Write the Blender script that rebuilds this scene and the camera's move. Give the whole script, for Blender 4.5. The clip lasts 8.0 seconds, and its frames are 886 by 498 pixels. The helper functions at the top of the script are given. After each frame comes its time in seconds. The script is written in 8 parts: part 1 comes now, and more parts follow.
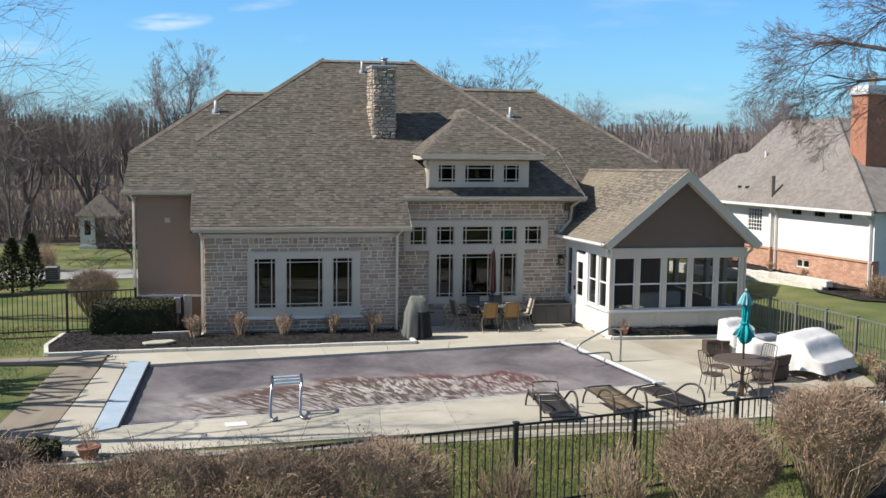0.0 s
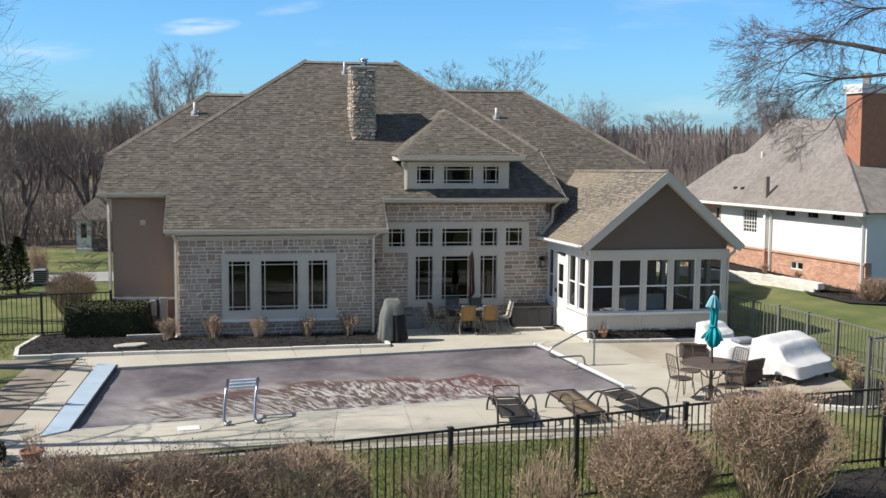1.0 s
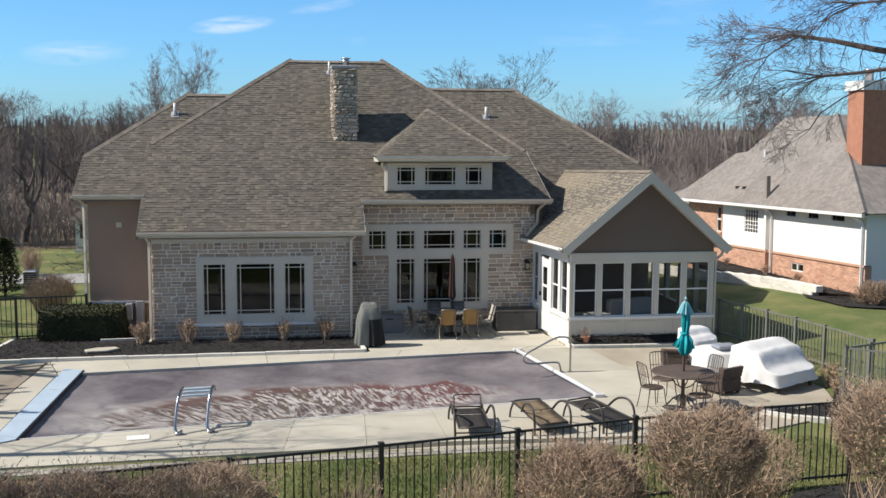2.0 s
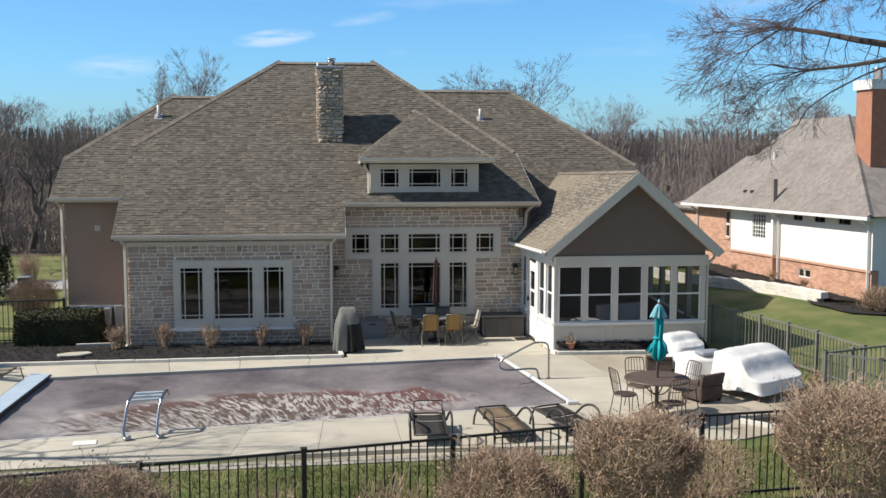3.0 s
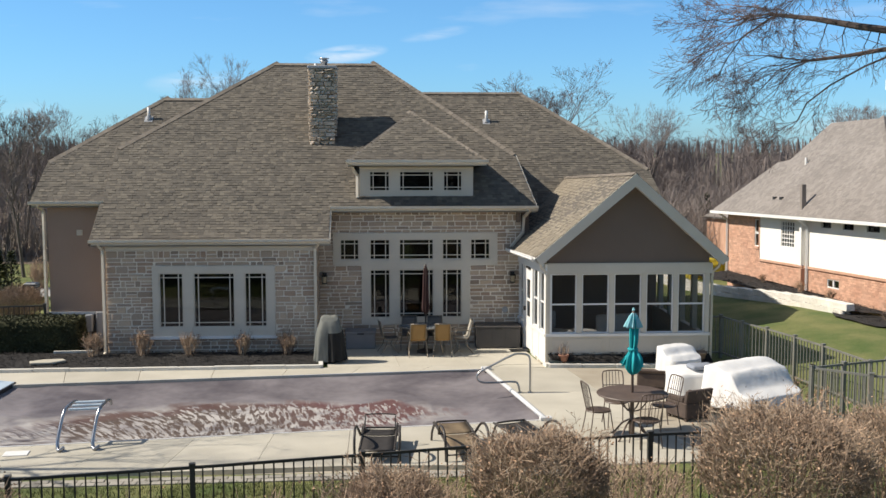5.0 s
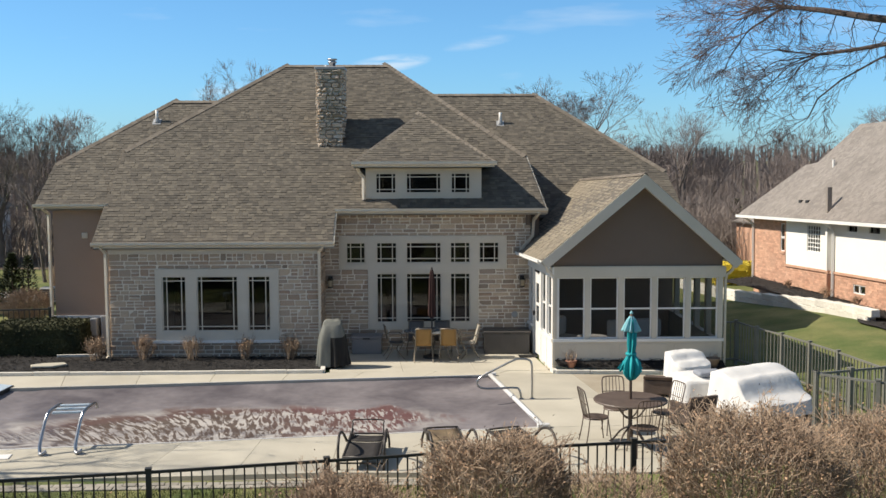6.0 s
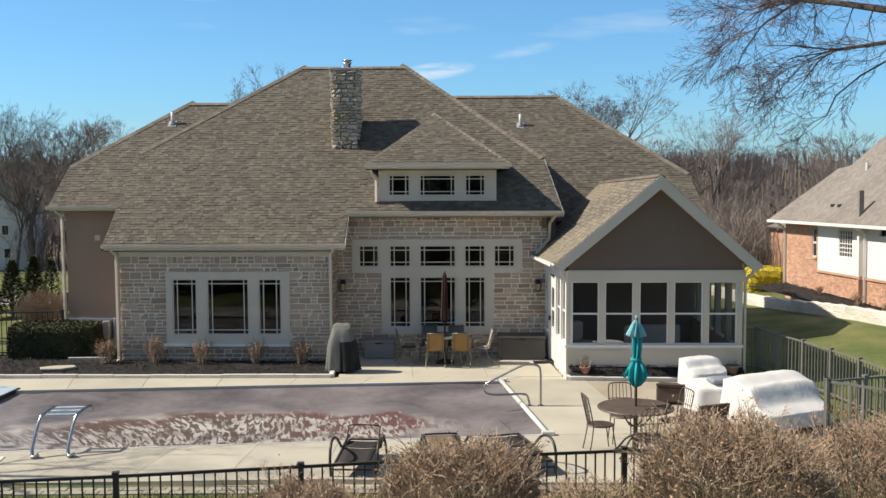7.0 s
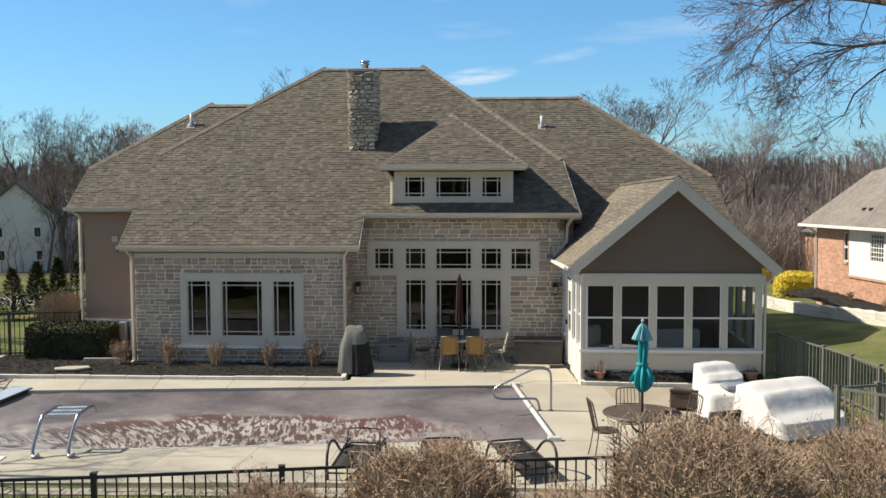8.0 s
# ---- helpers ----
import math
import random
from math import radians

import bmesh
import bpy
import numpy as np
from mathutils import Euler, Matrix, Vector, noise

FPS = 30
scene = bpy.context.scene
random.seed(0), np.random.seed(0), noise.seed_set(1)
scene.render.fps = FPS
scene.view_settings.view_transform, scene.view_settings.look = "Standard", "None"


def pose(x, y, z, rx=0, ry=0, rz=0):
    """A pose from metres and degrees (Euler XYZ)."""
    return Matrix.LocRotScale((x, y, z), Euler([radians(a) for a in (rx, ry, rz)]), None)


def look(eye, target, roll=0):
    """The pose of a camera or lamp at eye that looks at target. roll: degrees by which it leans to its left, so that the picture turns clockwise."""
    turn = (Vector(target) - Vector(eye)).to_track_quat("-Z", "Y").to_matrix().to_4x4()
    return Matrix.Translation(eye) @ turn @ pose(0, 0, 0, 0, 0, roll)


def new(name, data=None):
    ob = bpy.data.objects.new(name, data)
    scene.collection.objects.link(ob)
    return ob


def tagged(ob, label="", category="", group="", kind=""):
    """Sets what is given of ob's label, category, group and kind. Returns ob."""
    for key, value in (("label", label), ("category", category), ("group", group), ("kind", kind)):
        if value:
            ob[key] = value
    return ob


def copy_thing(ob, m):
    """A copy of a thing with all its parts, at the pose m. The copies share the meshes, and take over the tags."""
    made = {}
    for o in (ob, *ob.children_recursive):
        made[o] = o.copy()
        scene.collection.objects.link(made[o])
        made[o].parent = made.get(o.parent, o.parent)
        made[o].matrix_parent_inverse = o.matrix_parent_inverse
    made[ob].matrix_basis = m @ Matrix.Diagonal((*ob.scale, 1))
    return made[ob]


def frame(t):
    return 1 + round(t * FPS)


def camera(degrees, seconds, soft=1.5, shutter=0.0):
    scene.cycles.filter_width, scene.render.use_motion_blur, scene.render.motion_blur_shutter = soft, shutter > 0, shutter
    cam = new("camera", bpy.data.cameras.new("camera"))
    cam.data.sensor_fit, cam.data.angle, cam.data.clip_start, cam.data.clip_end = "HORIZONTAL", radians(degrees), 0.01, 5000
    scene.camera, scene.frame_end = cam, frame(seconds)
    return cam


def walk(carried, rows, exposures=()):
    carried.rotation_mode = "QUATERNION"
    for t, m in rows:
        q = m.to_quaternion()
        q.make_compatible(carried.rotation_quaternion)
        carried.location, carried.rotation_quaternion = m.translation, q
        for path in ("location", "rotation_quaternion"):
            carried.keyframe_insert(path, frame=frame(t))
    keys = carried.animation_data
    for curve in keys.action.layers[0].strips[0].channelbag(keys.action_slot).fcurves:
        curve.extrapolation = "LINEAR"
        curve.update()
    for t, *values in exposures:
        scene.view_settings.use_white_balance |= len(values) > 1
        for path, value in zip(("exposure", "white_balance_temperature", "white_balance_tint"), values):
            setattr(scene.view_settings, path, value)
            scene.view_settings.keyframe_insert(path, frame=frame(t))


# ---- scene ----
cam = camera(45, 8.0, soft=1.5)
walk(cam, [
    (0, look((-1.025, -26.732, 5.338), (3.214, -7.328, 2.994), 0.85)),
    (0.5, look((-0.401, -26.735, 5.241), (3.602, -7.272, 2.974), 0.70)),
    (1, look((0.264, -26.7, 5.304), (4.022, -7.192, 3.004), 0.61)),
    (1.5, look((0.923, -26.562, 5.449), (4.419, -7.017, 3.049), 0.52)),
    (3, look((3.168, -25.897, 5.124), (5.583, -6.16, 2.972), 0.13)),
    (3.5, look((3.754, -25.643, 5.022), (5.855, -5.862, 2.952), 0.07)),
    (4, look((4.275, -25.395, 4.959), (6.061, -5.577, 2.946), 0.03)),
    (4.5, look((4.734, -25.128, 4.895), (6.203, -5.278, 2.936), 0.04)),
    (6, look((6.045, -24.383, 4.633), (6.359, -4.46, 2.907), -0.20)),
    (6.5, look((6.428, -24.157, 4.563), (6.324, -4.225, 2.911), -0.22)),
    (7, look((6.76, -23.932, 4.495), (6.242, -4.001, 2.912), -0.24)),
    (7.5, look((7.038, -23.744, 4.436), (6.145, -3.822, 2.918), -0.14)),
    (8, look((7.362, -23.635, 4.411), (6.053, -3.734, 2.923), -0.18)),
], exposures=[(0, 0.26, 6450, 10), (4.5, 0.26, 6700, 10), (8, 0.26, 7100, 9)])

# ---- light: low winter sun from the left, clear sky ----
SUN_TO = Vector((1.0, -0.034, -0.92)).normalized()
sun = new("sun", bpy.data.lights.new("sun", "SUN"))
sun.data.energy, sun.data.angle, sun.data.color = 5.0, radians(0.55), (1.0, 0.94, 0.85)
sun.matrix_world = look((-40, 3, 40), Vector((-40, 3, 40)) + SUN_TO)
world = bpy.data.worlds.new("world")
scene.world = world
world.use_nodes = True
wn, wl = world.node_tree.nodes, world.node_tree.links
wn.clear()
sky = wn.new("ShaderNodeTexSky")
sky.sky_type, sky.sun_disc = "NISHITA", False
sky.sun_elevation, sky.sun_rotation = math.asin(-SUN_TO.z), radians(-88)
sky.air_density, sky.dust_density, sky.ozone_density = 1.0, 0.2, 3.5
# a few thin wisps of cloud, fixed on the sky
wco = wn.new("ShaderNodeTexCoord")
wmap = wn.new("ShaderNodeMapping")
wmap.inputs["Scale"].default_value = (3.0, 3.0, 16.0)
wnoise = wn.new("ShaderNodeTexNoise")
wnoise.inputs["Scale"].default_value, wnoise.inputs["Detail"].default_value = 1.7, 6.0
wramp = wn.new("ShaderNodeValToRGB")
wramp.color_ramp.elements[0].position, wramp.color_ramp.elements[1].position = 0.58, 0.80


def sky_math(op, a, c=None, clamp=False):
    q = wn.new("ShaderNodeMath")
    q.operation, q.use_clamp = op, clamp
    for i, v in enumerate((a, c)):
        if isinstance(v, (int, float)):
            q.inputs[i].default_value = v
        elif v is not None:
            wl.new(v, q.inputs[i])
    return q.outputs["Value"]


wdir = wn.new("ShaderNodeSeparateXYZ")
wl.new(wco.outputs["Generated"], wdir.inputs["Vector"])
bearing = sky_math("DIVIDE", wdir.outputs["X"], sky_math("MAXIMUM", wdir.outputs["Y"], 0.05))


def wisp(at, high, wide, tall, slant=0.0):
    """One small streak of cirrus on the northern sky."""
    a = sky_math("DIVIDE", sky_math("SUBTRACT", bearing, at), wide)
    h = sky_math("SUBTRACT", wdir.outputs["Z"], high)
    h = sky_math("DIVIDE", sky_math("SUBTRACT", h, sky_math("MULTIPLY", sky_math("SUBTRACT", bearing, at), slant)), tall)
    return sky_math("SUBTRACT", 1.0, sky_math("ADD", sky_math("MULTIPLY", a, a), sky_math("MULTIPLY", h, h)), True)


wmix = wn.new("ShaderNodeMixRGB")
wmix.inputs["Color2"].default_value = (7.5, 8.0, 8.6, 1)
wscale = wn.new("ShaderNodeMath")
wscale.operation, wscale.inputs[1].default_value = "MULTIPLY", 0.35
wback = wn.new("ShaderNodeBackground")
wback.inputs["Strength"].default_value = 0.105
wout = wn.new("ShaderNodeOutputWorld")
wl.new(wco.outputs["Generated"], wmap.inputs["Vector"])
wl.new(wmap.outputs["Vector"], wnoise.inputs["Vector"])
wl.new(wnoise.outputs["Fac"], wramp.inputs["Fac"])
wl.new(wramp.outputs["Color"], wscale.inputs[0])
wisps = sky_math("MAXIMUM", sky_math("MAXIMUM", wisp(-0.033, 0.0855, 0.040, 0.0085, 0.10), sky_math("MULTIPLY", wisp(0.05, 0.1035, 0.035, 0.006, 0.16), 0.4)), sky_math("MULTIPLY", wisp(-0.17, 0.058, 0.05, 0.012, 0.05), 0.45))
wfine = wn.new("ShaderNodeTexNoise")
wfine.inputs["Scale"].default_value, wfine.inputs["Detail"].default_value, wfine.inputs["Distortion"].default_value = 9.0, 7.0, 0.6
wl.new(wmap.outputs["Vector"], wfine.inputs["Vector"])
wisps = sky_math("MULTIPLY", wisps, sky_math("MULTIPLY", sky_math("SUBTRACT", wfine.outputs["Fac"], 0.30), 2.6, True))
wl.new(sky_math("MAXIMUM", wscale.outputs["Value"], sky_math("MULTIPLY", wisps, 0.75)), wmix.inputs["Fac"])
# clear, deep blue air
wtint = wn.new("ShaderNodeMixRGB")
wtint.blend_type, wtint.inputs["Fac"].default_value = "MULTIPLY", 1.0
wsep = wn.new("ShaderNodeSeparateXYZ")
wgrad = wn.new("ShaderNodeValToRGB")
wgrad.color_ramp.elements.new(0.22).color = (0.57, 0.95, 1.20, 1)
wgrad.color_ramp.elements[0].position, wgrad.color_ramp.elements[0].color = 0.0, (0.46, 0.85, 1.36, 1)
wgrad.color_ramp.elements[2].position, wgrad.color_ramp.elements[2].color = 0.42, (1.22, 1.00, 0.84, 1)
wl.new(wco.outputs["Generated"], wsep.inputs["Vector"])
wl.new(wsep.outputs["Z"], wgrad.inputs["Fac"])
wl.new(wgrad.outputs["Color"], wtint.inputs["Color2"])
wl.new(sky.outputs["Color"], wtint.inputs["Color1"])
wl.new(wtint.outputs["Color"], wmix.inputs["Color1"])
wl.new(wmix.outputs["Color"], wback.inputs["Color"])
wl.new(wback.outputs["Background"], wout.inputs["Surface"])


# ---- materials ----
def rgba(c):
    return (c[0], c[1], c[2], 1.0)


def material(name, colour, other=None, rough=0.7, scale=2.0, fine=40.0, fine_amount=0.25, bump=0.3, bump_dist=0.01, metal=0.0,
             vary="", vary_amount=0.25, palette=None, contrast=0.25, stretch=(1, 1, 1), mixing=0.75):
    """A surface with a broad stain, a fine grain, relief and, if asked for, a difference from piece to piece."""
    m = bpy.data.materials.new(name)
    m.use_nodes = True
    n, l = m.node_tree.nodes, m.node_tree.links
    b = n["Principled BSDF"]
    b.inputs["Roughness"].default_value, b.inputs["Metallic"].default_value = rough, metal
    geo = n.new("ShaderNodeNewGeometry")
    mp = n.new("ShaderNodeMapping")
    mp.inputs["Scale"].default_value = stretch
    l.new(geo.outputs["Position"], mp.inputs["Vector"])
    broad = n.new("ShaderNodeTexNoise")
    broad.inputs["Scale"].default_value, broad.inputs["Detail"].default_value = scale, 5.0
    l.new(mp.outputs["Vector"], broad.inputs["Vector"])
    grain = n.new("ShaderNodeTexNoise")
    grain.inputs["Scale"].default_value, grain.inputs["Detail"].default_value = fine, 3.0
    l.new(mp.outputs["Vector"], grain.inputs["Vector"])
    ramp = n.new("ShaderNodeValToRGB")
    ramp.color_ramp.elements[0].position, ramp.color_ramp.elements[1].position = 0.5 - contrast, 0.5 + contrast
    ramp.color_ramp.elements[0].color = rgba(colour)
    ramp.color_ramp.elements[1].color = rgba(other or colour)
    l.new(broad.outputs["Fac"], ramp.inputs["Fac"])
    col = ramp.outputs["Color"]
    if vary:
        if vary == "object":
            src = n.new("ShaderNodeObjectInfo").outputs["Random"]
        else:
            src = geo.outputs["Random Per Island"]
        if palette:
            pr = n.new("ShaderNodeValToRGB")
            pr.color_ramp.interpolation = "LINEAR"
            while len(pr.color_ramp.elements) < len(palette):
                pr.color_ramp.elements.new(0.5)
            for i, c in enumerate(palette):
                pr.color_ramp.elements[i].position = i / (len(palette) - 1)
                pr.color_ramp.elements[i].color = rgba(c)
            l.new(src, pr.inputs["Fac"])
            mx = n.new("ShaderNodeMixRGB")
            mx.inputs["Fac"].default_value = mixing
            l.new(col, mx.inputs["Color1"])
            l.new(pr.outputs["Color"], mx.inputs["Color2"])
            col = mx.outputs["Color"]
        else:
            mr = n.new("ShaderNodeMapRange")
            mr.inputs["To Min"].default_value, mr.inputs["To Max"].default_value = 1 - vary_amount, 1 + vary_amount
            l.new(src, mr.inputs["Value"])
            hv = n.new("ShaderNodeHueSaturation")
            l.new(mr.outputs["Result"], hv.inputs["Value"])
            l.new(col, hv.inputs["Color"])
            col = hv.outputs["Color"]
    gr = n.new("ShaderNodeMapRange")
    gr.inputs["To Min"].default_value, gr.inputs["To Max"].default_value = 1 - fine_amount, 1 + fine_amount
    l.new(grain.outputs["Fac"], gr.inputs["Value"])
    hs = n.new("ShaderNodeHueSaturation")
    l.new(gr.outputs["Result"], hs.inputs["Value"])
    l.new(col, hs.inputs["Color"])
    l.new(hs.outputs["Color"], b.inputs["Base Color"])
    if bump:
        bp = n.new("ShaderNodeBump")
        bp.inputs["Strength"].default_value, bp.inputs["Distance"].default_value = bump, bump_dist
        l.new(grain.outputs["Fac"], bp.inputs["Height"])
        l.new(bp.outputs["Normal"], b.inputs["Normal"])
    return m


STONE = material("limestone", (0.43, 0.335, 0.25), (0.55, 0.445, 0.34), 0.85, 3.0, 45, 0.3, 0.7, 0.012, vary="object",
                 palette=[(0.25, 0.19, 0.142), (0.52, 0.41, 0.305), (0.36, 0.28, 0.22), (0.59, 0.465, 0.335), (0.43, 0.315, 0.225), (0.38, 0.265, 0.19)], mixing=0.88)
CHIMNEY_STONE = material("pale ledgestone", (0.44, 0.36, 0.275), (0.58, 0.48, 0.38), 0.9, 3.0, 40, 0.3, 0.8, 0.015, vary="object",
                         palette=[(0.36, 0.29, 0.22), (0.66, 0.55, 0.44), (0.50, 0.41, 0.325), (0.76, 0.65, 0.53)])
MORTAR = material("mortar", (0.76, 0.70, 0.60), (0.84, 0.78, 0.68), 0.95, 4, 60, 0.2, 0.5)
TABS = [(0.064, 0.058, 0.049), (0.150, 0.131, 0.104), (0.094, 0.083, 0.068), (0.200, 0.174, 0.134), (0.138, 0.121, 0.094), (0.077, 0.068, 0.056)]
SHINGLE = material("roof shingle", (0.084, 0.073, 0.061), (0.176, 0.150, 0.119), 0.9, 0.42, 60, 0.35, 0.6, 0.006, vary="island", palette=TABS, mixing=0.70)
SHINGLE_PIECE = material("roof shingle tab", (0.084, 0.073, 0.061), (0.176, 0.150, 0.119), 0.9, 0.42, 60, 0.35, 0.6, 0.006, vary="object", palette=TABS, mixing=0.70)
ROOF_DECK = material("roof underlay", (0.10, 0.088, 0.073), (0.14, 0.12, 0.10), 0.95)
HIP_CAP = material("hip cap shingle", (0.180, 0.153, 0.122), (0.235, 0.199, 0.159), 0.9, 2, 60, 0.3, 0.5, vary="island", vary_amount=0.2)
# white paint with the shade of the front put into its colour
TRIM_SHADED = material("white trim paint, shade toned", (0.58, 0.53, 0.44), (0.64, 0.59, 0.50), 0.5, 1.5, 30, 0.05, 0.05)
TRIM_WHITE = material("bright white trim paint, shade toned", (0.74, 0.73, 0.70), (0.80, 0.79, 0.76), 0.5, 1.5, 30, 0.05, 0.05)
GUTTER = material("gutter enamel", (0.66, 0.585, 0.47), (0.73, 0.655, 0.54), 0.4, 3, 25, 0.08, 0.05)
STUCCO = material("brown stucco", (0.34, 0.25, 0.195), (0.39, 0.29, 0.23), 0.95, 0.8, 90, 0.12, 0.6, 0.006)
# darker than STUCCO; its tone also stands for shade on the east walls
STUCCO_DARK = material("dark brown stucco, shade of east walls", (0.155, 0.118, 0.095), (0.18, 0.138, 0.11), 0.95, 0.8, 90, 0.12, 0.6, 0.006)
# dark tone stands in for the gloom of unlit rooms
PLASTER_GLOOM = material("inner plaster, room gloom", (0.09, 0.08, 0.07), (0.13, 0.115, 0.10), 0.9)
CONCRETE = material("pale concrete", (0.42, 0.388, 0.315), (0.53, 0.492, 0.405), 0.9, 1.1, 50, 0.14, 0.35, 0.006, vary="object", vary_amount=0.07)
CONCRETE_WORN = material("worn brownish concrete", (0.33, 0.28, 0.21), (0.50, 0.45, 0.36), 0.9, 0.9, 45, 0.18, 0.4, 0.006, vary="object", vary_amount=0.07)
PAVING_OLD = material("old brown paving", (0.20, 0.165, 0.125), (0.31, 0.265, 0.205), 0.9, 1.2, 45, 0.25, 0.4, 0.006, vary="object", vary_amount=0.1)
LITTER = material("brown leaf litter", (0.10, 0.075, 0.05), (0.21, 0.165, 0.115), 0.95, 0.4, 12, 0.5, 0.8, 0.04)
CURB = material("white limestone curb", (0.60, 0.57, 0.50), (0.74, 0.71, 0.64), 0.9, 3, 40, 0.2, 0.5)
PAVER = material("grey paver", (0.27, 0.245, 0.205), (0.37, 0.34, 0.285), 0.9, 3, 50, 0.25, 0.5, vary="object", vary_amount=0.2)
MULCH = material("dark mulch", (0.013, 0.012, 0.012), (0.036, 0.032, 0.029), 0.95, 5, 60, 0.7, 1.0, 0.03)
CHIP = material("mulch chip", (0.012, 0.011, 0.011), (0.040, 0.035, 0.031), 0.95, 8, 50, 0.5, 0.4, vary="island", vary_amount=0.6)
GRASS = material("winter lawn", (0.075, 0.115, 0.024), (0.195, 0.19, 0.068), 0.95, 0.9, 26, 0.6, 1.0, 0.03, contrast=0.17)
BLADE = material("grass blade", (0.066, 0.108, 0.018), (0.185, 0.175, 0.064), 0.8, 0.8, 30, 0.3, 0.0, vary="island", vary_amount=0.4)
BARK = material("grey bark", (0.095, 0.078, 0.068), (0.17, 0.14, 0.12), 0.95, 6, 40, 0.35, 0.7, 0.02)
LIMB = material("dark reddish bark", (0.062, 0.047, 0.041), (0.12, 0.092, 0.08), 0.95, 6, 40, 0.35, 0.7, 0.02)
TWIG = material("far twigs", (0.17, 0.138, 0.125), (0.27, 0.225, 0.20), 0.95, 0.3, 30, 0.3, 0.0)
TWIG_DARK = material("dark twigs", (0.15, 0.122, 0.113), (0.23, 0.19, 0.173), 0.95, 0.3, 30, 0.3, 0.0)
TWIG_NEAR = material("reddish twigs", (0.115, 0.078, 0.072), (0.20, 0.145, 0.13), 0.9, 2, 30, 0.3, 0.0)
BUSH_STEM = material("dry shrub stem", (0.22, 0.150, 0.105), (0.42, 0.315, 0.22), 0.9, 1.5, 30, 0.35, 0.0, vary="island", vary_amount=0.5)
BUSH_LEAF = material("dry shrub leaf", (0.24, 0.14, 0.085), (0.40, 0.265, 0.165), 0.85, 2, 30, 0.4, 0.0, vary="island", vary_amount=0.45)
EVERGREEN = material("clipped evergreen leaf", (0.014, 0.020, 0.008), (0.070, 0.070, 0.027), 0.9, 3, 40, 0.4, 0.0, vary="island", vary_amount=0.25)
ARBOR = material("arborvitae leaf", (0.02, 0.035, 0.012), (0.06, 0.07, 0.025), 0.85, 3, 40, 0.4, 0.0, vary="island", vary_amount=0.4)
YELLOW_LEAF = material("yellow leaf", (0.62, 0.47, 0.03), (0.55, 0.45, 0.06), 0.8, 3, 40, 0.3, 0.0, vary="island", vary_amount=0.3)
FENCE = material("black fence paint", (0.035, 0.033, 0.028), (0.06, 0.055, 0.047), 0.45, 3, 30, 0.2, 0.1)
FENCE_PALE = material("bronze fence paint", (0.15, 0.145, 0.125), (0.19, 0.185, 0.16), 0.4, 3, 30, 0.2, 0.1)
STEEL = material("stainless steel", (0.40, 0.41, 0.43), (0.46, 0.46, 0.47), 0.3, 6, 30, 0.05, 0.0, metal=1.0)
RAIL_STEEL = material("weathered steel rail", (0.38, 0.38, 0.37), (0.48, 0.48, 0.47), 0.32, 6, 30, 0.08, 0.0, metal=1.0)
LID = material("blue white coated aluminium", (0.40, 0.50, 0.58), (0.50, 0.59, 0.67), 0.4, 1.5, 20, 0.06, 0.1)
ALUMINIUM = material("white coated aluminium", (0.60, 0.60, 0.59), (0.70, 0.70, 0.69), 0.4, 1.5, 20, 0.06, 0.1)
BRONZE = material("dark bronze metal", (0.03, 0.025, 0.021), (0.055, 0.045, 0.038), 0.45, 6, 30, 0.2, 0.1)
BRONZE_BROWN = material("weathered brown metal", (0.085, 0.06, 0.047), (0.135, 0.098, 0.078), 0.5, 6, 30, 0.2, 0.1)
SLING = material("dark woven sling", (0.02, 0.017, 0.016), (0.035, 0.03, 0.027), 0.8, 6, 140, 0.3, 0.4, 0.003)
SLING_TAN = material("tan woven sling", (0.10, 0.07, 0.045), (0.24, 0.175, 0.10), 0.8, 6, 140, 0.15, 0.4, 0.003)
SLING_GOLD = material("golden woven sling", (0.29, 0.165, 0.055), (0.34, 0.20, 0.07), 0.8, 6, 140, 0.12, 0.4, 0.003)
CHAMPAGNE = material("champagne chair metal", (0.20, 0.17, 0.13), (0.27, 0.23, 0.18), 0.4, 6, 30, 0.1, 0.0, metal=0.6)
TEAL = material("turquoise canvas", (0.0, 0.30, 0.33), (0.01, 0.40, 0.43), 0.8, 4, 90, 0.12, 0.3, 0.004)
TEAL_TOP = material("bleached turquoise canvas", (0.22, 0.50, 0.55), (0.30, 0.58, 0.63), 0.8, 4, 90, 0.12, 0.3, 0.004)
MAROON = material("maroon canvas", (0.032, 0.014, 0.013), (0.055, 0.022, 0.02), 0.85, 4, 90, 0.15, 0.3, 0.004)
COVER_WHITE = material("white canvas cover", (0.68, 0.67, 0.645), (0.76, 0.75, 0.73), 0.75, 1.5, 7, 0.04, 0.28, 0.025)
COVER_GREY = material("grey grill cover", (0.13, 0.135, 0.12), (0.19, 0.195, 0.172), 0.8, 3, 60, 0.15, 0.3, 0.006)
COVER_BLACK = material("black vinyl", (0.008, 0.008, 0.008), (0.016, 0.016, 0.016), 0.85, 3, 60, 0.15, 0.2)
WICKER = material("dark brown wicker", (0.055, 0.038, 0.03), (0.10, 0.07, 0.055), 0.75, 8, 120, 0.5, 0.9, 0.006)
BOX_GREY = material("grey brown resin", (0.062, 0.057, 0.054), (0.09, 0.083, 0.077), 0.6, 2, 60, 0.15, 0.3)
BOX_PALE = material("pale grey resin", (0.22, 0.21, 0.21), (0.27, 0.26, 0.26), 0.6, 2, 60, 0.12, 0.3)
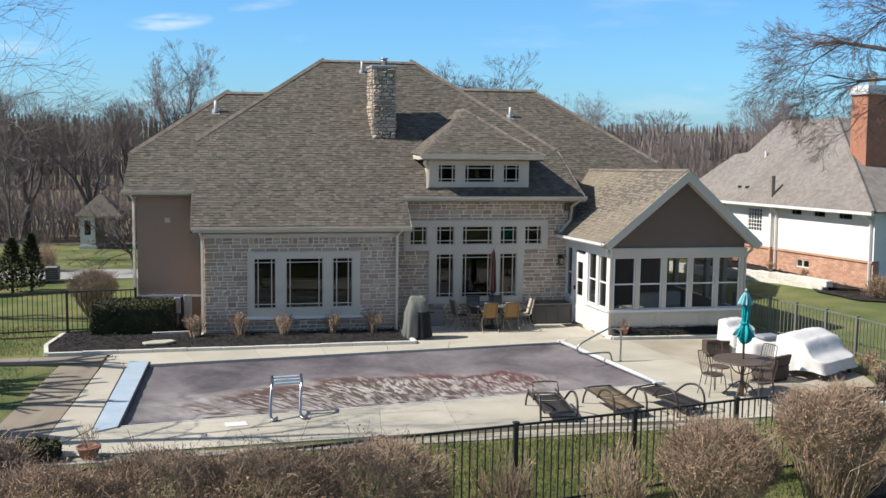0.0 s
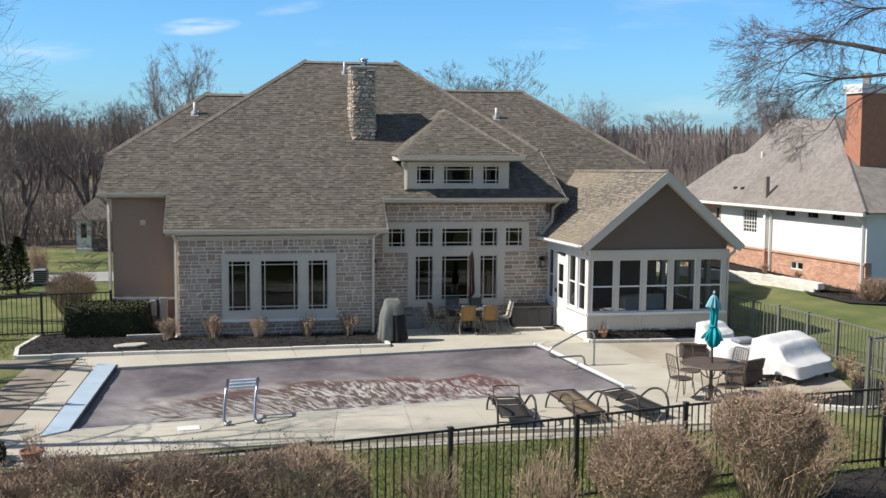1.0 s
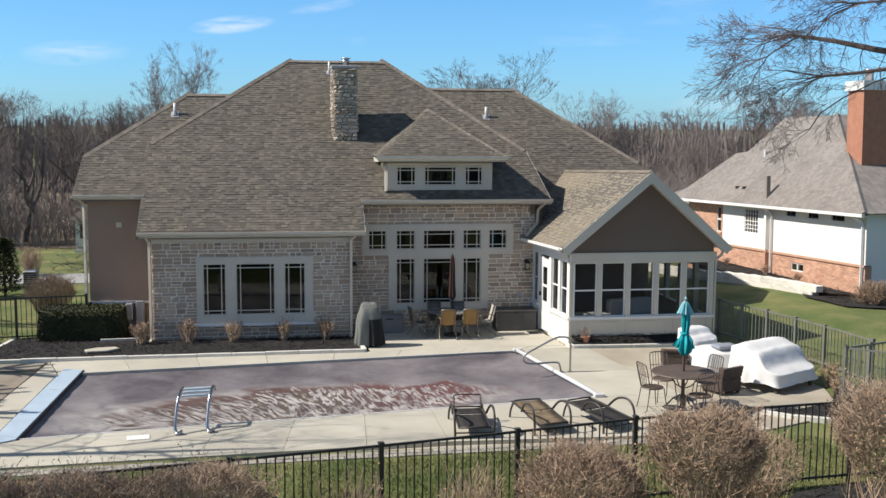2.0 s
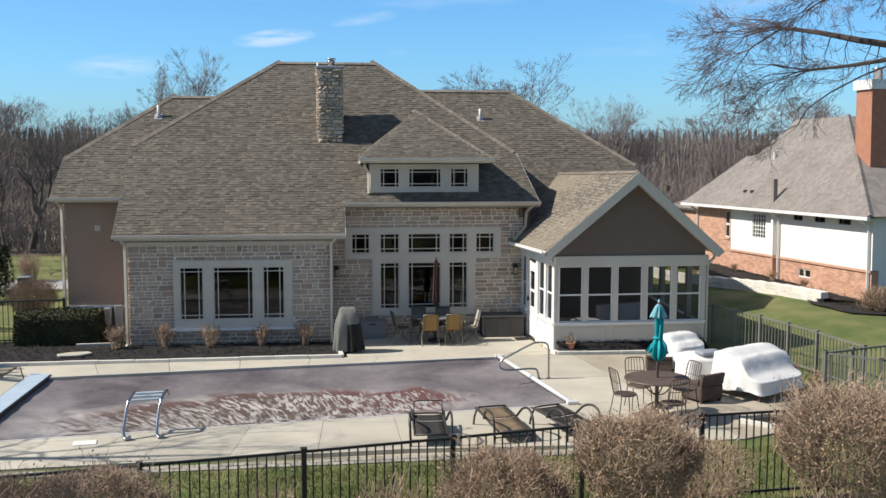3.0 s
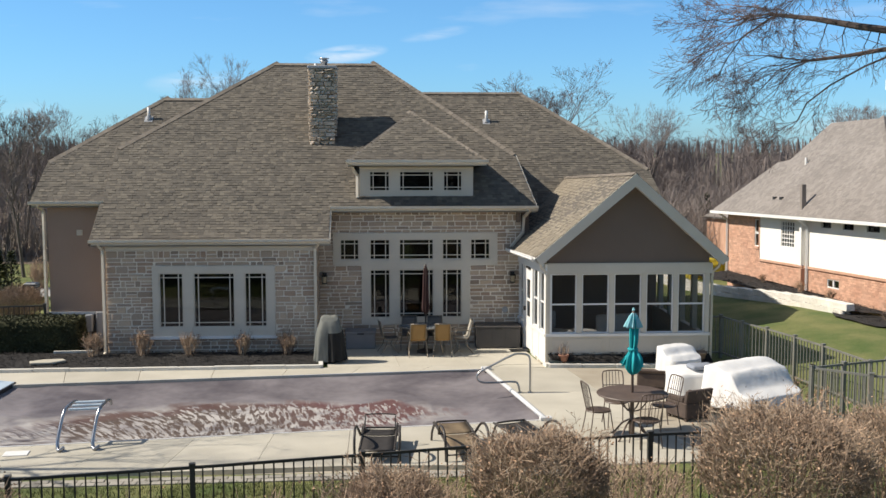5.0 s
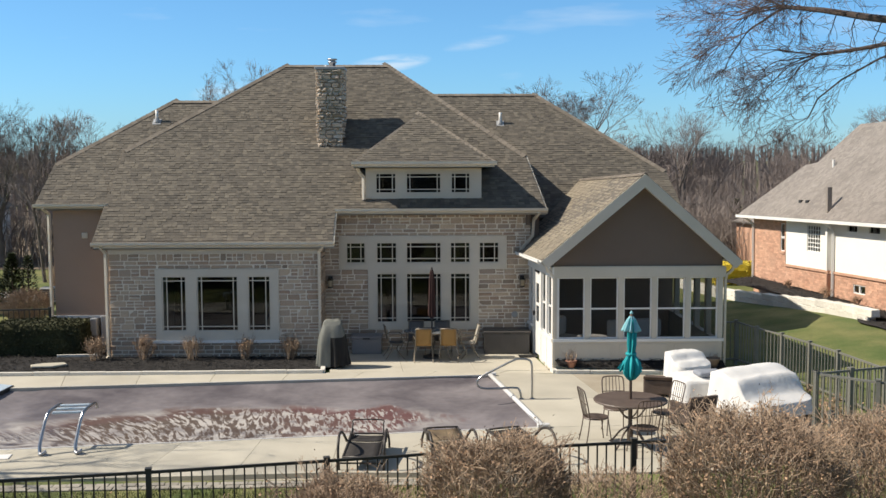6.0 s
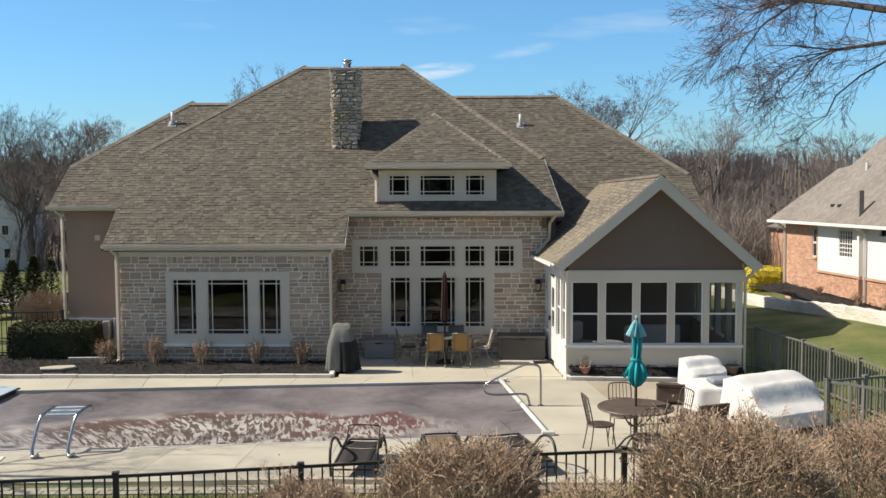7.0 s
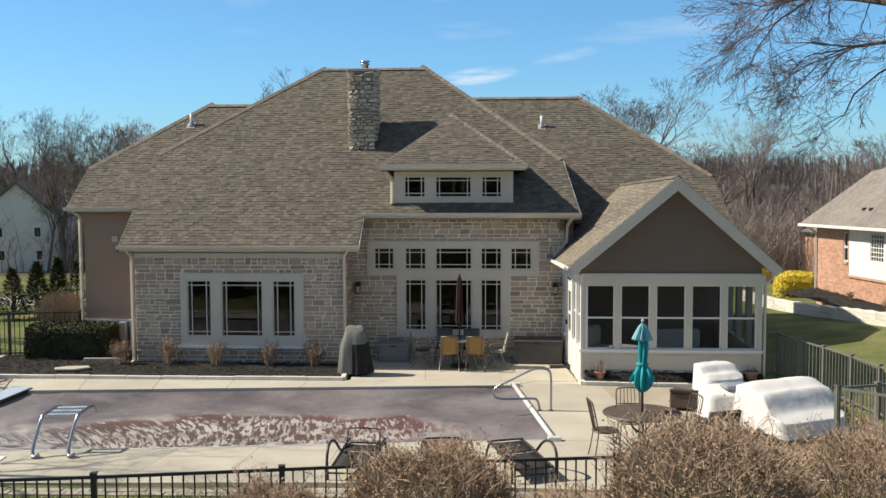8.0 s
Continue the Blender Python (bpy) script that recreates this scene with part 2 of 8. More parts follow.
TERRACOTTA = material("terracotta", (0.26, 0.12, 0.08), (0.34, 0.17, 0.115), 0.9, 6, 50, 0.2, 0.4)
STONE_POT = material("brown stone pot", (0.20, 0.15, 0.11), (0.28, 0.22, 0.17), 0.9, 6, 50, 0.2, 0.4)
BRICK_FAR = material("red brick courses", (0.50, 0.28, 0.19), (0.60, 0.37, 0.26), 0.9, 3, 40, 0.2, 0.5, vary="island", vary_amount=0.18)
CHIMNEY_BRICK = material("dark red brick", (0.36, 0.155, 0.095), (0.45, 0.21, 0.13), 0.9, 5, 40, 0.3, 0.6, 0.01)
CHASE = material("weathered brown chase boards", (0.24, 0.21, 0.185), (0.30, 0.265, 0.235), 0.9, 2, 40, 0.2, 0.3)
STUCCO_WHITE = material("white stucco", (0.77, 0.75, 0.70), (0.83, 0.81, 0.76), 0.95, 0.7, 60, 0.06, 0.4)
NBR_ROOF = material("pale weathered shingle", (0.205, 0.182, 0.163), (0.262, 0.234, 0.210), 0.92, 0.8, 50, 0.3, 0.5, vary="island", vary_amount=0.14)
LIMEWALL = material("whitewashed stone", (0.62, 0.59, 0.52), (0.78, 0.75, 0.68), 0.95, 2.5, 25, 0.25, 0.8, 0.03, vary="object", vary_amount=0.1)
ASPHALT = material("pale road", (0.30, 0.30, 0.29), (0.38, 0.375, 0.36), 0.9, 0.8, 40, 0.15, 0.3)
SIDING = material("white siding", (0.62, 0.62, 0.62), (0.70, 0.70, 0.69), 0.7, 1, 40, 0.06, 0.2)
DARK_ROOF = material("dark grey shingle", (0.10, 0.098, 0.095), (0.14, 0.135, 0.13), 0.9, 1, 40, 0.3, 0.4)
DARK = material("black painted metal", (0.012, 0.012, 0.012), (0.02, 0.02, 0.02), 0.5)
METER = material("grey utility enamel", (0.33, 0.34, 0.35), (0.40, 0.41, 0.42), 0.5)
PVC = material("white plastic pipe", (0.70, 0.69, 0.66), (0.76, 0.75, 0.72), 0.5)
AMBER = material("frosted lamp glass", (0.40, 0.33, 0.22), (0.45, 0.38, 0.27), 0.3)


def glass(name, tint, rough=0.0):
    m = bpy.data.materials.new(name)
    m.use_nodes = True
    b = m.node_tree.nodes["Principled BSDF"]
    b.inputs["Base Color"].default_value = rgba(tint)
    b.inputs["Roughness"].default_value = rough
    b.inputs["Transmission Weight"].default_value = 1.0
    b.inputs["IOR"].default_value = 1.45
    return m


GLASS = glass("window glass", (0.40, 0.43, 0.43))
GLASS_BLOCK = glass("glass block", (0.55, 0.60, 0.62), 0.15)


def screen_material():
    """Fine insect mesh: a dark weave that lets part of the light through."""
    m = bpy.data.materials.new("insect screen")
    m.use_nodes = True
    n, l = m.node_tree.nodes, m.node_tree.links
    b = n["Principled BSDF"]
    b.inputs["Base Color"].default_value = (0.028, 0.027, 0.024, 1)
    b.inputs["Roughness"].default_value = 0.8
    b.inputs["Specular IOR Level"].default_value = 0.05
    b.inputs["Alpha"].default_value = 0.30
    return m


SCREEN = screen_material()


def cover_material():
    """Taut vinyl pool cover: chalky haze, wet leaf stains in swept streaks, a few puddles."""
    m = bpy.data.materials.new("pool cover vinyl")
    m.use_nodes = True
    n, l = m.node_tree.nodes, m.node_tree.links
    b = n["Principled BSDF"]
    tc = n.new("ShaderNodeTexCoord")
    sep = n.new("ShaderNodeSeparateXYZ")
    l.new(tc.outputs["UV"], sep.inputs["Vector"])

    def math_node(op, a, c=None, clamp=False):
        q = n.new("ShaderNodeMath")
        q.operation, q.use_clamp = op, clamp
        for i, v in enumerate((a, c)):
            if v is None:
                continue
            if isinstance(v, (int, float)):
                q.inputs[i].default_value = v
            else:
                l.new(v, q.inputs[i])
        return q.outputs["Value"]

    def noise_node(scale, detail, stretch, turn=0.0, warp=0.0):
        mp = n.new("ShaderNodeMapping")
        mp.inputs["Scale"].default_value = stretch
        mp.inputs["Rotation"].default_value = (0, 0, turn)
        l.new(tc.outputs["Object"], mp.inputs["Vector"])
        t = n.new("ShaderNodeTexNoise")
        t.inputs["Scale"].default_value, t.inputs["Detail"].default_value = scale, detail
        t.inputs["Distortion"].default_value = warp
        l.new(mp.outputs["Vector"], t.inputs["Vector"])
        return t.outputs["Fac"]

    def band(v, centre, half, soft):
        d = math_node("ABSOLUTE", math_node("SUBTRACT", v, centre))
        return math_node("MULTIPLY", math_node("SUBTRACT", half + soft, d), 1.0 / soft, True)

    u, v = sep.outputs["X"], sep.outputs["Y"]
    haze = noise_node(0.55, 5, (1, 1, 1), 0, 0.6)
    fine = noise_node(6, 6, (1, 1, 1))
    ramp = n.new("ShaderNodeValToRGB")
    ramp.color_ramp.elements[0].position, ramp.color_ramp.elements[0].color = 0.36, (0.085, 0.074, 0.084, 1)
    ramp.color_ramp.elements[1].position, ramp.color_ramp.elements[1].color = 0.64, (0.235, 0.212, 0.218, 1)
    l.new(math_node("ADD", math_node("MULTIPLY", haze, 0.8), math_node("MULTIPLY", fine, 0.2)), ramp.inputs["Fac"])
    # the low middle, dried pale where water stood, within an uneven oval
    eu = math_node("DIVIDE", math_node("SUBTRACT", u, 0.49), 0.385)
    ev = math_node("DIVIDE", math_node("SUBTRACT", v, 0.335), 0.315)
    rad = math_node("SQRT", math_node("ADD", math_node("MULTIPLY", eu, eu), math_node("MULTIPLY", ev, ev)))
    rad = math_node("ADD", rad, math_node("MULTIPLY", math_node("SUBTRACT", noise_node(0.9, 4, (1, 1, 1), 0, 0.8), 0.5), 0.95))
    low = math_node("MULTIPLY", math_node("SUBTRACT", 1.0, rad), 5.0, True)
    du = math_node("DIVIDE", math_node("SUBTRACT", u, 0.45), 0.47)
    dv = math_node("DIVIDE", math_node("SUBTRACT", v, 0.30), 0.36)
    pale = math_node("SQRT", math_node("ADD", math_node("MULTIPLY", du, du), math_node("MULTIPLY", dv, dv)))
    pale = math_node("ADD", pale, math_node("MULTIPLY", math_node("SUBTRACT", noise_node(0.8, 4, (1, 1, 1), 0, 0.6), 0.5), 0.7))
    pale = math_node("MULTIPLY", math_node("SUBTRACT", 1.0, pale), 4.0, True)
    dried = n.new("ShaderNodeMixRGB")
    dried.inputs["Color2"].default_value = (0.46, 0.43, 0.40, 1)
    l.new(math_node("MULTIPLY", math_node("MAXIMUM", low, math_node("MULTIPLY", pale, 0.85)), math_node("MULTIPLY", math_node("SUBTRACT", noise_node(1.6, 4, (1, 1, 1), 0, 1.0), 0.27), 2.8, True)), dried.inputs["Fac"])
    l.new(ramp.outputs["Color"], dried.inputs["Color1"])
    # swept streaks of wet brown and red leaf stain, thicker at the far rim of the oval
    pos = n.new("ShaderNodeSeparateXYZ")
    l.new(tc.outputs["Object"], pos.inputs["Vector"])
    fan = math_node("ADD", 0.16, math_node("MULTIPLY", math_node("SUBTRACT", 0.50, u, True), 2.4))
    swept = n.new("ShaderNodeCombineXYZ")
    l.new(math_node("MULTIPLY", math_node("ADD", pos.outputs["X"], math_node("MULTIPLY", math_node("ADD", pos.outputs["Y"], 6.0), fan)), 12.0), swept.inputs["X"])
    l.new(math_node("MULTIPLY", pos.outputs["Y"], 2.3), swept.inputs["Y"])
    streaks = n.new("ShaderNodeTexNoise")
    streaks.inputs["Scale"].default_value, streaks.inputs["Detail"].default_value, streaks.inputs["Distortion"].default_value = 1.0, 4.0, 1.0
    l.new(swept.outputs["Vector"], streaks.inputs["Vector"])
    streak = streaks.outputs["Fac"]
    rim = math_node("MULTIPLY", band(rad, 0.84, 0.12, 0.14), math_node("MULTIPLY", math_node("SUBTRACT", v, 0.30), 7.0, True))
    level = math_node("ADD", math_node("SUBTRACT", streak, 0.465), math_node("MULTIPLY", rim, 0.10))
    wet = math_node("MULTIPLY", level, 14.0, True)
    zone = math_node("MULTIPLY", math_node("SUBTRACT", 1.04, rad), 5.0, True)
    tongue = math_node("MULTIPLY", band(u, 0.185, 0.05, 0.03), band(v, 0.15, 0.05, 0.04))
    tongue = math_node("MULTIPLY", tongue, math_node("MULTIPLY", math_node("SUBTRACT", noise_node(2.4, 4, (0.6, 1.8, 1), 0.25, 0.8), 0.44), 9, True))
    mask = math_node("MULTIPLY", math_node("MAXIMUM", math_node("MULTIPLY", wet, zone, True), tongue), 0.90)
    stain = n.new("ShaderNodeMixRGB")
    hue = n.new("ShaderNodeMixRGB")
    hue.inputs["Color1"].default_value = (0.095, 0.062, 0.045, 1)
    hue.inputs["Color2"].default_value = (0.135, 0.052, 0.050, 1)
    l.new(math_node("ADD", math_node("MULTIPLY", math_node("SUBTRACT", math_node("ADD", u, math_node("MULTIPLY", noise_node(0.8, 3, (1, 1, 1)), 0.2)), 0.60), 4, True), math_node("MULTIPLY", rim, 0.4), True), hue.inputs["Fac"])
    l.new(mask, stain.inputs["Fac"])
    l.new(dried.outputs["Color"], stain.inputs["Color1"])
    l.new(hue.outputs["Color"], stain.inputs["Color2"])
    l.new(stain.outputs["Color"], b.inputs["Base Color"])
    l.new(math_node("SUBTRACT", 0.62, math_node("MULTIPLY", mask, 0.30)), b.inputs["Roughness"])
    bp = n.new("ShaderNodeBump")
    bp.inputs["Strength"].default_value, bp.inputs["Distance"].default_value = 0.35, 0.02
    l.new(noise_node(1.4, 6, (0.5, 2.2, 1), 0.5, 1.0), bp.inputs["Height"])
    l.new(bp.outputs["Normal"], b.inputs["Normal"])
    return m


POOL_COVER = cover_material()


# ---- building helpers ----
def box(bm, x0, y0, z0, x1, y1, z1, m=None):
    vs = [bm.verts.new((x, y, z)) for z in (z0, z1) for x, y in ((x0, y0), (x1, y0), (x1, y1), (x0, y1))]
    if m:
        for v in vs:
            v.co = m @ v.co
    for f in ((3, 2, 1, 0), (4, 5, 6, 7), (0, 1, 5, 4), (1, 2, 6, 5), (2, 3, 7, 6), (3, 0, 4, 7)):
        bm.faces.new([vs[i] for i in f])
    return vs


def prism(bm, pts, shift):
    """A flat polygon pushed out along shift."""
    s = Vector(shift)
    a = [bm.verts.new(p) for p in pts]
    c = [bm.verts.new(Vector(p) + s) for p in pts]
    bm.faces.new(a[::-1])
    bm.faces.new(c)
    for i in range(len(a)):
        j = (i + 1) % len(a)
        bm.faces.new((a[i], a[j], c[j], c[i]))


def tube(bm, pts, r, n=6, cap=True):
    """A round bar along a line of points; r may be one radius or one for each point."""
    pts = [Vector(p) for p in pts]
    rs = r if isinstance(r, (list, tuple)) else [r] * len(pts)
    rings, side = [], None
    for i, p in enumerate(pts):
        d = (pts[min(i + 1, len(pts) - 1)] - pts[max(i - 1, 0)]).normalized()
        if side is None:
            side = d.orthogonal().normalized()
        side = (side - d * side.dot(d)).normalized()
        up = d.cross(side)
        rings.append([bm.verts.new(p + (side * math.cos(a) + up * math.sin(a)) * rs[i]) for a in (2 * math.pi * k / n for k in range(n))])
    for a, c in zip(rings, rings[1:]):
        for k in range(n):
            bm.faces.new((a[k], a[(k + 1) % n], c[(k + 1) % n], c[k]))
    if cap:
        bm.faces.new(rings[0][::-1])
        bm.faces.new(rings[-1])


def lathe(bm, profile, n=16, at=(0, 0, 0)):
    """A turned shape: profile is (radius, height) from bottom to top."""
    rings = []
    for r, z in profile:
        rings.append([bm.verts.new((at[0] + r * math.cos(2 * math.pi * k / n), at[1] + r * math.sin(2 * math.pi * k / n), at[2] + z)) for k in range(n)])
    for a, c in zip(rings, rings[1:]):
        for k in range(n):
            bm.faces.new((a[k], a[(k + 1) % n], c[(k + 1) % n], c[k]))
    bm.faces.new(rings[0][::-1])
    bm.faces.new(rings[-1])


def bevel(bm, w, seg=1):
    bmesh.ops.bevel(bm, geom=bm.edges[:], offset=w, segments=seg, affect="EDGES", profile=0.5)


def mesh_of(name, bm, mat, smooth=False):
    me = bpy.data.meshes.new(name)
    bmesh.ops.recalc_face_normals(bm, faces=bm.faces)
    bm.to_mesh(me)
    bm.free()
    me.materials.append(mat)
    if smooth:
        me.polygons.foreach_set("use_smooth", [True] * len(me.polygons))
    return me


def part(name, bm, mat, parent=None, label="", smooth=False):
    ob = new(name, mesh_of(name, bm, mat, smooth))
    if parent:
        ob.parent = parent
    if label:
        ob["label"] = label
    return ob


def piece(name, me, parent, loc, scl=(1, 1, 1), rot=(0, 0, 0)):
    ob = new(name, me)
    ob.parent, ob.location, ob.scale, ob.rotation_euler = parent, loc, scl, rot
    return ob


def base(name, x, y, z, rz=0, label="", category="", group="", kind=""):
    """An empty at the foot of a thing, which carries its parts."""
    ob = new(name)
    ob.empty_display_size = 0.1
    ob.matrix_basis = pose(x, y, z, 0, 0, rz)
    return tagged(ob, label, category, group, kind)


def from_lists(name, verts, faces, mat, parent=None, label="", smooth=False):
    me = bpy.data.meshes.new(name)
    me.from_pydata(verts, [], faces)
    me.materials.append(mat)
    if smooth:
        me.polygons.foreach_set("use_smooth", [True] * len(me.polygons))
    ob = new(name, me)
    if parent:
        ob.parent = parent
    if label:
        ob["label"] = label
    return ob


def lerp(a, c, t):
    return tuple(p + (q - p) * t for p, q in zip(a, c))


def quad_at(corners, u, v):
    """A place in a four-cornered patch: u along its far and near edge, v from near to far. Corners: near left, near right, far right, far left."""
    return lerp(lerp(corners[0], corners[1], u), lerp(corners[3], corners[2], u), v)


# ---- ground ----
POOL = [(-2.65, -7.84), (8.06, -6.40), (7.42, -1.95), (-2.40, -2.95)]


def ramp01(a, c, v):
    t = max(0.0, min(1.0, (v - a) / (c - a)))
    return t * t * (3 - 2 * t)


def ground_height(x, y):
    """Level round the house, rising a little towards the neighbour, with a very soft swell far away."""
    far = max(0.0, math.hypot(x - 5, y) - 60) / 100
    rise = 0.40 * ramp01(13.2, 17.2, x) * ramp01(11.5, 2.5, y) * (1 - ramp01(40, 70, x))
    return -0.03 + 0.6 * far * noise.noise((x * 0.01, y * 0.01, 0.0)) + rise


def build_ground():
    wide = [50, 70, 100, 140, 200, 300, 500, 900]
    xs = [-v for v in wide[::-1]] + [-36, -26, -19, -14, -11, -9, -7, -5, -3.5, -3.1, 8.2, 8.6, 10, 12, 13, 13.7, 14.4, 15.1, 15.8, 16.5, 17.2, 18, 20, 23, 27, 32, 38, 44] + wide
    ys = [-v for v in wide[::-1]] + [-38, -28, -22, -18, -15, -13, -11, -9.2, -8.8, -1.9, -1.5, 0, 1.5, 3, 4.5, 6, 7.5, 9, 10.5, 12, 15, 19, 24, 30, 38] + wide
    dug = lambda x, y: -3.2 < x < 8.3 and -9 < y < -1.7
    verts = [(x, y, -0.6 if dug(x, y) else ground_height(x, y)) for y in ys for x in xs]
    k = len(xs)
    faces = [(j * k + i, j * k + i + 1, (j + 1) * k + i + 1, (j + 1) * k + i) for j in range(len(ys) - 1) for i in range(k - 1)]
    return tagged(from_lists("ground", verts, faces, GRASS, smooth=True), "patchy green and straw winter lawn with low relief", "lawn", kind="structure")


build_ground()
for spot in (((-90, 19.5), (3, 20.5), (6, 34), (10, 75), (-90, 75)), ((11, 20), (90, 16), (90, 75), (10, 75), (6, 34))):
    bm = bmesh.new()
    bm.faces.new([bm.verts.new((q[0], q[1], -0.012)) for q in spot])
    tagged(part("woodland_floor", bm, LITTER), "brown leaf litter under the leafless trees", "woodland floor", kind="structure")


def slab_row(parent, near, far, n, mat, name="slab", gap=0.006, thick=0.09, top=0.0):
    """Poured slabs side by side between two lines, with open joints."""
    for i in range(n):
        a, c = i / n, (i + 1) / n
        pts = [lerp(near[0], near[1], a), lerp(near[0], near[1], c), lerp(far[0], far[1], c), lerp(far[0], far[1], a)]
        cx, cy = sum(p[0] for p in pts) / 4, sum(p[1] for p in pts) / 4
        bm = bmesh.new()
        q = []
        for px, py in pts:
            d = math.hypot(px - cx, py - cy)
            q.append((px - (px - cx) / d * gap, py - (py - cy) / d * gap, top - thick))
        prism(bm, q, (0, 0, thick))
        part(name, bm, mat, parent)


pavement = base("pavement", 0, 0, 0, label="pale poured concrete pool deck with open joints", category="pavement", kind="structure")
NL, NR, FR, FL = POOL
# gravel bed under the slabs round the pool
OUT = [(-3.7, -9.4), (8.7, -9.3), (8.7, -1.45), (-3.7, -1.45)]
bm = bmesh.new()
for i in range(4):
    j = (i + 1) % 4
    prism(bm, [(*OUT[i], -0.12), (*OUT[j], -0.12), (*POOL[j], -0.12), (*POOL[i], -0.12)], (0, 0, 0.045))
part("sub_base", bm, CONCRETE_WORN, pavement)
# strip between the pool and the planting bed
slab_row(pavement, [(-2.85, -3.05), (7.42, -1.95)], [(-3.25, -1.80), (7.85, -1.50)], 7, CONCRETE)
# strip towards the fence
slab_row(pavement, [(-3.80, -9.45), (4.60, -8.95)], [(-3.05, -7.90), (4.60, -6.87)], 6, CONCRETE)
slab_row(pavement, [(4.60, -8.95), (8.60, -9.10)], [(4.60, -6.87), (8.06, -6.40)], 2, CONCRETE)
# left of the cover's box
slab_row(pavement, [(-3.83, -9.40), (-3.07, -7.86)], [(-3.27, -1.83), (-2.87, -3.07)], 1, CONCRETE)
# patio at the right of the pool and up to the house
slab_row(pavement, [(8.60, -9.10), (10.40, -9.0)], [(8.06, -6.40), (9.75, -6.30)], 1, CONCRETE)
slab_row(pavement, [(8.06, -6.40), (9.75, -6.30)], [(7.75, -4.20), (9.45, -4.20)], 1, CONCRETE)
slab_row(pavement, [(7.75, -4.20), (9.45, -4.20)], [(7.42, -1.75), (9.15, -1.95)], 1, CONCRETE)
slab_row(pavement, [(9.45, -4.20), (12.75, -4.40)], [(9.15, -1.95), (12.55, -2.20)], 2, CONCRETE_WORN)
slab_row(pavement, [(9.75, -6.30), (12.85, -6.40)], [(9.45, -4.20), (12.75, -4.40)], 2, CONCRETE_WORN)
slab_row(pavement, [(10.40, -9.0), (12.30, -8.2)], [(9.75, -6.30), (12.85, -6.40)], 1, CONCRETE_WORN)
slab_row(pavement, [(7.42, -1.80), (8.82, -1.84)], [(7.80, -1.42), (8.80, -1.42)], 1, CONCRETE, top=-0.006)
# under the dining set, up to the wall
slab_row(pavement, [(3.95, -1.62), (8.70, -1.50)], [(3.75, 1.00), (8.45, 1.00)], 3, CONCRETE)
# walk that leads away on the left, and the older paving beside the pool
slab_row(pavement, [(-13.0, -2.75), (-3.40, -2.60)], [(-13.0, -2.05), (-3.35, -1.90)], 6, PAVING_OLD)
slab_row(pavement, [(-4.85, -9.4), (-3.84, -9.4)], [(-4.25, -2.80), (-3.38, -2.80)], 5, PAVING_OLD)

# border of small pavers between the deck and the lawn
bm = bmesh.new()
box(bm, -0.5, -0.5, -1, 0.5, 0.5, 0)
bevel(bm, 0.05)
PAVER_MESH = mesh_of("paver", bm, PAVER)
for r in range(2):
    for i in range(64):
        t = (i + 0.5 * (r % 2)) / 64
        px, py = lerp((-3.9, -9.58), (8.7, -9.24), t)
        piece("paver", PAVER_MESH, pavement, (px, py - 0.15 * r, -0.008 + random.uniform(-0.006, 0.006)), (0.185, 0.138, 0.07), (0, 0, 0.027 + random.uniform(-0.02, 0.02)))


